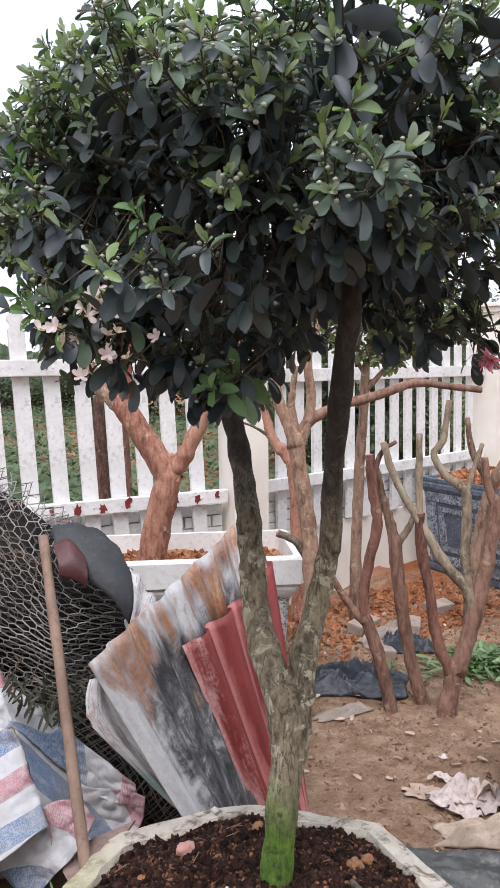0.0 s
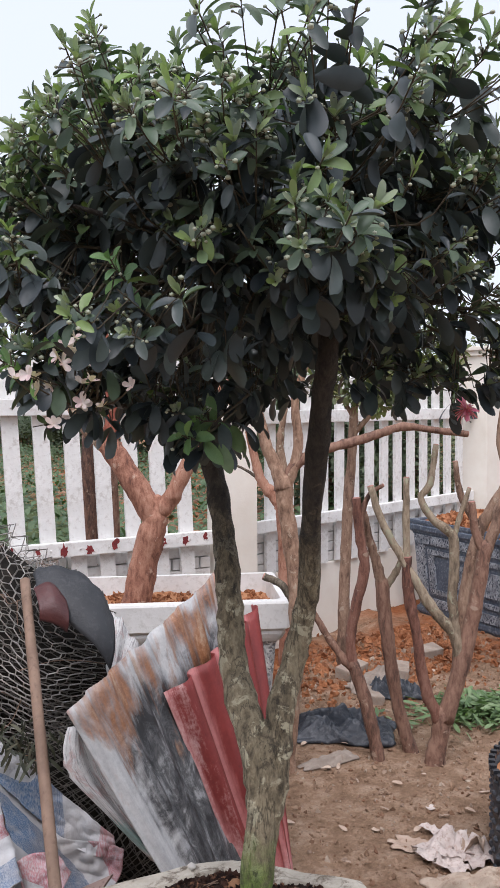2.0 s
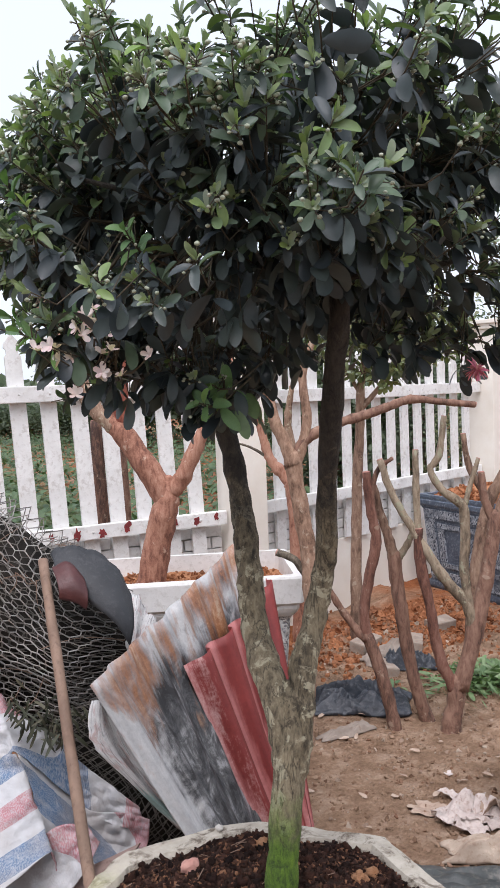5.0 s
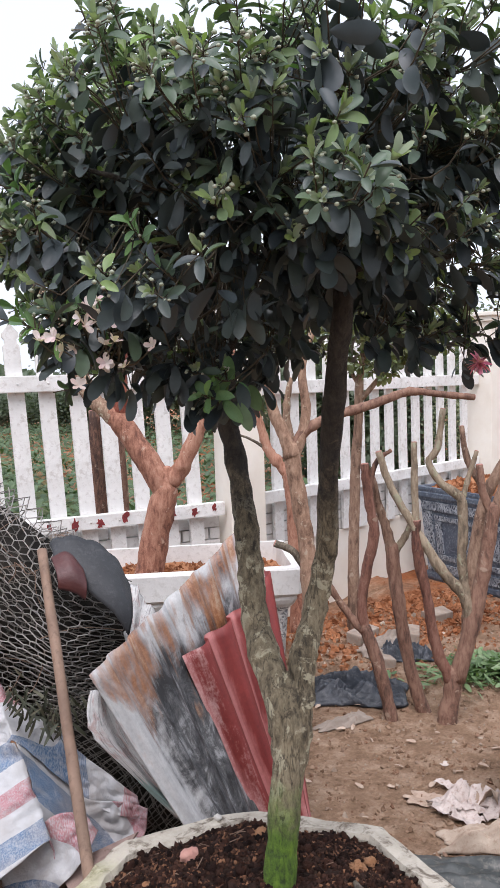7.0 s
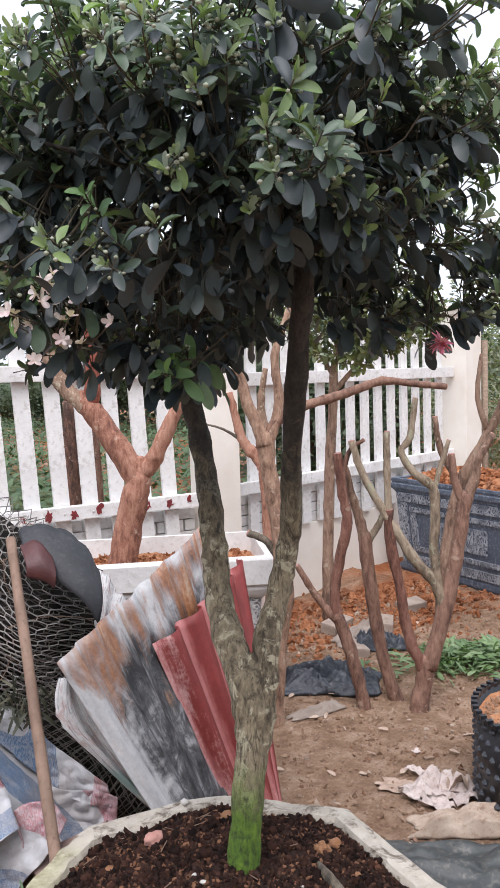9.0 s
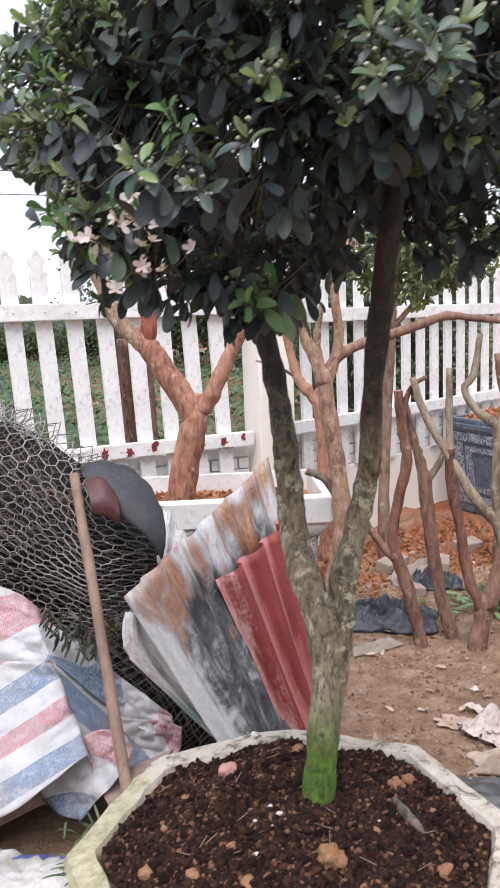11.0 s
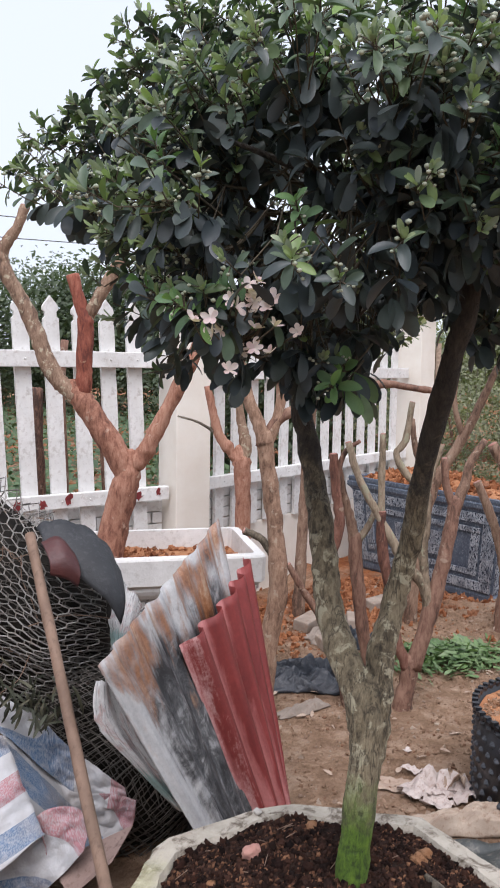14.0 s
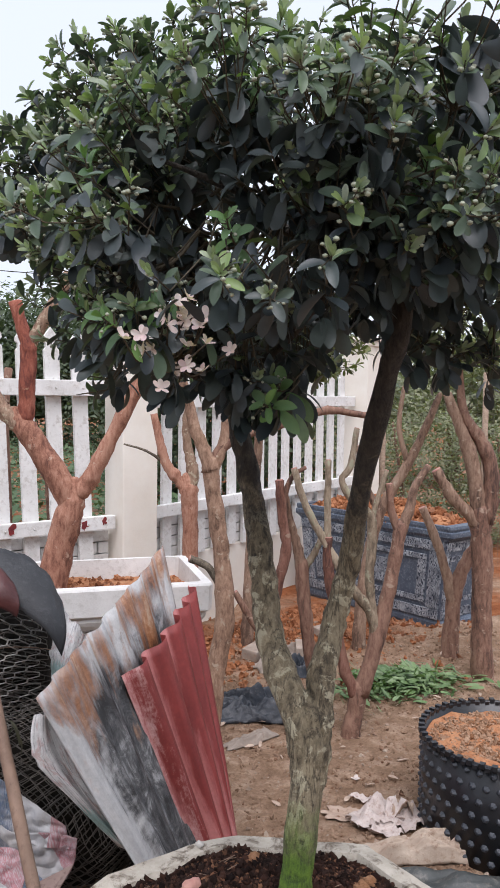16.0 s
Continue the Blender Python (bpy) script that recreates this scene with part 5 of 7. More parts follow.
limb("limb", red, [(1.615, 4.264, 1.712, 0.024), (1.625, 4.258, 1.767, 0.031), (1.652, 4.24, 1.824, 0.029), (1.693, 4.213, 1.911, 0.032), (1.731, 4.189, 1.979, 0.029), (1.766, 4.166, 2.082, 0.023)], M["bark_spot"], 4, 0.25, 12, cut=True)
limb("limb", red, [(1.774, 4.161, 1.033, 0.027), (1.814, 4.135, 1.105, 0.038), (1.859, 4.106, 1.183, 0.038), (1.917, 4.068, 1.326, 0.034), (1.974, 4.032, 1.455, 0.033), (2.019, 4.002, 1.57, 0.032), (2.064, 3.973, 1.696, 0.027)], M["bark_red"], 5, 0.25, 14, cut=True)

slim = thing("slim_tree", (2.87, 4.92, 0), "slim orange-brown pruned tree standing behind the white pot", "tree")
limb("trunk", slim, [(2.902, 4.906, -0.1, 0.056), (2.892, 4.906, 0.45, 0.050), (2.878, 4.886, 0.84, 0.050), (2.872, 4.891, 0.97, 0.054), (2.862, 4.896, 1.04, 0.036)], M["bark_red"], 7, 0.3, 14)
limb("limb", slim, [(2.872, 4.891, 0.93, 0.036), (2.812, 4.926, 1.03, 0.036), (2.752, 4.961, 1.12, 0.031), (2.722, 4.976, 1.24, 0.027), (2.682, 4.996, 1.42, 0.022)], M["bark_red"], 17, 0.3, 12, cut=True)
limb("limb", slim, [(2.872, 4.886, 0.94, 0.036), (2.892, 4.876, 1.06, 0.038), (2.872, 4.891, 1.18, 0.031), (2.852, 4.901, 1.36, 0.023), (2.882, 4.886, 1.56, 0.018)], M["bark_spot"], 8, 0.3, 12, cut=True)
limb("twig", slim, [(2.752, 4.961, 1.12, 0.011), (2.642, 5.016, 1.2, 0.008), (2.522, 5.066, 1.24, 0.005)], M["bark_dark"], 9, 0.3, 6)

for at, pts in (((2.12, 5.95, -0.3), [(2.12, 5.95, -0.35, 0.04), (2.13, 5.96, 0.5, 0.036), (2.12, 5.97, 1.3, 0.03), (2.15, 5.98, 1.7, 0.026)]),
                ((1.96, 6.05, -0.3), [(1.96, 6.05, -0.35, 0.055), (1.98, 6.05, 0.6, 0.05), (1.97, 6.06, 1.1, 0.048), (1.98, 6.07, 1.38, 0.044)]),
                ((2.48, 6.1, -0.3), [(2.48, 6.1, -0.35, 0.035), (2.5, 6.1, 0.5, 0.03), (2.47, 6.12, 1.15, 0.026)])):
    stem = thing("tree_stem", at, "bare brown tree stem standing just behind the picket fence", "tree", "stems behind the fence")
    limb("trunk", stem, pts, M["bark_brown"], 5, 0.25, 10, cut=True)

# ---- pruned trees standing in the yard ----
GROVE = "pruned trees in the yard"


def yard_tree(at, label, boughs, foot):
    ob = thing("pruned_tree", at, label, "tree", GROVE)
    for k, (name, mat, cut, pts) in enumerate(boughs):
        limb(name, ob, [(x, y, z, r * 0.88) for x, y, z, r in pts], M[mat], foot + k, 0.26, 12, cut=cut)
    return ob


mid = yard_tree((2.15, 3.57, 0), "tall pruned tan-barked tree with a long sawn side limb", [
    ("trunk", "bark_orange", False, [(2.13, 3.57, -0.06, 0.06), (2.148, 3.567, 0.151, 0.052), (2.169, 3.552, 0.402, 0.05), (2.196, 3.533, 0.577, 0.05), (2.188, 3.539, 0.775, 0.044), (2.171, 3.551, 0.946, 0.041), (2.149, 3.566, 1.116, 0.041), (2.138, 3.575, 1.26, 0.043)]),
    ("limb", "bark_orange", True, [(2.141, 3.571, 1.22, 0.038), (2.117, 3.589, 1.308, 0.034), (2.086, 3.61, 1.392, 0.03), (2.065, 3.624, 1.499, 0.026), (2.03, 3.645, 1.66, 0.02), (2.06, 3.63, 1.8, 0.015)]),
    ("limb", "bark_brown", True, [(2.127, 3.587, 1.2, 0.032), (2.193, 3.555, 1.322, 0.027), (2.291, 3.507, 1.381, 0.024), (2.399, 3.455, 1.413, 0.023), (2.507, 3.402, 1.449, 0.022), (2.605, 3.355, 1.482, 0.021), (2.724, 3.297, 1.465, 0.018), (2.853, 3.234, 1.448, 0.016)]),
    ("limb", "bark_orange", True, [(2.15, 3.57, 1.2, 0.026), (2.2, 3.545, 1.4, 0.024), (2.19, 3.55, 1.6, 0.02), (2.25, 3.52, 1.8, 0.016)]),
    ("stub", "bark_dark", True, [(2.18, 3.56, 0.74, 0.024), (2.134, 3.584, 0.808, 0.02), (2.068, 3.616, 0.844, 0.018)]),
], 40)
yard_tree((2.58, 3.5, 0), "reddish pruned tree with a low side shoot, in bare soil", [
    ("trunk", "bark_brown", False, [(2.59, 3.495, -0.05, 0.044), (2.58, 3.501, 0.0, 0.036), (2.543, 3.519, 0.193, 0.034), (2.509, 3.537, 0.327, 0.034), (2.476, 3.554, 0.43, 0.03)]),
    ("limb", "bark_brown", True, [(2.482, 3.551, 0.394, 0.024), (2.431, 3.578, 0.461, 0.021), (2.375, 3.607, 0.555, 0.018), (2.32, 3.635, 0.66, 0.016)]),
    ("limb", "bark_deep", True, [(2.48, 3.552, 0.4, 0.029), (2.471, 3.557, 0.538, 0.026), (2.496, 3.544, 0.694, 0.027), (2.526, 3.528, 0.849, 0.028), (2.508, 3.538, 1.004, 0.025), (2.495, 3.545, 1.163, 0.022)]),
    ("limb", "bark_brown", True, [(2.513, 3.534, 0.97, 0.016), (2.521, 3.531, 1.106, 0.015), (2.549, 3.516, 1.182, 0.013), (2.6, 3.49, 1.22, 0.01)]),
], 50)
yard_tree((2.75, 3.5, 0), "slender tan forked tree stem in bare soil", [
    ("trunk", "bark_brown", False, [(2.77, 3.49, -0.05, 0.05), (2.756, 3.498, 0.0, 0.041), (2.712, 3.521, 0.186, 0.034), (2.677, 3.539, 0.404, 0.034), (2.656, 3.55, 0.592, 0.036), (2.642, 3.558, 0.77, 0.034)]),
    ("limb", "bark_tan", True, [(2.642, 3.558, 0.73, 0.029), (2.621, 3.569, 0.858, 0.026), (2.592, 3.584, 0.965, 0.022), (2.57, 3.595, 1.09, 0.016)]),
    ("limb", "bark_pale", True, [(2.649, 3.554, 0.73, 0.021), (2.697, 3.529, 0.816, 0.018), (2.73, 3.512, 0.894, 0.016)]),
], 60)
yard_tree((2.77, 3.35, 0), "many-stemmed pruned tree with grey and red limbs in bare soil", [
    ("trunk", "bark_brown", False, [(2.765, 3.35, -0.05, 0.056), (2.775, 3.346, 0.0, 0.05), (2.797, 3.336, 0.122, 0.044), (2.812, 3.329, 0.22, 0.045)]),
    ("limb", "bark_deep", True, [(2.8, 3.335, 0.17, 0.034), (2.743, 3.364, 0.308, 0.032), (2.715, 3.379, 0.465, 0.028), (2.694, 3.389, 0.621, 0.028), (2.669, 3.403, 0.776, 0.027), (2.664, 3.405, 0.909, 0.025)]),
    ("shoot", "bark_pale", True, [(2.664, 3.405, 0.88, 0.02), (2.662, 3.406, 1.081, 0.018), (2.662, 3.406, 1.257, 0.015)]),
    ("limb", "bark_brown", False, [(2.815, 3.326, 0.18, 0.042), (2.868, 3.299, 0.382, 0.041), (2.91, 3.277, 0.588, 0.041), (2.942, 3.26, 0.767, 0.037), (2.968, 3.247, 0.96, 0.033)]),
    ("limb", "bark_brown", True, [(2.962, 3.25, 0.92, 0.024), (2.928, 3.268, 1.022, 0.02), (2.914, 3.275, 1.149, 0.018)]),
    ("limb", "bark_tan", True, [(2.966, 3.248, 0.92, 0.03), (3.007, 3.227, 1.045, 0.025), (3.018, 3.221, 1.12, 0.021), (3.08, 3.19, 1.23, 0.018)]),
    ("limb", "bark_pale", True, [(2.885, 3.29, 0.41, 0.03), (2.847, 3.31, 0.564, 0.03), (2.769, 3.351, 0.67, 0.028), (2.714, 3.379, 0.774, 0.023), (2.659, 3.408, 0.878, 0.02), (2.605, 3.436, 0.982, 0.02), (2.561, 3.458, 1.084, 0.019), (2.523, 3.478, 1.22, 0.017)]),
    ("limb", "bark_pale", True, [(2.862, 3.303, 0.51, 0.027), (2.843, 3.312, 0.693, 0.025), (2.849, 3.309, 0.872, 0.025), (2.839, 3.314, 1.0, 0.025), (2.762, 3.354, 1.078, 0.02), (2.718, 3.377, 1.168, 0.018), (2.752, 3.359, 1.229, 0.018), (2.776, 3.347, 1.4, 0.014)]),
    ("limb", "bark_pale", True, [(2.842, 3.311, 0.98, 0.015), (2.873, 3.296, 1.1, 0.013), (2.905, 3.28, 1.21, 0.011)]),
], 70)
straight = yard_tree((3.08, 4.56, 0), "straight pale tree stem by the plinth wall", [
    ("trunk", "bark_tan", False, [(3.083, 4.557, -0.1, 0.046), (3.081, 4.558, 0.213, 0.041), (3.094, 4.551, 0.592, 0.037), (3.106, 4.545, 0.933, 0.036), (3.13, 4.533, 1.269, 0.033), (3.145, 4.525, 1.55, 0.026), (3.2, 4.5, 1.85, 0.016)]),
    ("limb", "bark_tan", False, [(3.135, 4.53, 1.4, 0.018), (3.3, 4.45, 1.62, 0.014), (3.4, 4.4, 1.85, 0.008)]),
    ("limb", "bark_tan", False, [(3.14, 4.53, 1.5, 0.015), (3.05, 4.6, 1.72, 0.012), (2.98, 4.62, 1.9, 0.007)]),
], 90)
bough_foliage(straight, Vector((3.28, 4.42, 1.85)), Vector((0.6, 0.5, 0.45)), 520, 41, (0.04, 0.065), (M["leaf_olive"], M["leaf_young"]), hollow=0.1)
stout = yard_tree((3.88, 3.46, 0), "stout tan-barked pruned tree with cut limbs, beside the leaf pile", [
    ("trunk", "bark_brown", False, [(3.89, 3.45, -0.06, 0.082), (3.881, 3.457, 0.0, 0.072), (3.87, 3.465, 0.247, 0.064), (3.869, 3.466, 0.499, 0.062), (3.86, 3.473, 0.76, 0.066), (3.845, 3.485, 0.936, 0.05)]),
    ("limb", "bark_tan", True, [(3.845, 3.485, 0.9, 0.046), (3.811, 3.509, 1.183, 0.044), (3.758, 3.549, 1.366, 0.036), (3.693, 3.598, 1.56, 0.03)]),
    ("limb", "bark_tan", True, [(3.882, 3.456, 0.74, 0.046), (3.818, 3.504, 0.889, 0.041), (3.729, 3.57, 0.996, 0.037), (3.652, 3.628, 1.149, 0.034)]),
    ("limb", "bark_brown", False, [(3.87, 3.465, 0.86, 0.05), (3.894, 3.447, 1.122, 0.046), (3.845, 3.484, 1.306, 0.04), (3.769, 3.541, 1.45, 0.03), (3.74, 3.56, 1.7, 0.02)]),
], 100)
bough_foliage(stout, Vector((3.85, 3.5, 1.95)), Vector((0.5, 0.45, 0.38)), 200, 43, (0.04, 0.065), (M["leaf_olive"], M["leaf_young"]), hollow=0.1)
yard_tree((3.99, 3.77, 0), "leaning dark-barked tree with a forked stem", [
    ("trunk", "bark_brown", False, [(3.98, 3.77, -0.06, 0.066), (3.99, 3.765, 0.22, 0.053), (4.004, 3.754, 0.423, 0.049), (4.053, 3.717, 0.592, 0.043), (4.117, 3.669, 0.72, 0.036), (4.18, 3.62, 0.95, 0.028)]),
    ("limb", "bark_tan", True, [(3.995, 3.76, 0.33, 0.04), (3.948, 3.796, 0.556, 0.033), (3.891, 3.839, 0.756, 0.03), (3.835, 3.88, 0.9, 0.026)]),
], 110)
yard_tree((3.72, 4.1, 0), "pale forked tree stem in front of the carved pot", [
    ("trunk", "bark_tan", False, [(3.62, 4.17, -0.06, 0.045), (3.64, 4.15, 0.4, 0.041), (3.7, 4.11, 0.8, 0.038), (3.768, 4.066, 0.973, 0.036), (3.846, 4.007, 1.143, 0.032), (3.91, 3.96, 1.313, 0.028), (3.99, 3.9, 1.56, 0.021)]),
    ("limb", "bark_tan", True, [(3.72, 4.1, 0.84, 0.027), (3.63, 4.16, 1.05, 0.022), (3.6, 4.18, 1.25, 0.018)]),
    ("limb", "bark_tan", True, [(3.85, 4.005, 1.14, 0.021), (3.8, 4.04, 1.35, 0.017), (3.82, 4.03, 1.6, 0.012)]),
], 120)


# ---- carved blue-grey pot by the fence ----
def carved_pot():
    cx, cy, turn, hl, hd = 5.08, 5.35, radians(93), 0.84, 0.24
    base, top = -0.2, 0.6
    ob = thing("carved_pot", (cx, cy, base), "large blue-grey rectangular pot with carved panels, filled with red clay", "plant pot")

    def up(k):
        return base + (top - base) * k
    bm = bmesh.new()
    rect_rings(bm, cx, cy, turn, [(hl * 0.86, hd * 0.84, up(0.0)), (hl * 0.9, hd * 0.88, up(0.03)), (hl * 0.9, hd * 0.88, up(0.07)), (hl * 0.86, hd * 0.84, up(0.1)), (hl * 0.93, hd * 0.92, up(0.84)), (hl * 0.96, hd * 0.95, up(0.87))])
    part("pot_side", bm, M["pot_blue"], ob, smooth=False)
    bm = bmesh.new()
    rect_rings(bm, cx, cy, turn, [(hl * 0.965, hd * 0.955, up(0.872)), (hl, hd, up(0.9)), (hl, hd, up(0.94)), (hl * 0.98, hd * 0.97, up(0.95)), (hl * 0.99, hd * 0.985, up(0.975)), (hl * 0.985, hd * 0.975, up(1.0)), (hl * 0.9, hd * 0.86, up(1.003)), (hl * 0.9, hd * 0.86, up(0.95))])
    part("rim", bm, M["pot_blue"], ob, "moulded rim", smooth=False)
    m = Matrix.Translation((cx, cy, 0)) @ Matrix.Rotation(turn, 4, "Z")

    def panel(side, x0, x1, k0, k1, proud, nm):
        """A raised slab on a battered face, in shares of the face: the long side or the end towards the yard."""
        pb = bmesh.new()
        quad = []
        for x, k in ((x0, k0), (x1, k0), (x1, k1), (x0, k1)):
            s = 0.85 + 0.08 * (k - 0.1) / 0.74
            quad.append((x * s, s, up(k)))

        def put(x, s, z, out):
            return m @ (Vector((x * hl, hd * s + out, z)) if side == "long" else Vector((-hl * s - out, x * hd, z)))
        a = [pb.verts.new(put(*q, -0.02)) for q in quad]
        b = [pb.verts.new(put(*q, proud)) for q in quad]
        pb.faces.new(b)
        for i in range(4):
            pb.faces.new((a[i], a[(i + 1) % 4], b[(i + 1) % 4], b[i]))
        bmesh.ops.recalc_face_normals(pb, faces=pb.faces)
        part(nm, pb, M["relief_blue"], ob, "carved panel rubbed pale on its high parts" if nm == "carved_panel" else "", smooth=False)
    for side in ("long", "end"):
        panel(side, -0.97, 0.97, 0.76, 0.85, 0.012, "carved_band")
        panel(side, -0.97, 0.97, 0.11, 0.2, 0.012, "carved_band")
        panel(side, -0.97, -0.82, 0.21, 0.75, 0.012, "carved_band")
        panel(side, 0.82, 0.97, 0.21, 0.75, 0.012, "carved_band")
        panel(side, -0.78, 0.78, 0.66, 0.71, 0.01, "carved_band")
        panel(side, -0.78, 0.78, 0.25, 0.3, 0.01, "carved_band")
        panel(side, -0.78, -0.68, 0.31, 0.65, 0.01, "carved_band")
        panel(side, 0.68, 0.78, 0.31, 0.65, 0.01, "carved_band")
        panel(side, -0.34, 0.34, 0.36, 0.6, 0.009, "carved_panel")
    bm = bmesh.new()
    for v in bmesh.ops.create_grid(bm, x_segments=40, y_segments=24, size=1)["verts"]:
        x, y = v.co.x * hl * 0.9, v.co.y * hd * 0.86
        rise = 0.13 * (1 - abs(v.co.x) ** 2.5) * (1 - abs(v.co.y) ** 2.5)
        v.co = m @ Vector((x, y, 0.565 + rise + 0.035 * noise.noise(Vector((x * 7, y * 7, 2))) + 0.015 * noise.noise(Vector((x * 22, y * 22, 2)))))
    single("clay_heap", bm, M["clod_orange"], "heaped red-orange clay in the carved pot", "soil", kind="stuff")


carved_pot()


# ---- black root-pruning pot ----
def black_pot():
    c, r, h = Vector((2.66, 2.42, 0)), 0.315, 0.355
    ob = thing("root_pot", (*c.xy, 0), "round black plastic root-pruning pot full of clay soil", "plant pot")
    bm = bmesh.new()
    n = 72
    rings = []
    for rr, z in ((r - 0.006, 0.0), (r - 0.006, h), (r - 0.014, h), (r - 0.014, 0.0)):
        rings.append([bm.verts.new((c.x + rr * math.cos(6.28319 * k / n), c.y + rr * math.sin(6.28319 * k / n), z)) for k in range(n)])
    for a, b in zip(rings, rings[1:] + rings[:1]):
        for k in range(n):
            bm.faces.new((a[k], a[(k + 1) % n], b[(k + 1) % n], b[k]))
    part("wall", bm, M["black_plastic"], ob)
    # dimples in staggered rows, each a blunt cone, their highlights put into a paler colour
    cone = bmesh.new()
    bmesh.ops.create_cone(cone, segments=6, radius1=0.014, radius2=0.005, depth=0.011, cap_ends=True)
    dm = mesh_of("dimple", cone, M["black_nub_lit"], False)
    k = 0
    for row in range(7):
        for i in range(42):
            a = 6.28319 * (i + 0.5 * (row % 2)) / 42
            if not 1.2 < (a % 6.28319) < 5.6:
                continue
            d = Vector((math.cos(a), math.sin(a), 0))
            p = Vector((c.x, c.y, 0.03 + row * 0.049)) + d * (r - 0.001)
            part("dimple", dm, None, ob, m=aimed(p, Vector((0, 0, 1)), d) @ Matrix.Rotation(0, 4, "Z"))
            k += 1
    bm = bmesh.new()
    for i in range(96):
        a = 6.28319 * i / 96
        d = Vector((math.cos(a), math.sin(a), 0))
        p = c + d * (r - 0.004) + Vector((0, 0, h + (0.004 if i % 2 else -0.003)))
        box(bm, (-0.011, -0.009, -0.013), (0.011, 0.009, 0.003 if i % 2 else 0.0), 0.0, Matrix.Translation(p) @ Matrix.Rotation(a, 4, "Z"))
    part("rim", bm, M["black_plastic"], ob, "notched black rim", smooth=False)
    bm = bmesh.new()
    rings = []
    for i in range(22):
        rad = (r - 0.016) * i / 21
        rings.append([bm.verts.new((c.x + rad * math.cos(6.28319 * k / 48), c.y + rad * math.sin(6.28319 * k / 48), 0.312 + 0.02 * smooth01(0.3, 0.0, rad) + 0.026 * noise.noise(Vector((rad * 12 * math.cos(6.28319 * k / 48), rad * 12 * math.sin(6.28319 * k / 48), 4))))) for k in range(48)])
    for a, b in zip(rings, rings[1:]):
        for k in range(48):
            bm.faces.new((a[k], a[(k + 1) % 48], b[(k + 1) % 48], b[k]))
    single("root_pot_soil", bm, M["clod_orange"], "orange clay soil filling the black pot", "soil", kind="stuff")


black_pot()


def rubble(name, centre, turn, half, base, count, sizes, mat, label, seed, round_it=False):
    """Crumbs and lumps lying over a filled pot."""
    rng = random.Random(seed)
    h = Heap()
    m = Matrix.Translation((centre[0], centre[1], 0)) @ Matrix.Rotation(turn, 4, "Z")
    for k in range(count):
        u, v = rng.uniform(-1, 1), rng.uniform(-1, 1)
        if round_it and u * u + v * v > 0.97:
            continue
        s = rng.choice(sizes)
        vs, fs = rng.choice(CLODS_FINE if s > 0.008 else CLODS)
        p = m @ Vector((u * half[0], v * half[1], base(u, v) + s * 0.2))
        h.add(vs, fs, Matrix.Translation(p) @ Euler((rng.uniform(0, 6), rng.uniform(0, 6), 0)).to_matrix().to_4x4() @ Matrix.Scale(s, 4))
    tagged(new(name, h.mesh(name, M[mat], False)), label, "soil", kind="stuff")


rubble("clay_rubble", (5.08, 5.35), radians(93), (0.75, 0.2), lambda u, v: 0.565 + 0.13 * (1 - abs(u) ** 2.5) * (1 - abs(v) ** 2.5), 900, (0.008, 0.012, 0.016, 0.022, 0.03), "clay_lump", "broken red clay lumps on the carved pot's heap", 3)
rubble("clay_crumbs", (2.66, 2.42), 0.0, (0.29, 0.29), lambda u, v: 0.312 + 0.02 * smooth01(1.0, 0.0, math.hypot(u, v)), 3600, (0.002, 0.003, 0.004, 0.006, 0.009), "clay_mix", "crumbled clay and sand on the black pot's soil", 4, True)
rubble("pot_crumbs", (1.86, 4.26), radians(-21), (0.5, 0.26), lambda u, v: 0.6, 500, (0.004, 0.006, 0.01, 0.014), "clay_lump", "clay crumbs on the white pot's soil", 5)


# ---- scrap leaning at the side: sheets, net bale, tarp, rod ----


def sheet(name, corners, waves, amp, mat, label, rag=0.01, seed=1, trapezoid=False, bow=0.0, side=0.0, belly=0.0):
    """A corrugated sheet over four corners (upper two, lower two); ridges run from upper to lower edge."""
    a, b, c, d = (Vector(q) for q in corners)
    normal = (b - a).cross(c - a).normalized()
    nu, nv = waves * 10, 24
    rng = random.Random(seed)
    bm = bmesh.new()
    uvl = bm.loops.layers.uv.new("UVMap")
    grid, uvs = [], {}
    for j in range(nv + 1):
        row = []
        for i in range(nu + 1):
            u, v = i / nu, j / nv
            vv = v + rag * (1 - v) ** 3 * (noise.noise(Vector((u * 6, seed * 5.0, 0))) + 0.4 * noise.noise(Vector((u * 17, seed * 5.0, 0))))
            uu = u + side * (1 - u) ** 4 * (noise.noise(Vector((v * 5, seed * 2.0, 1))) + 0.5 * noise.noise(Vector((v * 14, seed * 2.0, 1))))
            uu -= belly * (1 - u) * math.sin(math.pi * v ** 0.9)
            p = a.lerp(b, uu).lerp(c.lerp(d, uu), vv)
            ph = math.cos(2 * math.pi * waves * u)
            if trapezoid:
                ph = max(-1, min(1, ph * 1.9))
            p = p + normal * (amp * ph + bow * math.sin(math.pi * u) + 0.006 * noise.noise(p * 3.0 + Vector((seed, 0, 0))))
            q = bm.verts.new(p)
            uvs[q] = (u, v)
            row.append(q)
        grid.append(row)
    for j in range(nv):
        for i in range(nu):
            f = bm.faces.new((grid[j][i], grid[j][i + 1], grid[j + 1][i + 1], grid[j + 1][i]))
            for lo in f.loops:
                lo[uvl].uv = uvs[lo.vert]
    ob = single(name, bm, M[mat], label, "roofing sheet", "scrap roofing sheets")
    so = ob.modifiers.new("thickness", "SOLIDIFY")
    so.thickness, so.offset = 0.0025, 0.0
    return ob


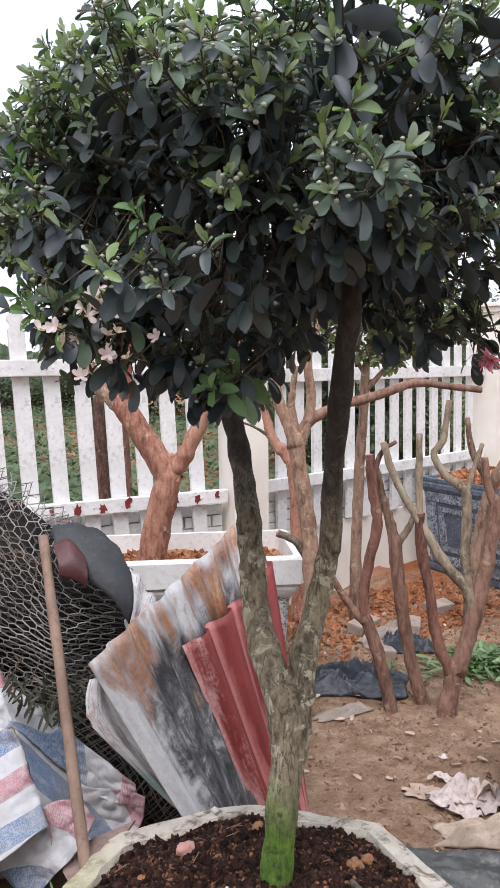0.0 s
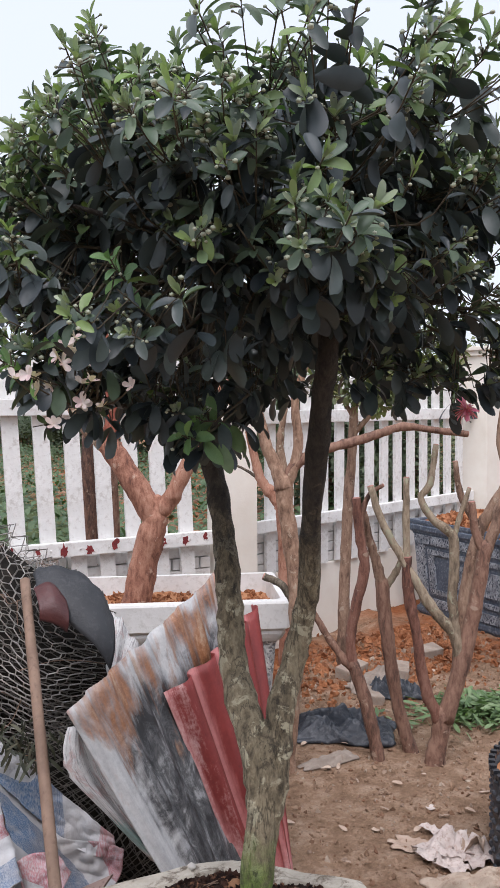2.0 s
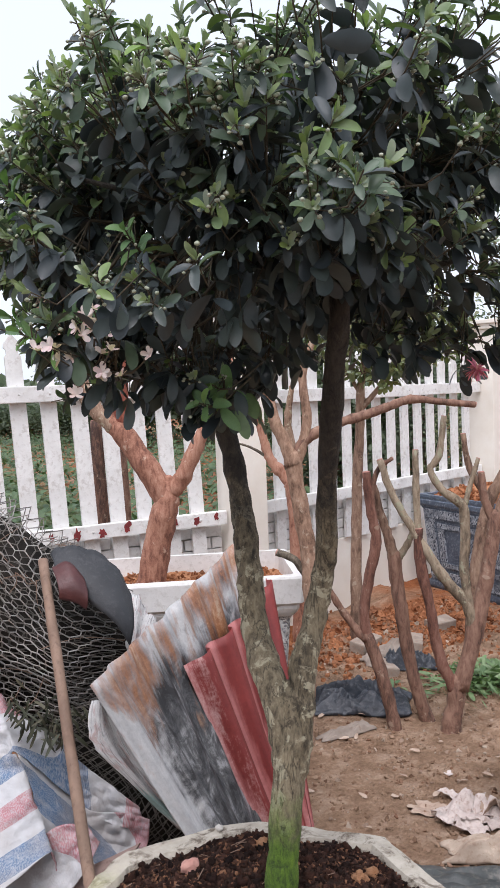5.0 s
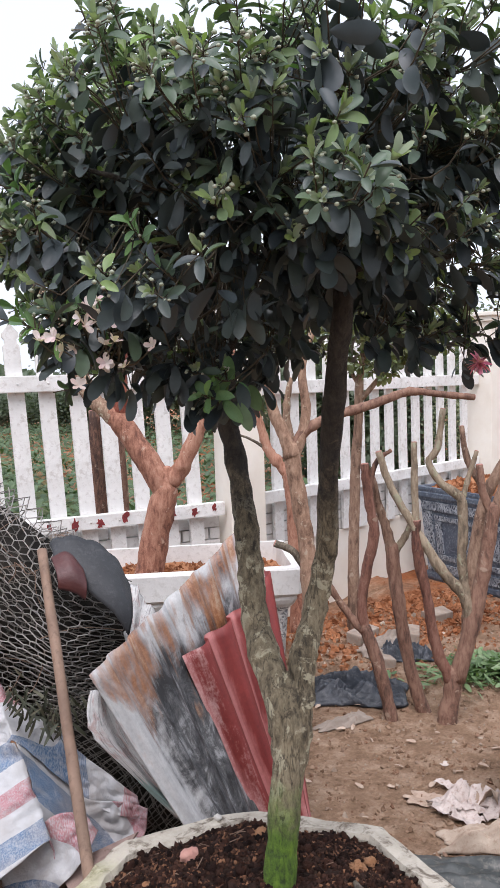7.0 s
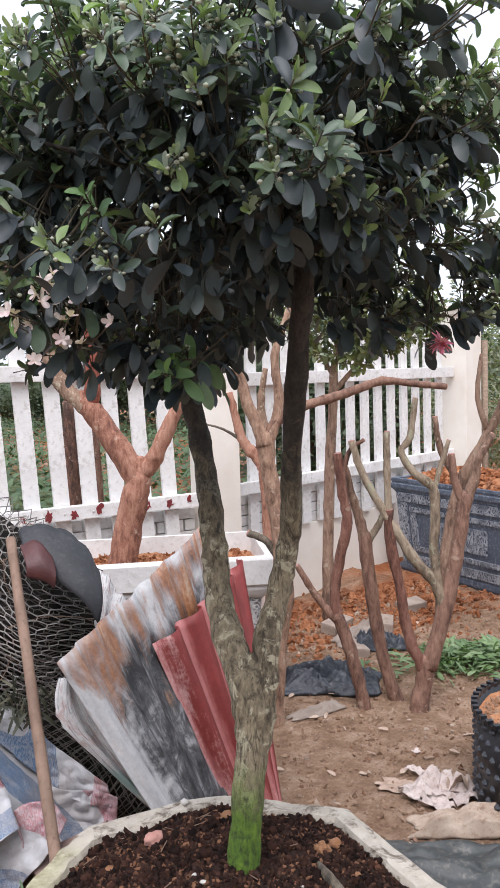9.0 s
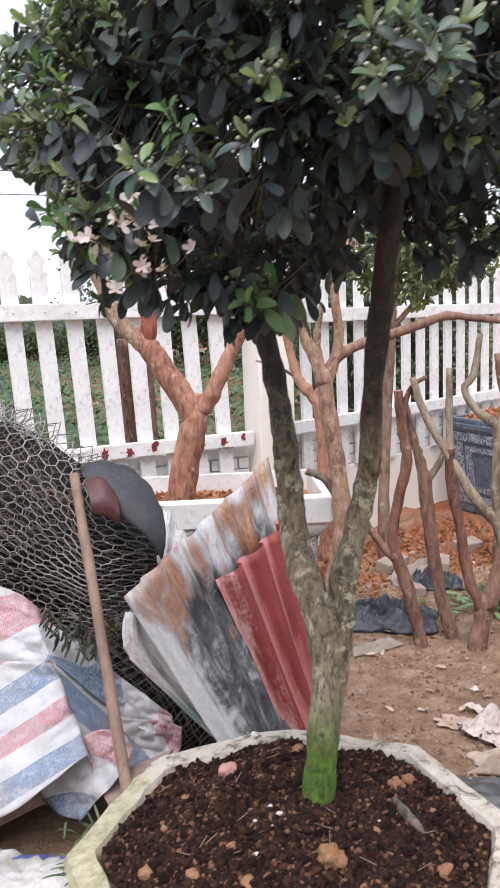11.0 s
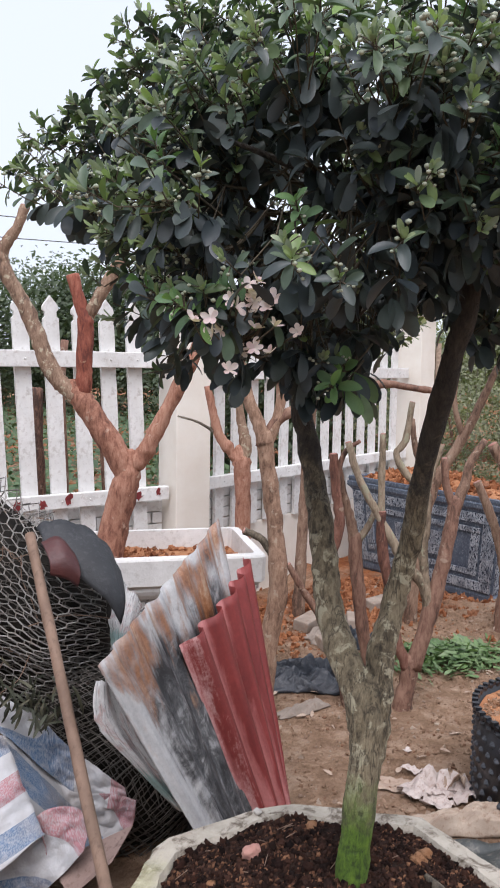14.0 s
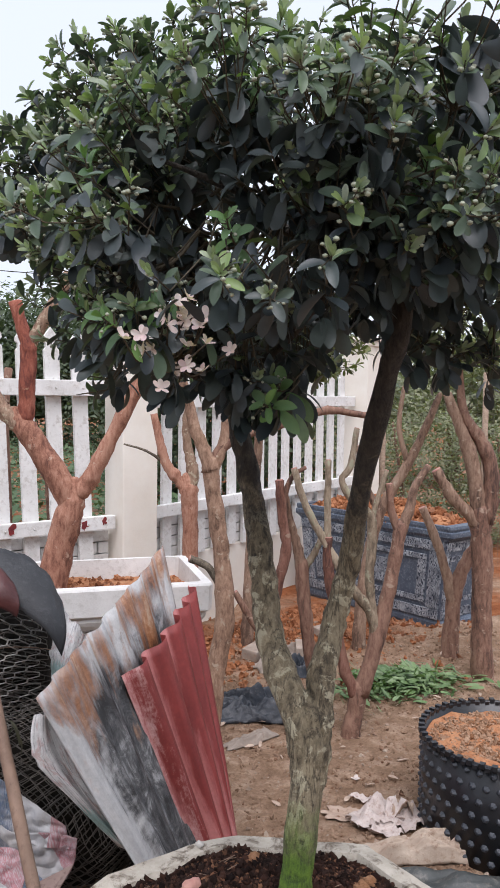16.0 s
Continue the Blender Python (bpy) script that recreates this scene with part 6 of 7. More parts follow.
sheet("roofing_sheet", [(0.967, 2.569, 0.806), (1.70, 3.215, 1.0), (1.37, 2.45, 0.02), (1.74, 2.86, 0.02)], 9, 0.007, "tin_rust", "rust-streaked grey corrugated roofing sheet leaning on scrap", 0.028, 2, True)
sheet("roofing_sheet", [(1.304, 2.745, 0.745), (1.84, 3.23, 0.84), (1.565, 2.66, 0.02), (1.745, 2.82, 0.02)], 5, 0.019, "tin_red", "faded red ribbed roofing sheet leaning on the grey one", 0.02, 3, True, bow=-0.03)
sheet("roofing_sheet", [(0.98, 2.614, 0.747), (1.05, 2.64, 0.735), (1.179, 2.556, 0.373), (1.271, 2.556, 0.285)], 2, 0.006, "tin_grey", "torn pale grey roofing sheet behind the rusted one", 0.05, 4, side=0.15, belly=1.2)
sheet("roofing_sheet", [(1.291, 3.235, 0.873), (1.362, 3.141, 0.752), (1.201, 3.043, 0.655), (1.244, 3.015, 0.673)], 2, 0.005, "tin_grey", "scrap of crumpled grey roofing sheet behind the others", 0.08, 5, side=0.2)


def net_roll(name, start, end, rx, ry, length, wires, cells, seed, label, blunt=0.2):
    """A crushed roll of wire netting: wrapped layers of zigzag wires over a dark core."""
    ob = thing(name, (start[0], start[1], 0), label, "wire netting", "bales of wire netting")
    axis_m = look(start, end)

    def spot(r, a, s):
        wob = 1 + 0.13 * noise.noise(Vector((math.cos(a) * 1.3, math.sin(a) * 1.3, s * 2.2 + seed)))
        taper = 1 - 0.6 * max(0.0, 1 - s / blunt) ** 2
        c, d = math.cos(a), math.sin(a)
        c, d = math.copysign(abs(c) ** 0.72, c), math.copysign(abs(d) ** 0.72, d)
        return axis_m @ Vector((r * rx * c * wob * taper, r * ry * d * wob * taper, -s))
    # near-black filling in place of the shade between the wrapped layers
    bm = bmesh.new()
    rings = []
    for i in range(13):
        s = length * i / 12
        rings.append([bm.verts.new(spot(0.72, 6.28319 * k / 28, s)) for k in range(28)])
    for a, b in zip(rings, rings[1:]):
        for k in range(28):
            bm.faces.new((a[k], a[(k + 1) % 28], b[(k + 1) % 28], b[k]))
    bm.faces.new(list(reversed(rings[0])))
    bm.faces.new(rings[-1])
    part("bale_core", bm, M["net_inner_shade"], ob, "near-black solid standing for the shade between the inner layers")
    for layer, r0 in enumerate((1.0, 0.93, 0.86)):
        bm = bmesh.new()
        for wi in range(wires):
            gap = (length - 0.02) / (wires - 1)
            s0 = 0.01 + gap * wi
            pts = []
            for k in range(cells + 1):
                a = 6.28319 * k / cells + layer * 0.2
                z = s0 + gap * 0.54 * (1 if (k + wi) % 2 else -1) + 0.012 * noise.noise(Vector((k * 0.3, wi * 0.4, layer)))
                rr = r0 + 0.07 * noise.noise(Vector((math.cos(a) * 4, math.sin(a) * 4, s0 * 9 + layer * 7)))
                p = spot(rr, a + 0.04 * noise.noise(Vector((wi * 0.3, k * 0.2, 2 + layer))), max(0.0, z))
                pts.append((*p, 0.0026))
            tube(bm, pts, 3, 1, caps=False)
        part("net_layer", bm, M["net_darker"], ob, kind="stuff")


def folded_bale():
    """A tall heap of folded wire netting, its bulging side towards the planter: woven layers over a dark core."""
    ob = thing("wire_net_bale", (0.9, 3.2, 0), "tall heap of folded rusty wire netting beside the roofing sheets", "wire netting", "bales of wire netting")
    outline = ((-1.45, 1.3), (-0.95, 1.22), (-0.83, 1.175), (-0.72, 1.1), (-0.6, 1.0), (-0.5, 0.94), (-0.4, 0.83))

    def spot(b, v, sink, seed):
        top = float(np.interp(b, [q[0] for q in outline], [q[1] for q in outline]))
        z = 0.3 + v * (top + 0.02 * noise.noise(Vector((b * 9, 3, seed))) - 0.3)
        round_v = max(0.0, 1 - abs(2 * v - 1) ** 3.2) ** 0.5
        round_b = max(0.0, 1 - smooth01(-0.66, -0.4, b) ** 2.2) ** 0.5
        d = 2.66 - 0.36 * round_v * (0.3 + 0.7 * round_b) + sink + 0.3 * max(0.0, 0.55 - v)
        q = Vector((b * 4, z * 4, seed * 0.7))
        d += 0.06 * noise.noise(q) + 0.016 * noise.noise(q * 2.6)
        p = FOOT + AHEAD * d + SIDE * (b + 0.012 * noise.noise(q * 1.6 + Vector((5, 0, 0))))
        return Vector((p.x, p.y, z + 0.012 * noise.noise(q * 2.0 + Vector((0, 7, 0)))))
    # solid near-black filling, put in for the shade inside the heap
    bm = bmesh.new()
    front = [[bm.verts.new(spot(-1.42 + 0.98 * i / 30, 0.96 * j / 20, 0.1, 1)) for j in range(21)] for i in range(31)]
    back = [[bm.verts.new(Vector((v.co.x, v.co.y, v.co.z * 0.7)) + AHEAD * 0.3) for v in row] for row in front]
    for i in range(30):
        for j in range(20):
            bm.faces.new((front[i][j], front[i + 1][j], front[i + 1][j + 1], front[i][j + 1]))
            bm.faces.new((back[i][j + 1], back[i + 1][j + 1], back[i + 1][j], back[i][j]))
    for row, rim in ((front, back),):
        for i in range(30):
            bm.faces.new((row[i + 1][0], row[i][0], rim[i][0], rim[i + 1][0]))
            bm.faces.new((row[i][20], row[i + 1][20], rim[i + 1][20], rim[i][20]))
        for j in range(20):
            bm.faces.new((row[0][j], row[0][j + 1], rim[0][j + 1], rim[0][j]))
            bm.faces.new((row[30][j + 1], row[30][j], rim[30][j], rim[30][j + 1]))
    part("bale_core", bm, M["net_inner_shade"], ob, "near-black solid standing for the shade between the inner layers")
    # woven netting: neighbouring zigzag wires hook into each other
    # deeper layers take a darker wire, the heap's inner shade put into colour
    for layer, (sink, gap, mat) in enumerate(((0.0, 0.0245, "net"), (0.04, 0.025, "net_darker"), (0.075, 0.027, "net_darker"))):
        bm = bmesh.new()
        for k in range(int(1.02 / gap)):
            b0 = -1.43 + gap * k + 0.008 * layer
            steps = 66
            pts = []
            for j in range(steps + 1):
                side = gap * 0.5 * (1 if (j // 2 + k) % 2 else -1)
                b = b0 + side + 0.006 * noise.noise(Vector((k * 0.3, j * 0.07, layer * 3)))
                p = spot(b, min(1.0, j / steps + 0.004 * noise.noise(Vector((k * 0.5, j * 0.2, layer)))), sink + 0.004 * (1 if (j % 2) else -1), 2 + layer * 4)
                pts.append((*p, 0.0024 if layer == 0 else 0.002))
            tube(bm, pts, 3, 1, caps=False)
        part("net_layer", bm, M[mat], ob, kind="stuff")
    rng = random.Random(6)
    bm = bmesh.new()
    for k in range(34):
        b = rng.uniform(-1.3, -0.5)
        v = rng.random() ** 0.6
        p = spot(b, v, -0.02, 2)
        way = Vector((rng.uniform(-1, 1), rng.uniform(-0.5, 0.2), rng.uniform(-0.9, 0.9))).normalized() * rng.uniform(0.03, 0.09)
        pts = [(*p, 0.0019)]
        for q in range(3):
            p = p + way + Vector((rng.uniform(-0.03, 0.03), rng.uniform(-0.02, 0.01), rng.uniform(-0.03, 0.03)))
            pts.append((*p, 0.0014))
        tube(bm, pts, 4, 3, caps=False)
    part("loose_wire", bm, M["rod"], ob, "loose rusty wires and dry stems", kind="stuff")
    bm = bmesh.new()
    for k in range(60):
        b = rng.uniform(-1.2, -0.66)
        p = spot(b, 0.97, 0.05 * rng.random(), 2)
        pts = [(*p, 0.0017)]
        for q in range(4):
            p = p + Vector((rng.uniform(-0.035, 0.035), rng.uniform(-0.02, 0.02), rng.uniform(-0.012, 0.03)))
            pts.append((*p, 0.0015))
        tube(bm, pts, 4, 3, caps=False)
    part("wire_curl", bm, M["net"], ob, "curled cut wire ends along the top", kind="stuff")


folded_bale()
net_roll("wire_net_roll", (1.53, 3.03, 0.17), (0.72, 3.25, 0.33), 0.17, 0.36, 0.56, 22, 104, 8, "low crushed roll of dark wire netting under the sheets", 0.2)


def bent_plate(name, pts_top, pts_low, mat, label, category, thick=0.006, scallop=0.0):
    """A curved thin plate between two edge lines."""
    bm = bmesh.new()
    n = 24
    top, low = spline([(*q, 0) for q in pts_top], 8), spline([(*q, 0) for q in pts_low], 8)

    def along(line, t):
        k = t * (len(line) - 1)
        i = min(int(k), len(line) - 2)
        return Vector((line[i] * (1 - (k - i)) + line[i + 1] * (k - i))[:3])
    grid = []
    for j in range(11):
        v = j / 10
        row = []
        for i in range(n + 1):
            u = i / n
            p = along(top, u).lerp(along(low, u), v)
            p.z += scallop * abs(math.sin(u * 14)) * (1 - v) ** 4
            p += Vector((0, -0.03 * math.sin(math.pi * v), 0))
            row.append(bm.verts.new(p))
        grid.append(row)
    for j in range(10):
        for i in range(n):
            bm.faces.new((grid[j][i], grid[j][i + 1], grid[j + 1][i + 1], grid[j + 1][i]))
    ob = single(name, bm, M[mat], label, category)
    so = ob.modifiers.new("thickness", "SOLIDIFY")
    so.thickness = thick
    return ob


bent_plate("rubber_sheet", [(1.002, 3.136, 1.046), (1.039, 3.112, 1.063), (1.119, 3.084, 1.047), (1.183, 3.043, 0.989), (1.213, 2.999, 0.903)], [(0.99, 3.072, 1.009), (1.042, 3.015, 0.958), (1.088, 2.961, 0.905), (1.139, 2.928, 0.852), (1.182, 2.924, 0.774)], "black_sheet", "dark grey scalloped rubber sheet curled over the netting", "rubber sheet", 0.006, 0.01)
bent_plate("tin_scrap", [(0.985, 3.05, 1.02), (1.03, 3.032, 1.036), (1.068, 3.002, 0.985)], [(0.985, 2.98, 0.94), (1.03, 2.964, 0.925), (1.062, 2.955, 0.9)], "maroon", "small dark maroon tin scrap on the rubber sheet", "tin scrap", 0.004)

bm = bmesh.new()
tube(bm, [(0.874, 2.225, 0.26, 0.0155), (0.885, 2.33, 0.355, 0.0155), (0.909, 2.553, 0.55, 0.0155), (0.938, 2.825, 0.79, 0.0155), (0.968, 3.105, 1.037, 0.0155)], 10, 5, 0.12, 3)
rod = single("wooden_pole", bm, M["rod"], "smooth brown wooden pole leaning on the netting", "pole")

def tarp():
    """Stiff woven striped sheeting thrown over scrap in four folded leaves."""
    ob = thing("striped_tarp", (0.6, 2.35, 0.55), "crumpled dusty blue, white and red striped woven tarpaulin over scrap", "tarpaulin")
    # control nets: sideways, ahead, height, stripe
    leaves = (
        ("front_flap", 1, ([(-1.144, 2.188, 0.466, -0.92), (-0.820, 2.163, 0.510, -0.31), (-0.651, 2.150, 0.516, 0.07)],
                          [(-1.032, 1.938, 0.383, -0.22), (-0.714, 2.000, 0.357, 0.6), (-0.560, 2.075, 0.371, 0.84)],
                          [(-0.980, 1.775, 0.130, 1.03), (-0.701, 1.837, 0.213, 1.36), (-0.501, 2.000, 0.314, 1.27)])),
        ("lower_flap", 2, ([(-0.689, 2.060, 0.157, -0.08), (-0.531, 2.060, 0.335, -0.36), (-0.436, 2.060, 0.356, -0.46), (-0.387, 2.060, 0.310, -0.49)],
                          [(-0.625, 2.020, 0.124, 0.12), (-0.507, 2.020, 0.237, -0.12), (-0.437, 2.020, 0.275, -0.26), (-0.394, 2.020, 0.286, -0.38)],
                          [(-0.535, 1.980, 0.123, 0.24), (-0.488, 1.980, 0.176, 0.06), (-0.435, 1.980, 0.231, -0.14), (-0.393, 1.980, 0.281, -0.3)])),
        ("side_fold", 3, ([(-0.657, 2.163, 0.508, -0.03), (-0.576, 2.270, 0.372, -0.12), (-0.486, 2.270, 0.288, -0.14), (-0.376, 2.270, 0.281, -0.31), (-0.293, 2.270, 0.263, -0.47)],
                          [(-0.578, 2.100, 0.375, 0.26), (-0.519, 2.184, 0.301, 0.11), (-0.459, 2.245, 0.209, 0.06), (-0.387, 2.270, 0.178, -0.11), (-0.300, 2.270, 0.196, -0.4)],
                          [(-0.512, 2.013, 0.298, 0.51), (-0.490, 2.057, 0.188, 0.65), (-0.439, 2.141, 0.171, 0.34), (-0.385, 2.201, 0.165, 0.07), (-0.319, 2.234, 0.164, -0.18)])),
        ("back_fold", 4, ([(-1.138, 2.300, 0.767, -0.83), (-0.819, 2.300, 0.678, -0.5), (-0.723, 2.300, 0.582, -0.3), (-0.591, 2.300, 0.500, -0.05), (-0.482, 2.300, 0.396, 0.3), (-0.330, 2.300, 0.285, 0.57)],
                          [(-1.153, 2.200, 0.434, -0.43), (-0.727, 2.175, 0.485, -0.02), (-0.656, 2.169, 0.505, 0.06), (-0.511, 2.270, 0.304, 0.2), (-0.428, 2.270, 0.247, 0.42), (-0.315, 2.270, 0.230, 0.59)])))
    for name, seed, net in leaves:
        rows = [np.array(spline(r, 14)) for r in net]
        cols = [spline([tuple(r[i]) for r in rows], 36 // (len(rows) - 1)) for i in range(len(rows[0]))]
        bm = bmesh.new()
        uvl = bm.loops.layers.uv.new("UVMap")
        grid, uvs = [], {}
        nv = len(cols[0])
        for i, col in enumerate(cols):
            line = []
            for j, (b, d, z, stripe) in enumerate(col):
                at = Vector((b * 9, z * 9 + d * 5, seed * 3.0))
                crease = abs(noise.noise(at)) * 0.03 + abs(noise.noise(at * 2.3)) * 0.016 + 0.004 * noise.noise(at * 6)
                if name in ("side_fold", "back_fold"):
                    crease *= 1.2 + 1.6 * smooth01(-0.45, -0.3, b)
                rag = 0.012 * noise.noise(Vector((b * 16, seed, 0))) if j == nv - 1 else 0.0
                p = FOOT + AHEAD * (d - crease + 0.012) + SIDE * b
                q = bm.verts.new((p.x, p.y, z + crease * 0.4 - 0.006 + rag))
                uvs[q] = (stripe, (b * 0.8 + d * 0.6) if seed != 3 else b - z)
                line.append(q)
            grid.append(line)
        for a, c in zip(grid, grid[1:]):
            for j in range(nv - 1):
                f = bm.faces.new((a[j], c[j], c[j + 1], a[j + 1]))
                for lo in f.loops:
                    lo[uvl].uv = uvs[lo.vert]
        flap = part(name, bm, M["tarp"], ob)
        so = flap.modifiers.new("thickness", "SOLIDIFY")
        so.thickness = 0.0025


tarp()


def scrap_heap():
    """Old boards and a board leaning by the planter, under and beside the tarp."""
    rng = random.Random(14)
    for k in range(9):
        b, d, z = rng.uniform(-1.12, -0.7), rng.uniform(1.9, 2.3), 0.03 + 0.018 * k
        p = FOOT + AHEAD * d + SIDE * b
        bm = bmesh.new()
        ln = rng.uniform(0.2, 0.36)
        box(bm, (-ln, -0.045, -0.018), (ln, 0.045, 0.018), 0.004, Matrix.Translation((p.x, p.y, z)) @ Matrix.Rotation(rng.uniform(-0.9, 0.6), 4, "Z") @ Matrix.Rotation(rng.uniform(-0.08, 0.08), 4, "Y"))
        single("board", bm, M["wood_old"], "short weathered board in the scrap heap", "board", "scrap boards", smooth=False)
    bm = bmesh.new()
    corners = [(-0.498, 2.03, 0.214), (-0.398, 2.06, 0.246), (-0.278, 2.08, 0.296), (-0.320, 1.98, 0.252), (-0.422, 1.95, 0.174)]
    pts = [FOOT + AHEAD * d + SIDE * b + Vector((0, 0, z)) for b, d, z in corners]
    a = [bm.verts.new(p) for p in pts]
    c = [bm.verts.new(p + AHEAD * 0.012 - Vector((0, 0, 0.008))) for p in pts]
    bm.faces.new(a)
    bm.faces.new(list(reversed(c)))
    for i in range(5):
        bm.faces.new((a[(i + 1) % 5], a[i], c[i], c[(i + 1) % 5]))
    bmesh.ops.recalc_face_normals(bm, faces=bm.faces)
    single("fibre_board", bm, M["fibre"], "brown fibreboard offcut wedged beside the planter", "board", smooth=False)


scrap_heap()


def sack():
    """A pale woven sack with a blue band, half under the boards."""
    bm = bmesh.new()
    bmesh.ops.create_icosphere(bm, subdivisions=5, radius=1)
    for v in bm.verts:
        k = 1 + 0.25 * noise.noise(v.co * 2.1) + 0.22 * abs(noise.noise(v.co * 5.5)) + 0.06 * noise.noise(v.co * 13)
        p = FOOT + AHEAD * (1.5 + 0.16 * v.co.y * k) + SIDE * (-0.5 + 0.26 * v.co.x * k)
        v.co = Vector((p.x, p.y, 0.2 + 0.115 * v.co.z * k))
    single("woven_sack", bm, M["sack_blue"], "crumpled dusty white woven sack by the planter", "sack")


sack()


def weed_tuft(at, n, seed, label):
    rng = random.Random(seed)
    h = Heap()
    vs, fs = leaf_shape(1.0, 0.13, droop=0.5, fold=0.3, wide_at=0.3)
    for k in range(n):
        p = Vector(at) + Vector((rng.gauss(0, 0.018), rng.gauss(0, 0.022), rng.uniform(-0.02, 0.01)))
        h.add(vs, fs, aimed(p, (rng.uniform(-0.7, 0.7), rng.uniform(-0.7, 0.7), rng.uniform(0.3, 1.2)), (0, 0, 1), rng.uniform(-0.6, 0.6), rng.uniform(0.022, 0.055)))
    tagged(new("weed_tuft", h.mesh("weed_tuft", M["leaf_crop"])), label, "weed")


weed_tuft((0.715, 2.085, 0.43), 45, 5, "tuft of green weeds growing beside the planter")
weed_tuft((0.75, 2.13, 0.45), 30, 6, "tuft of thin grass growing beside the planter")
weed_tuft((2.46, 2.25, 0.3), 14, 7, "small weed growing over the black pot's rim")


for at, n, seed in (((0.86, 2.99, 0.63), 24, 81), ((0.91, 2.96, 0.585), 26, 82), ((0.95, 2.94, 0.565), 22, 83), ((0.985, 2.92, 0.605), 16, 84)):
    rng = random.Random(seed)
    h = Heap()
    vs, fs = leaf_shape(1.0, 0.2, droop=0.6, fold=0.3, wide_at=0.4)
    for k in range(n):
        p = Vector(at) + Vector((rng.gauss(0, 0.03), rng.gauss(0, 0.02), rng.gauss(0, 0.025)))
        h.add(vs, fs, aimed(p, (rng.uniform(-0.8, 0.8), rng.uniform(-0.9, 0.3), rng.uniform(-1.1, 0.2)), (0, -0.5, 1), rng.uniform(-0.8, 0.8), rng.uniform(0.03, 0.07)))
    tagged(new("dry_weed", h.mesh("dry_weed", M["leaf_dry"])), "withered dark weed caught in the wire netting", "weed", "weeds in the netting", kind="stuff")


# ---- litter on the soil ----
def crumpled(name, at, size, mat, label, category, seed, height=0.06, turn=0.0, n=36, crisp=0.4, folds=False):
    """A crumpled sheet or bag lying on the ground."""
    bm = bmesh.new()
    m = Matrix.Translation((at[0], at[1], 0)) @ Matrix.Rotation(turn, 4, "Z")
    for v in bmesh.ops.create_grid(bm, x_segments=n, y_segments=n, size=1)["verts"]:
        u, w2 = v.co.x, v.co.y
        e = 1 + 0.25 * noise.noise(Vector((u * 1.5, w2 * 1.5, seed)))
        x, y = u * size[0] * e, w2 * size[1] * e
        k = max(0.0, 1 - max(abs(u), abs(w2)) ** 3)
        h = height * k * (0.5 + abs(noise.noise(Vector((u * 2.2, w2 * 2.2, seed * 3.3)))) * 1.5 + crisp * (1.2 * abs(noise.noise(Vector((u * 4, w2 * 7, seed)))) + 0.6 * abs(noise.noise(Vector((u * 11, w2 * 14, seed))))))
        if folds:
            g = noise.noise(Vector((u * 1.7, w2 * 1.7, seed + 4)))
            k = max(0.0, 1 - u * u) ** 0.5 * max(0.0, 1 - w2 * w2) ** 0.5
            h = k * height * (0.55 + 0.3 * math.sin(w2 * 6 + 4 * g + 1.5 * u) + 0.5 * noise.noise(Vector((u * 4, w2 * 2.5, seed))) + 0.16 * math.sin(u * 7 + w2 * 12 + 9 * g) + 0.6 * (0.28 - abs(noise.noise(Vector((u * 5 + g, w2 * 5, seed + 1))))) + 0.2 * (0.25 - abs(noise.noise(Vector((u * 8 + 2 * g, w2 * 12, seed + 2))))))
        p = m @ Vector((x, y, 0))
        v.co = Vector((p.x, p.y, ground_z(p.x, p.y) + 0.006 + h))
    ob = single(name, bm, M[mat], label, category)
    so = ob.modifiers.new("thickness", "SOLIDIFY")
    so.thickness = 0.004
    return ob


crumpled("plastic_bag", (2.59, 3.8), (0.25, 0.14), "bag", "crumpled dark blue-grey plastic sack on the soil", "plastic bag", 3, 0.105, -0.55, 100, 0.6, True)
crumpled("plastic_bag", (3.1, 4.1), (0.16, 0.09), "bag", "flattened dark plastic sack by the tree stems", "plastic bag", 5, 0.09, -0.4, 60, 0.6, True)


def scrap_of_paper(at, size, mat, label, seed, turn, curl=0.02, lift=0.006):
    """A thin torn sheet with a ragged outline, creased and curling off the ground."""
    bm = bmesh.new()
    m = Matrix.Translation((at[0], at[1], 0)) @ Matrix.Rotation(turn, 4, "Z")
    rings = []
    n = 40
    for i in range(13):
        ring = []
        for k in range(n):
            a = 6.28319 * k / n
            edge = 0.75 + 0.45 * noise.noise(Vector((math.cos(a) * 1.6, math.sin(a) * 1.6, seed))) + 0.22 * noise.noise(Vector((math.cos(a) * 5, math.sin(a) * 5, seed)))
            sq = 1 / max(abs(math.cos(a)), abs(math.sin(a))) ** 0.6
            r = i / 12 * edge * sq
            x, y = r * math.cos(a) * size[0], r * math.sin(a) * size[1]
            p = m @ Vector((x, y, 0))
            h = lift + curl * (abs(noise.noise(Vector((x * 14, y * 14, seed)))) * 1.4 + 0.5 * abs(noise.noise(Vector((x * 40, y * 40, seed))))) * (0.35 + 0.65 * i / 12)
            ring.append(bm.verts.new((p.x, p.y, ground_z(p.x, p.y) + h)))
        rings.append(ring)
    for a, c in zip(rings[1:], rings[2:]):
        for k in range(n):
            bm.faces.new((a[k], a[(k + 1) % n], c[(k + 1) % n], c[k]))
    mid = bm.verts.new(rings[1][0].co.lerp(rings[1][n // 2].co, 0.5))
    for k in range(n):
        bm.faces.new((mid, rings[1][k], rings[1][(k + 1) % n]))
    for v in rings[0]:
        bm.verts.remove(v)
    ob = single("paper_litter", bm, M[mat], label, "paper", "paper litter")
    so = ob.modifiers.new("thickness", "SOLIDIFY")
    so.thickness = 0.0012


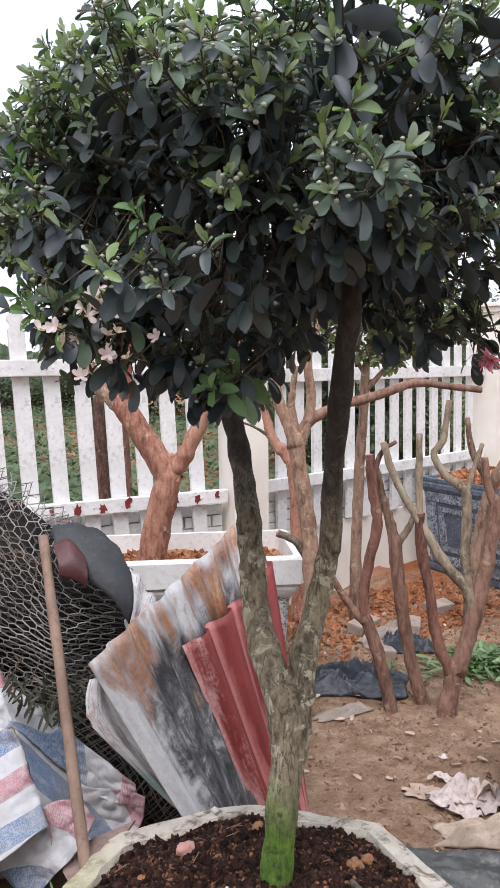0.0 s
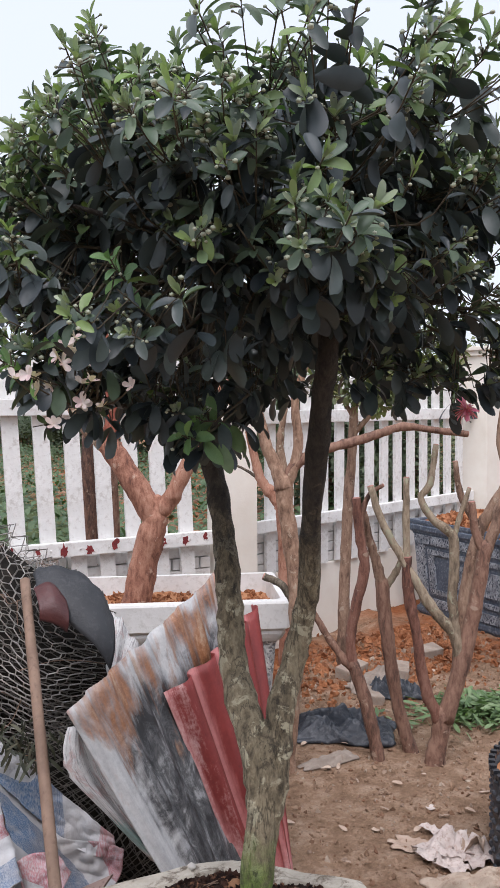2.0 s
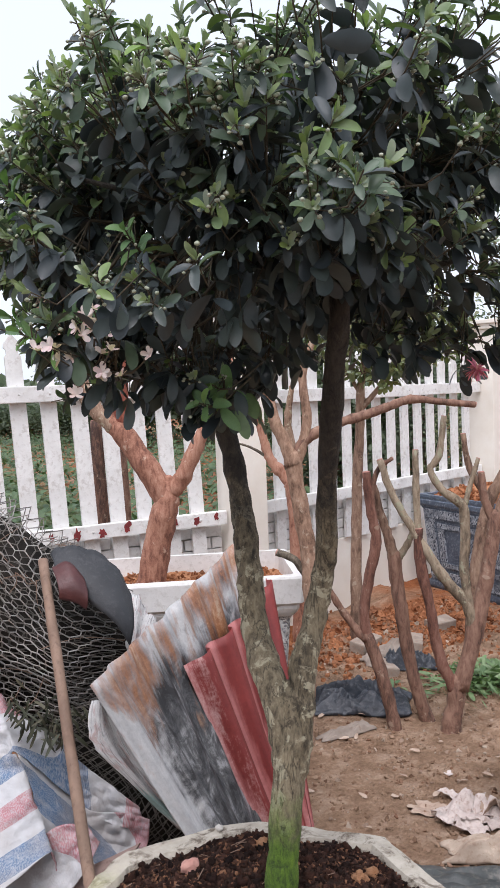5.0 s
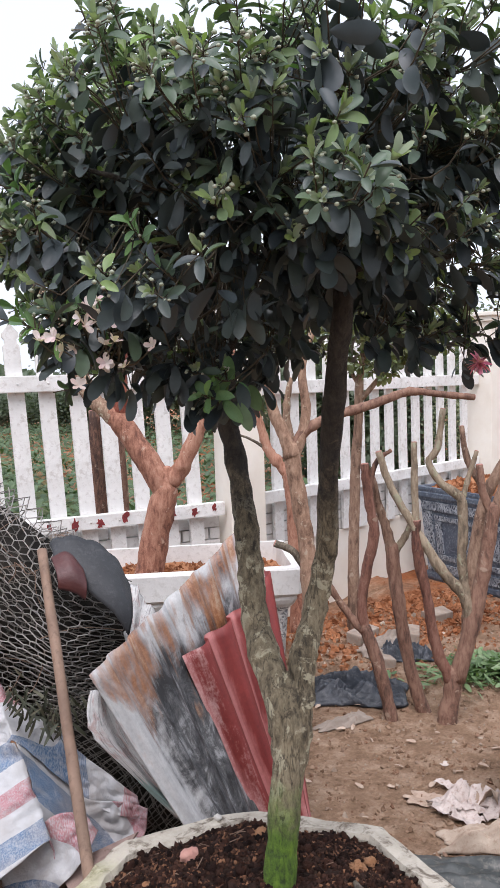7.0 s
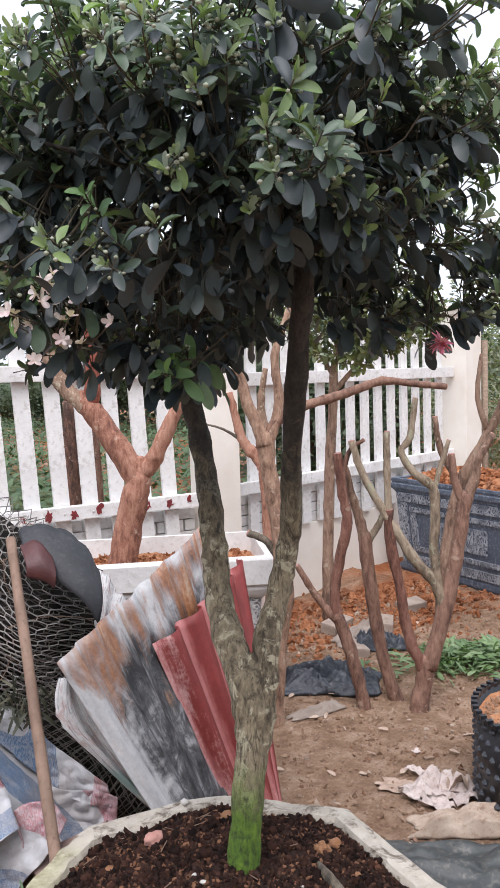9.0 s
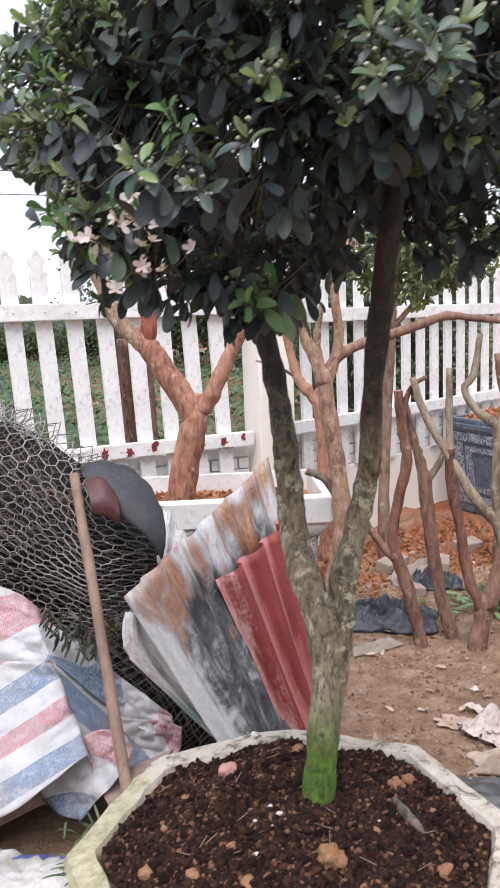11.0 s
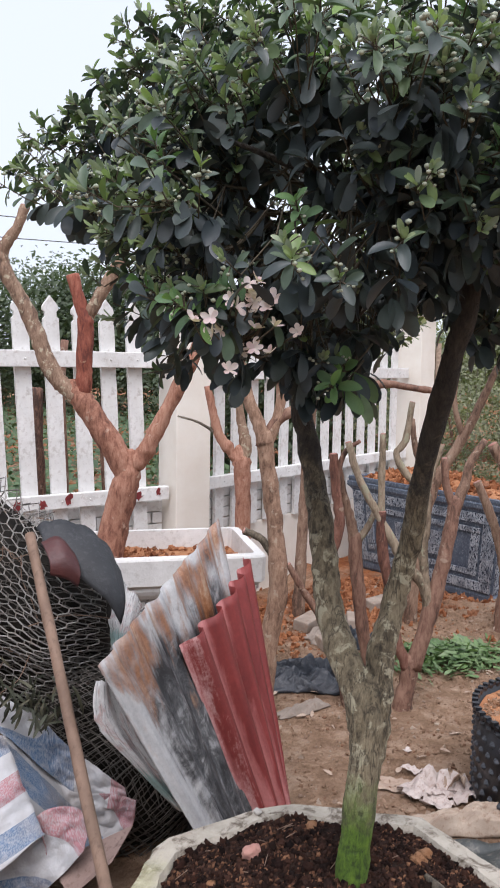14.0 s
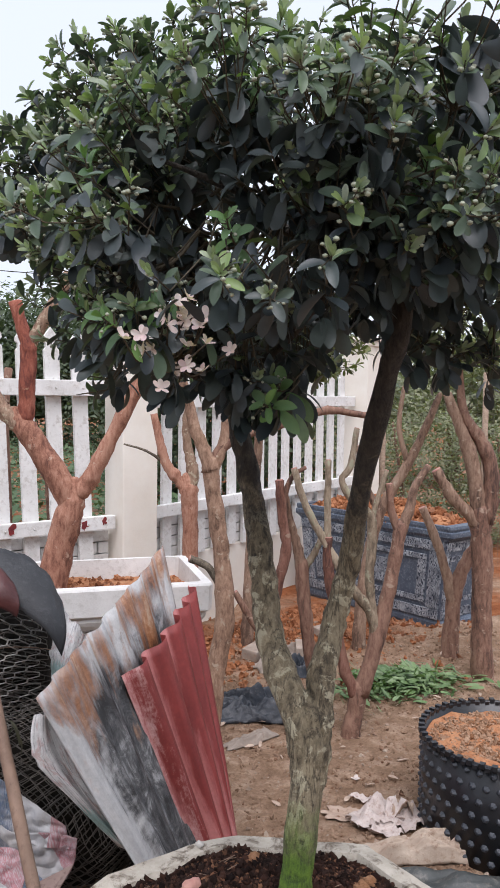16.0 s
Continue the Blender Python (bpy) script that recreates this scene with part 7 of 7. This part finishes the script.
rng = random.Random(77)
for k, (x, y, sx, sy, mat, curl) in enumerate(((2.32, 2.73, 0.15, 0.085, "paper", 0.085), (2.37, 2.66, 0.11, 0.07, "paper", 0.07), (2.27, 2.66, 0.08, 0.05, "paper", 0.06), (2.41, 2.7, 0.07, 0.05, "card", 0.08), (2.25, 2.83, 0.1, 0.07, "card", 0.01),
                                              (2.36, 2.86, 0.05, 0.03, "paper", 0.03), (2.42, 2.84, 0.03, 0.02, "paper", 0.02), (2.47, 3.0, 0.022, 0.018, "paper", 0.008), (2.2, 2.98, 0.02, 0.014, "card", 0.01), (2.75, 3.0, 0.03, 0.012, "card", 0.008))):
    scrap_of_paper((x, y), (sx, sy), mat, "torn crumpled dusty paper scrap on the soil", 20 + k, -0.5 + rng.uniform(-0.5, 0.5), curl)
crumpled("cardboard_tube", (2.36, 2.41), (0.3, 0.055), "card_brown", "long crushed cardboard tube beside the black pot", "cardboard", 9, 0.065, -0.62, 60, 0.4)
crumpled("plastic_sheet", (2.05, 2.35), (0.42, 0.16), "grey_plastic", "wrinkled grey-green plastic sheet on the soil", "plastic sheet", 11, 0.04, -0.7)
crumpled("sacking", (2.35, 3.55), (0.14, 0.04), "sack", "flat weathered sacking in the soil", "sacking", 12, 0.02, 0.1)
crumpled("sacking", (3.15, 4.3), (0.24, 0.07), "sack", "dusty flattened sack by the clay heap", "sacking", 14, 0.05, 0.3)


def leaf_pile():
    rng = random.Random(17)
    h = Heap()
    shapes = [leaf_shape(1.0, rng.uniform(0.22, 0.34), droop=rng.uniform(-0.1, 0.3), fold=0.15) for _ in range(6)]
    for k in range(900):
        u, v2 = rng.gauss(0, 0.42), rng.gauss(0, 0.36)
        x, y = 3.38 + u * 0.42 - v2 * 0.1, 3.62 + v2 * 0.3 - u * 0.06
        z = ground_z(x, y) + 0.07 * math.exp(-(u * u + v2 * v2) * 1.5) * rng.random() + 0.01
        way = Vector((rng.uniform(-1, 1), rng.uniform(-1, 1), rng.uniform(-0.1, 0.35)))
        vs, fs = rng.choice(shapes)
        h.add(vs, fs, aimed((x, y, z), way, (0, 0, 1), rng.uniform(-0.7, 0.7), rng.uniform(0.05, 0.1)))
    tagged(new("leaf_pile", h.mesh("leaf_pile", M["leaf_cut"])), "heap of cut green leaves on the soil", "leaf pile", kind="stuff")


leaf_pile()

rng = random.Random(33)
for x, y, turn, s in ((3.05, 4.42, 0.4, (0.1, 0.05, 0.035)), (3.3, 4.3, 0.9, (0.1, 0.05, 0.04)), (2.95, 4.1, 1.3, (0.1, 0.05, 0.03)), (3.62, 4.45, 0.1, (0.09, 0.05, 0.04))):
    bm = bmesh.new()
    z = ground_z(x, y)
    box(bm, (-s[0], -s[1], -0.01), (s[0], s[1], s[2] * 1.6), 0.008, Matrix.Translation((x, y, z)) @ Matrix.Rotation(turn, 4, "Z") @ Matrix.Rotation(0.12, 4, "X"))
    for v in bm.verts:
        v.co += Vector((1, 1, 1)) * 0.006 * noise.noise(v.co * 14)
    single("brick", bm, M["brick"], "dusty pale brick lying on the soil", "brick", "loose bricks", smooth=False)

heap = Heap()
for k in range(14000):
    x, y = rng.uniform(1.3, 4.6), rng.uniform(2.1, 5.0)
    vs, fs = rng.choice(CLODS)
    s = rng.choice((0.002, 0.002, 0.003, 0.003, 0.004, 0.005, 0.007, 0.01)) * (1.6 if y > 4.3 else 1.0)
    heap.add(vs, fs, Matrix.Translation((x, y, ground_z(x, y) + s * 0.25)) @ Euler((rng.uniform(0, 6), rng.uniform(0, 6), 0)).to_matrix().to_4x4() @ Matrix.Scale(s, 4))
tagged(new("gravel", heap.mesh("gravel", M["pebble"], False)), "scattered clods, gravel and grit on the yard soil", "gravel", kind="stuff")

heap = Heap()
for k in range(5200):
    x, y = rng.gauss(3.5, 0.65), rng.gauss(4.85, 0.38)
    s = rng.choice((0.004, 0.005, 0.006, 0.008, 0.01, 0.012, 0.016, 0.022))
    vs, fs = rng.choice(CLODS_FINE if s > 0.009 else CLODS)
    heap.add(vs, fs, Matrix.Translation((x, y, ground_z(x, y) + s * 0.3)) @ Euler((rng.uniform(0, 6), rng.uniform(0, 6), 0)).to_matrix().to_4x4() @ Matrix.Scale(s, 4))
tagged(new("clay_lumps", heap.mesh("clay_lumps", M["clay_lump"], False)), "broken red-orange clay lumps heaped along the wall", "clay", kind="stuff")

h = Heap()
dv, df = leaf_shape(1.0, 0.45, droop=0.2, fold=0.3)
for k in range(90):
    x, y = rng.uniform(1.7, 4.2), rng.uniform(2.4, 4.4)
    h.add(dv, df, aimed((x, y, ground_z(x, y) + 0.012), (rng.uniform(-1, 1), rng.uniform(-1, 1), rng.uniform(-0.1, 0.2)), (0, 0, 1), rng.uniform(-0.6, 0.6), rng.uniform(0.025, 0.05)))
tagged(new("dry_leaves", h.mesh("dry_leaves", M["card"])), "dry curled brown leaves scattered on the soil", "dry leaves", kind="stuff")


# ---- beyond the fence ----
def small_leaf(width=0.55):
    """A plain folded leaf for plants far off."""
    v = np.array([(0, 0, 0), (0.5, -width / 2, 0.08), (0.5, width / 2, 0.08), (1, 0, -0.1), (0.5, 0, 0)])
    return v, [(0, 1, 4), (0, 4, 2), (4, 1, 3), (2, 4, 3)]


def background_tree(at, height, spread, seed, count, mat, label, name="background_tree", category="tree", group="trees beyond the fence", stout=1.0):
    tree = thing(name, at, label, category, group)
    rng = random.Random(seed)
    x, y, z = at
    limb("trunk", tree, [(x, y, z - 0.2, 0.16 * stout), (x + 0.1, y, z + height * 0.3, 0.12 * stout), (x, y + 0.1, z + height * 0.7, 0.07 * stout)], M["bark_brown"], seed, 0.3, 10)
    h = Heap()
    vs, fs = small_leaf()
    for b in range(count // 50):
        d = Vector((rng.gauss(0, 1), rng.gauss(0, 1), rng.gauss(0, 1))).normalized() * rng.random() ** 0.4
        c = Vector((x + d.x * spread, y + d.y * spread, z + height * 0.54 + d.z * height * 0.42))
        for q in range(50):
            o = Vector((rng.gauss(0, 1), rng.gauss(0, 1), rng.gauss(0, 0.8))) * spread * 0.15
            h.add(vs, fs, aimed(c + o, (rng.uniform(-1, 1), rng.uniform(-1, 1), rng.uniform(-0.7, 0.4)), (0, -0.4, 1), rng.uniform(-0.8, 0.8), spread * rng.uniform(0.045, 0.085)))
    part("crown", h.mesh("crown", mat), mat, tree, kind="stuff")


rng = random.Random(51)
for k, (az, dist, ht, sp) in enumerate(((7.5, 38, 2.3, 2.4), (11, 40, 2.1, 2.4), (14.5, 36, 2.5, 2.4), (18.5, 30, 5.6, 3.0), (22.5, 29, 5.8, 3.2), (27, 27, 4.6, 2.8), (32, 14, 3.4, 1.8), (38, 13, 3.2, 1.7), (44, 19, 3.4, 2.1), (50, 18, 3.5, 2.0), (56, 17, 3.6, 2.0), (63, 17, 3.6, 2.0))):
    r = radians(az)
    background_tree((0.4 + dist * math.sin(r), 0.6 + dist * math.cos(r), -0.35), ht, sp, 200 + k, 11000 if az < 40 else 6500, M["leaf_far" if az < 40 else "leaf_pale"], "leafy green tree standing beyond the fence")
for k, (az, dist, ht) in enumerate(((42.5, 10.8, 2.3), (46, 10.2, 2.6), (49.5, 10.6, 2.2), (53, 10.0, 2.5), (56.5, 10.4, 2.3), (60, 10.0, 2.5))):
    r = radians(az)
    background_tree((0.4 + dist * math.sin(r), 0.6 + dist * math.cos(r), -0.6), ht, 0.75, 240 + k, 4500, M["leaf_pale"], "pale grey-green shrub growing behind the wire fence", "shrub", "shrub", "shrubs behind the wire fence", 0.2)


def crop_rows():
    rng = random.Random(61)
    h = Heap()
    shapes = [small_leaf()] * 3
    for row in range(22):
        y = 8.6 + row * 0.9 * (1 + row * 0.02)
        x0, x1 = -4 + 0.05 * y, 1.0 + y * 0.75
        n = int((x1 - x0) * 16)
        for k in range(n):
            cx, cy = rng.uniform(x0, x1), y + rng.gauss(0, 0.16)
            for q in range(5):
                vs, fs = shapes[q % 3]
                h.add(vs, fs, aimed((cx + rng.gauss(0, 0.12), cy + rng.gauss(0, 0.12), -0.33 + rng.uniform(0.05, 0.4)), (rng.uniform(-1, 1), rng.uniform(-1, 1), rng.uniform(-0.3, 0.7)), (0, -0.3, 1), 0, rng.uniform(0.1, 0.2)))
    tagged(new("crop_rows", h.mesh("crop_rows", M["leaf_crop"])), "rows of low green crop plants in the field", "crop", kind="stuff")


crop_rows()


def far_woods():
    rng = random.Random(71)
    h = Heap()
    shapes = [small_leaf(0.7)] * 3
    for k in range(16000):
        az = radians(rng.uniform(-30, 80))
        dist = rng.uniform(62, 80)
        top = 2.4 + 1.8 * noise.noise(Vector((az * 9, 2, 0))) + 1.0 * noise.noise(Vector((az * 31, 5, 0)))
        z = rng.uniform(-0.4, max(0.6, top))
        vs, fs = shapes[k % 3]
        h.add(vs, fs, aimed((dist * math.sin(az), dist * math.cos(az), z), (rng.uniform(-1, 1), rng.uniform(-0.4, 0.4), rng.uniform(-0.5, 0.8)), (0, -1, 0.4), 0, rng.uniform(0.7, 1.3)))
    tagged(new("far_woods", h.mesh("far_woods", M["leaf_far"])), "low line of distant woodland at the field's edge", "woodland", kind="stuff")


far_woods()


def wire_mesh_fence():
    """Light wire fence past the end pillar."""
    ob = thing("wire_fence", (6.3, 6.6, 0), "thin grey wire mesh fence past the end pillar", "wire fence", kind="structure")
    bm = bmesh.new()
    a, b = Vector((6.35, 6.62, 0)), Vector((8.2, 4.2, 0))
    for k in range(40):
        p = a.lerp(b, k / 39)
        tube(bm, [(p.x, p.y, -0.2, 0.0011), (p.x, p.y, 1.7, 0.0011)], 3, 1, caps=False)
    for k in range(18):
        z = 0.05 + k * 0.095
        tube(bm, [(a.x, a.y, z, 0.0011), (b.x, b.y, z, 0.0011)], 3, 1, caps=False)
    part("mesh_wire", bm, M["net_darker"], ob, kind="stuff")
    for k in range(4):
        p = a.lerp(b, k / 3)
        pb = bmesh.new()
        tube(pb, [(p.x, p.y, -0.45, 0.03), (p.x, p.y, 1.8, 0.03)], 8, 1)
        part("post", pb, M["wood_old"], ob)


wire_mesh_fence()
for k, (z0, z1) in enumerate(((6.6, 7.6), (7.6, 8.4))):
    bm = bmesh.new()
    pts = [(-18 + 44 * t / 12, 30 + 8 * t / 12, z0 + (z1 - z0) * t / 12 - 0.6 * math.sin(math.pi * t / 12), 0.02) for t in range(13)]
    tube(bm, pts, 5, 2)
    single("overhead_cable", bm, M["cable"], "thin black overhead cable crossing the sky", "cable", "overhead cables")
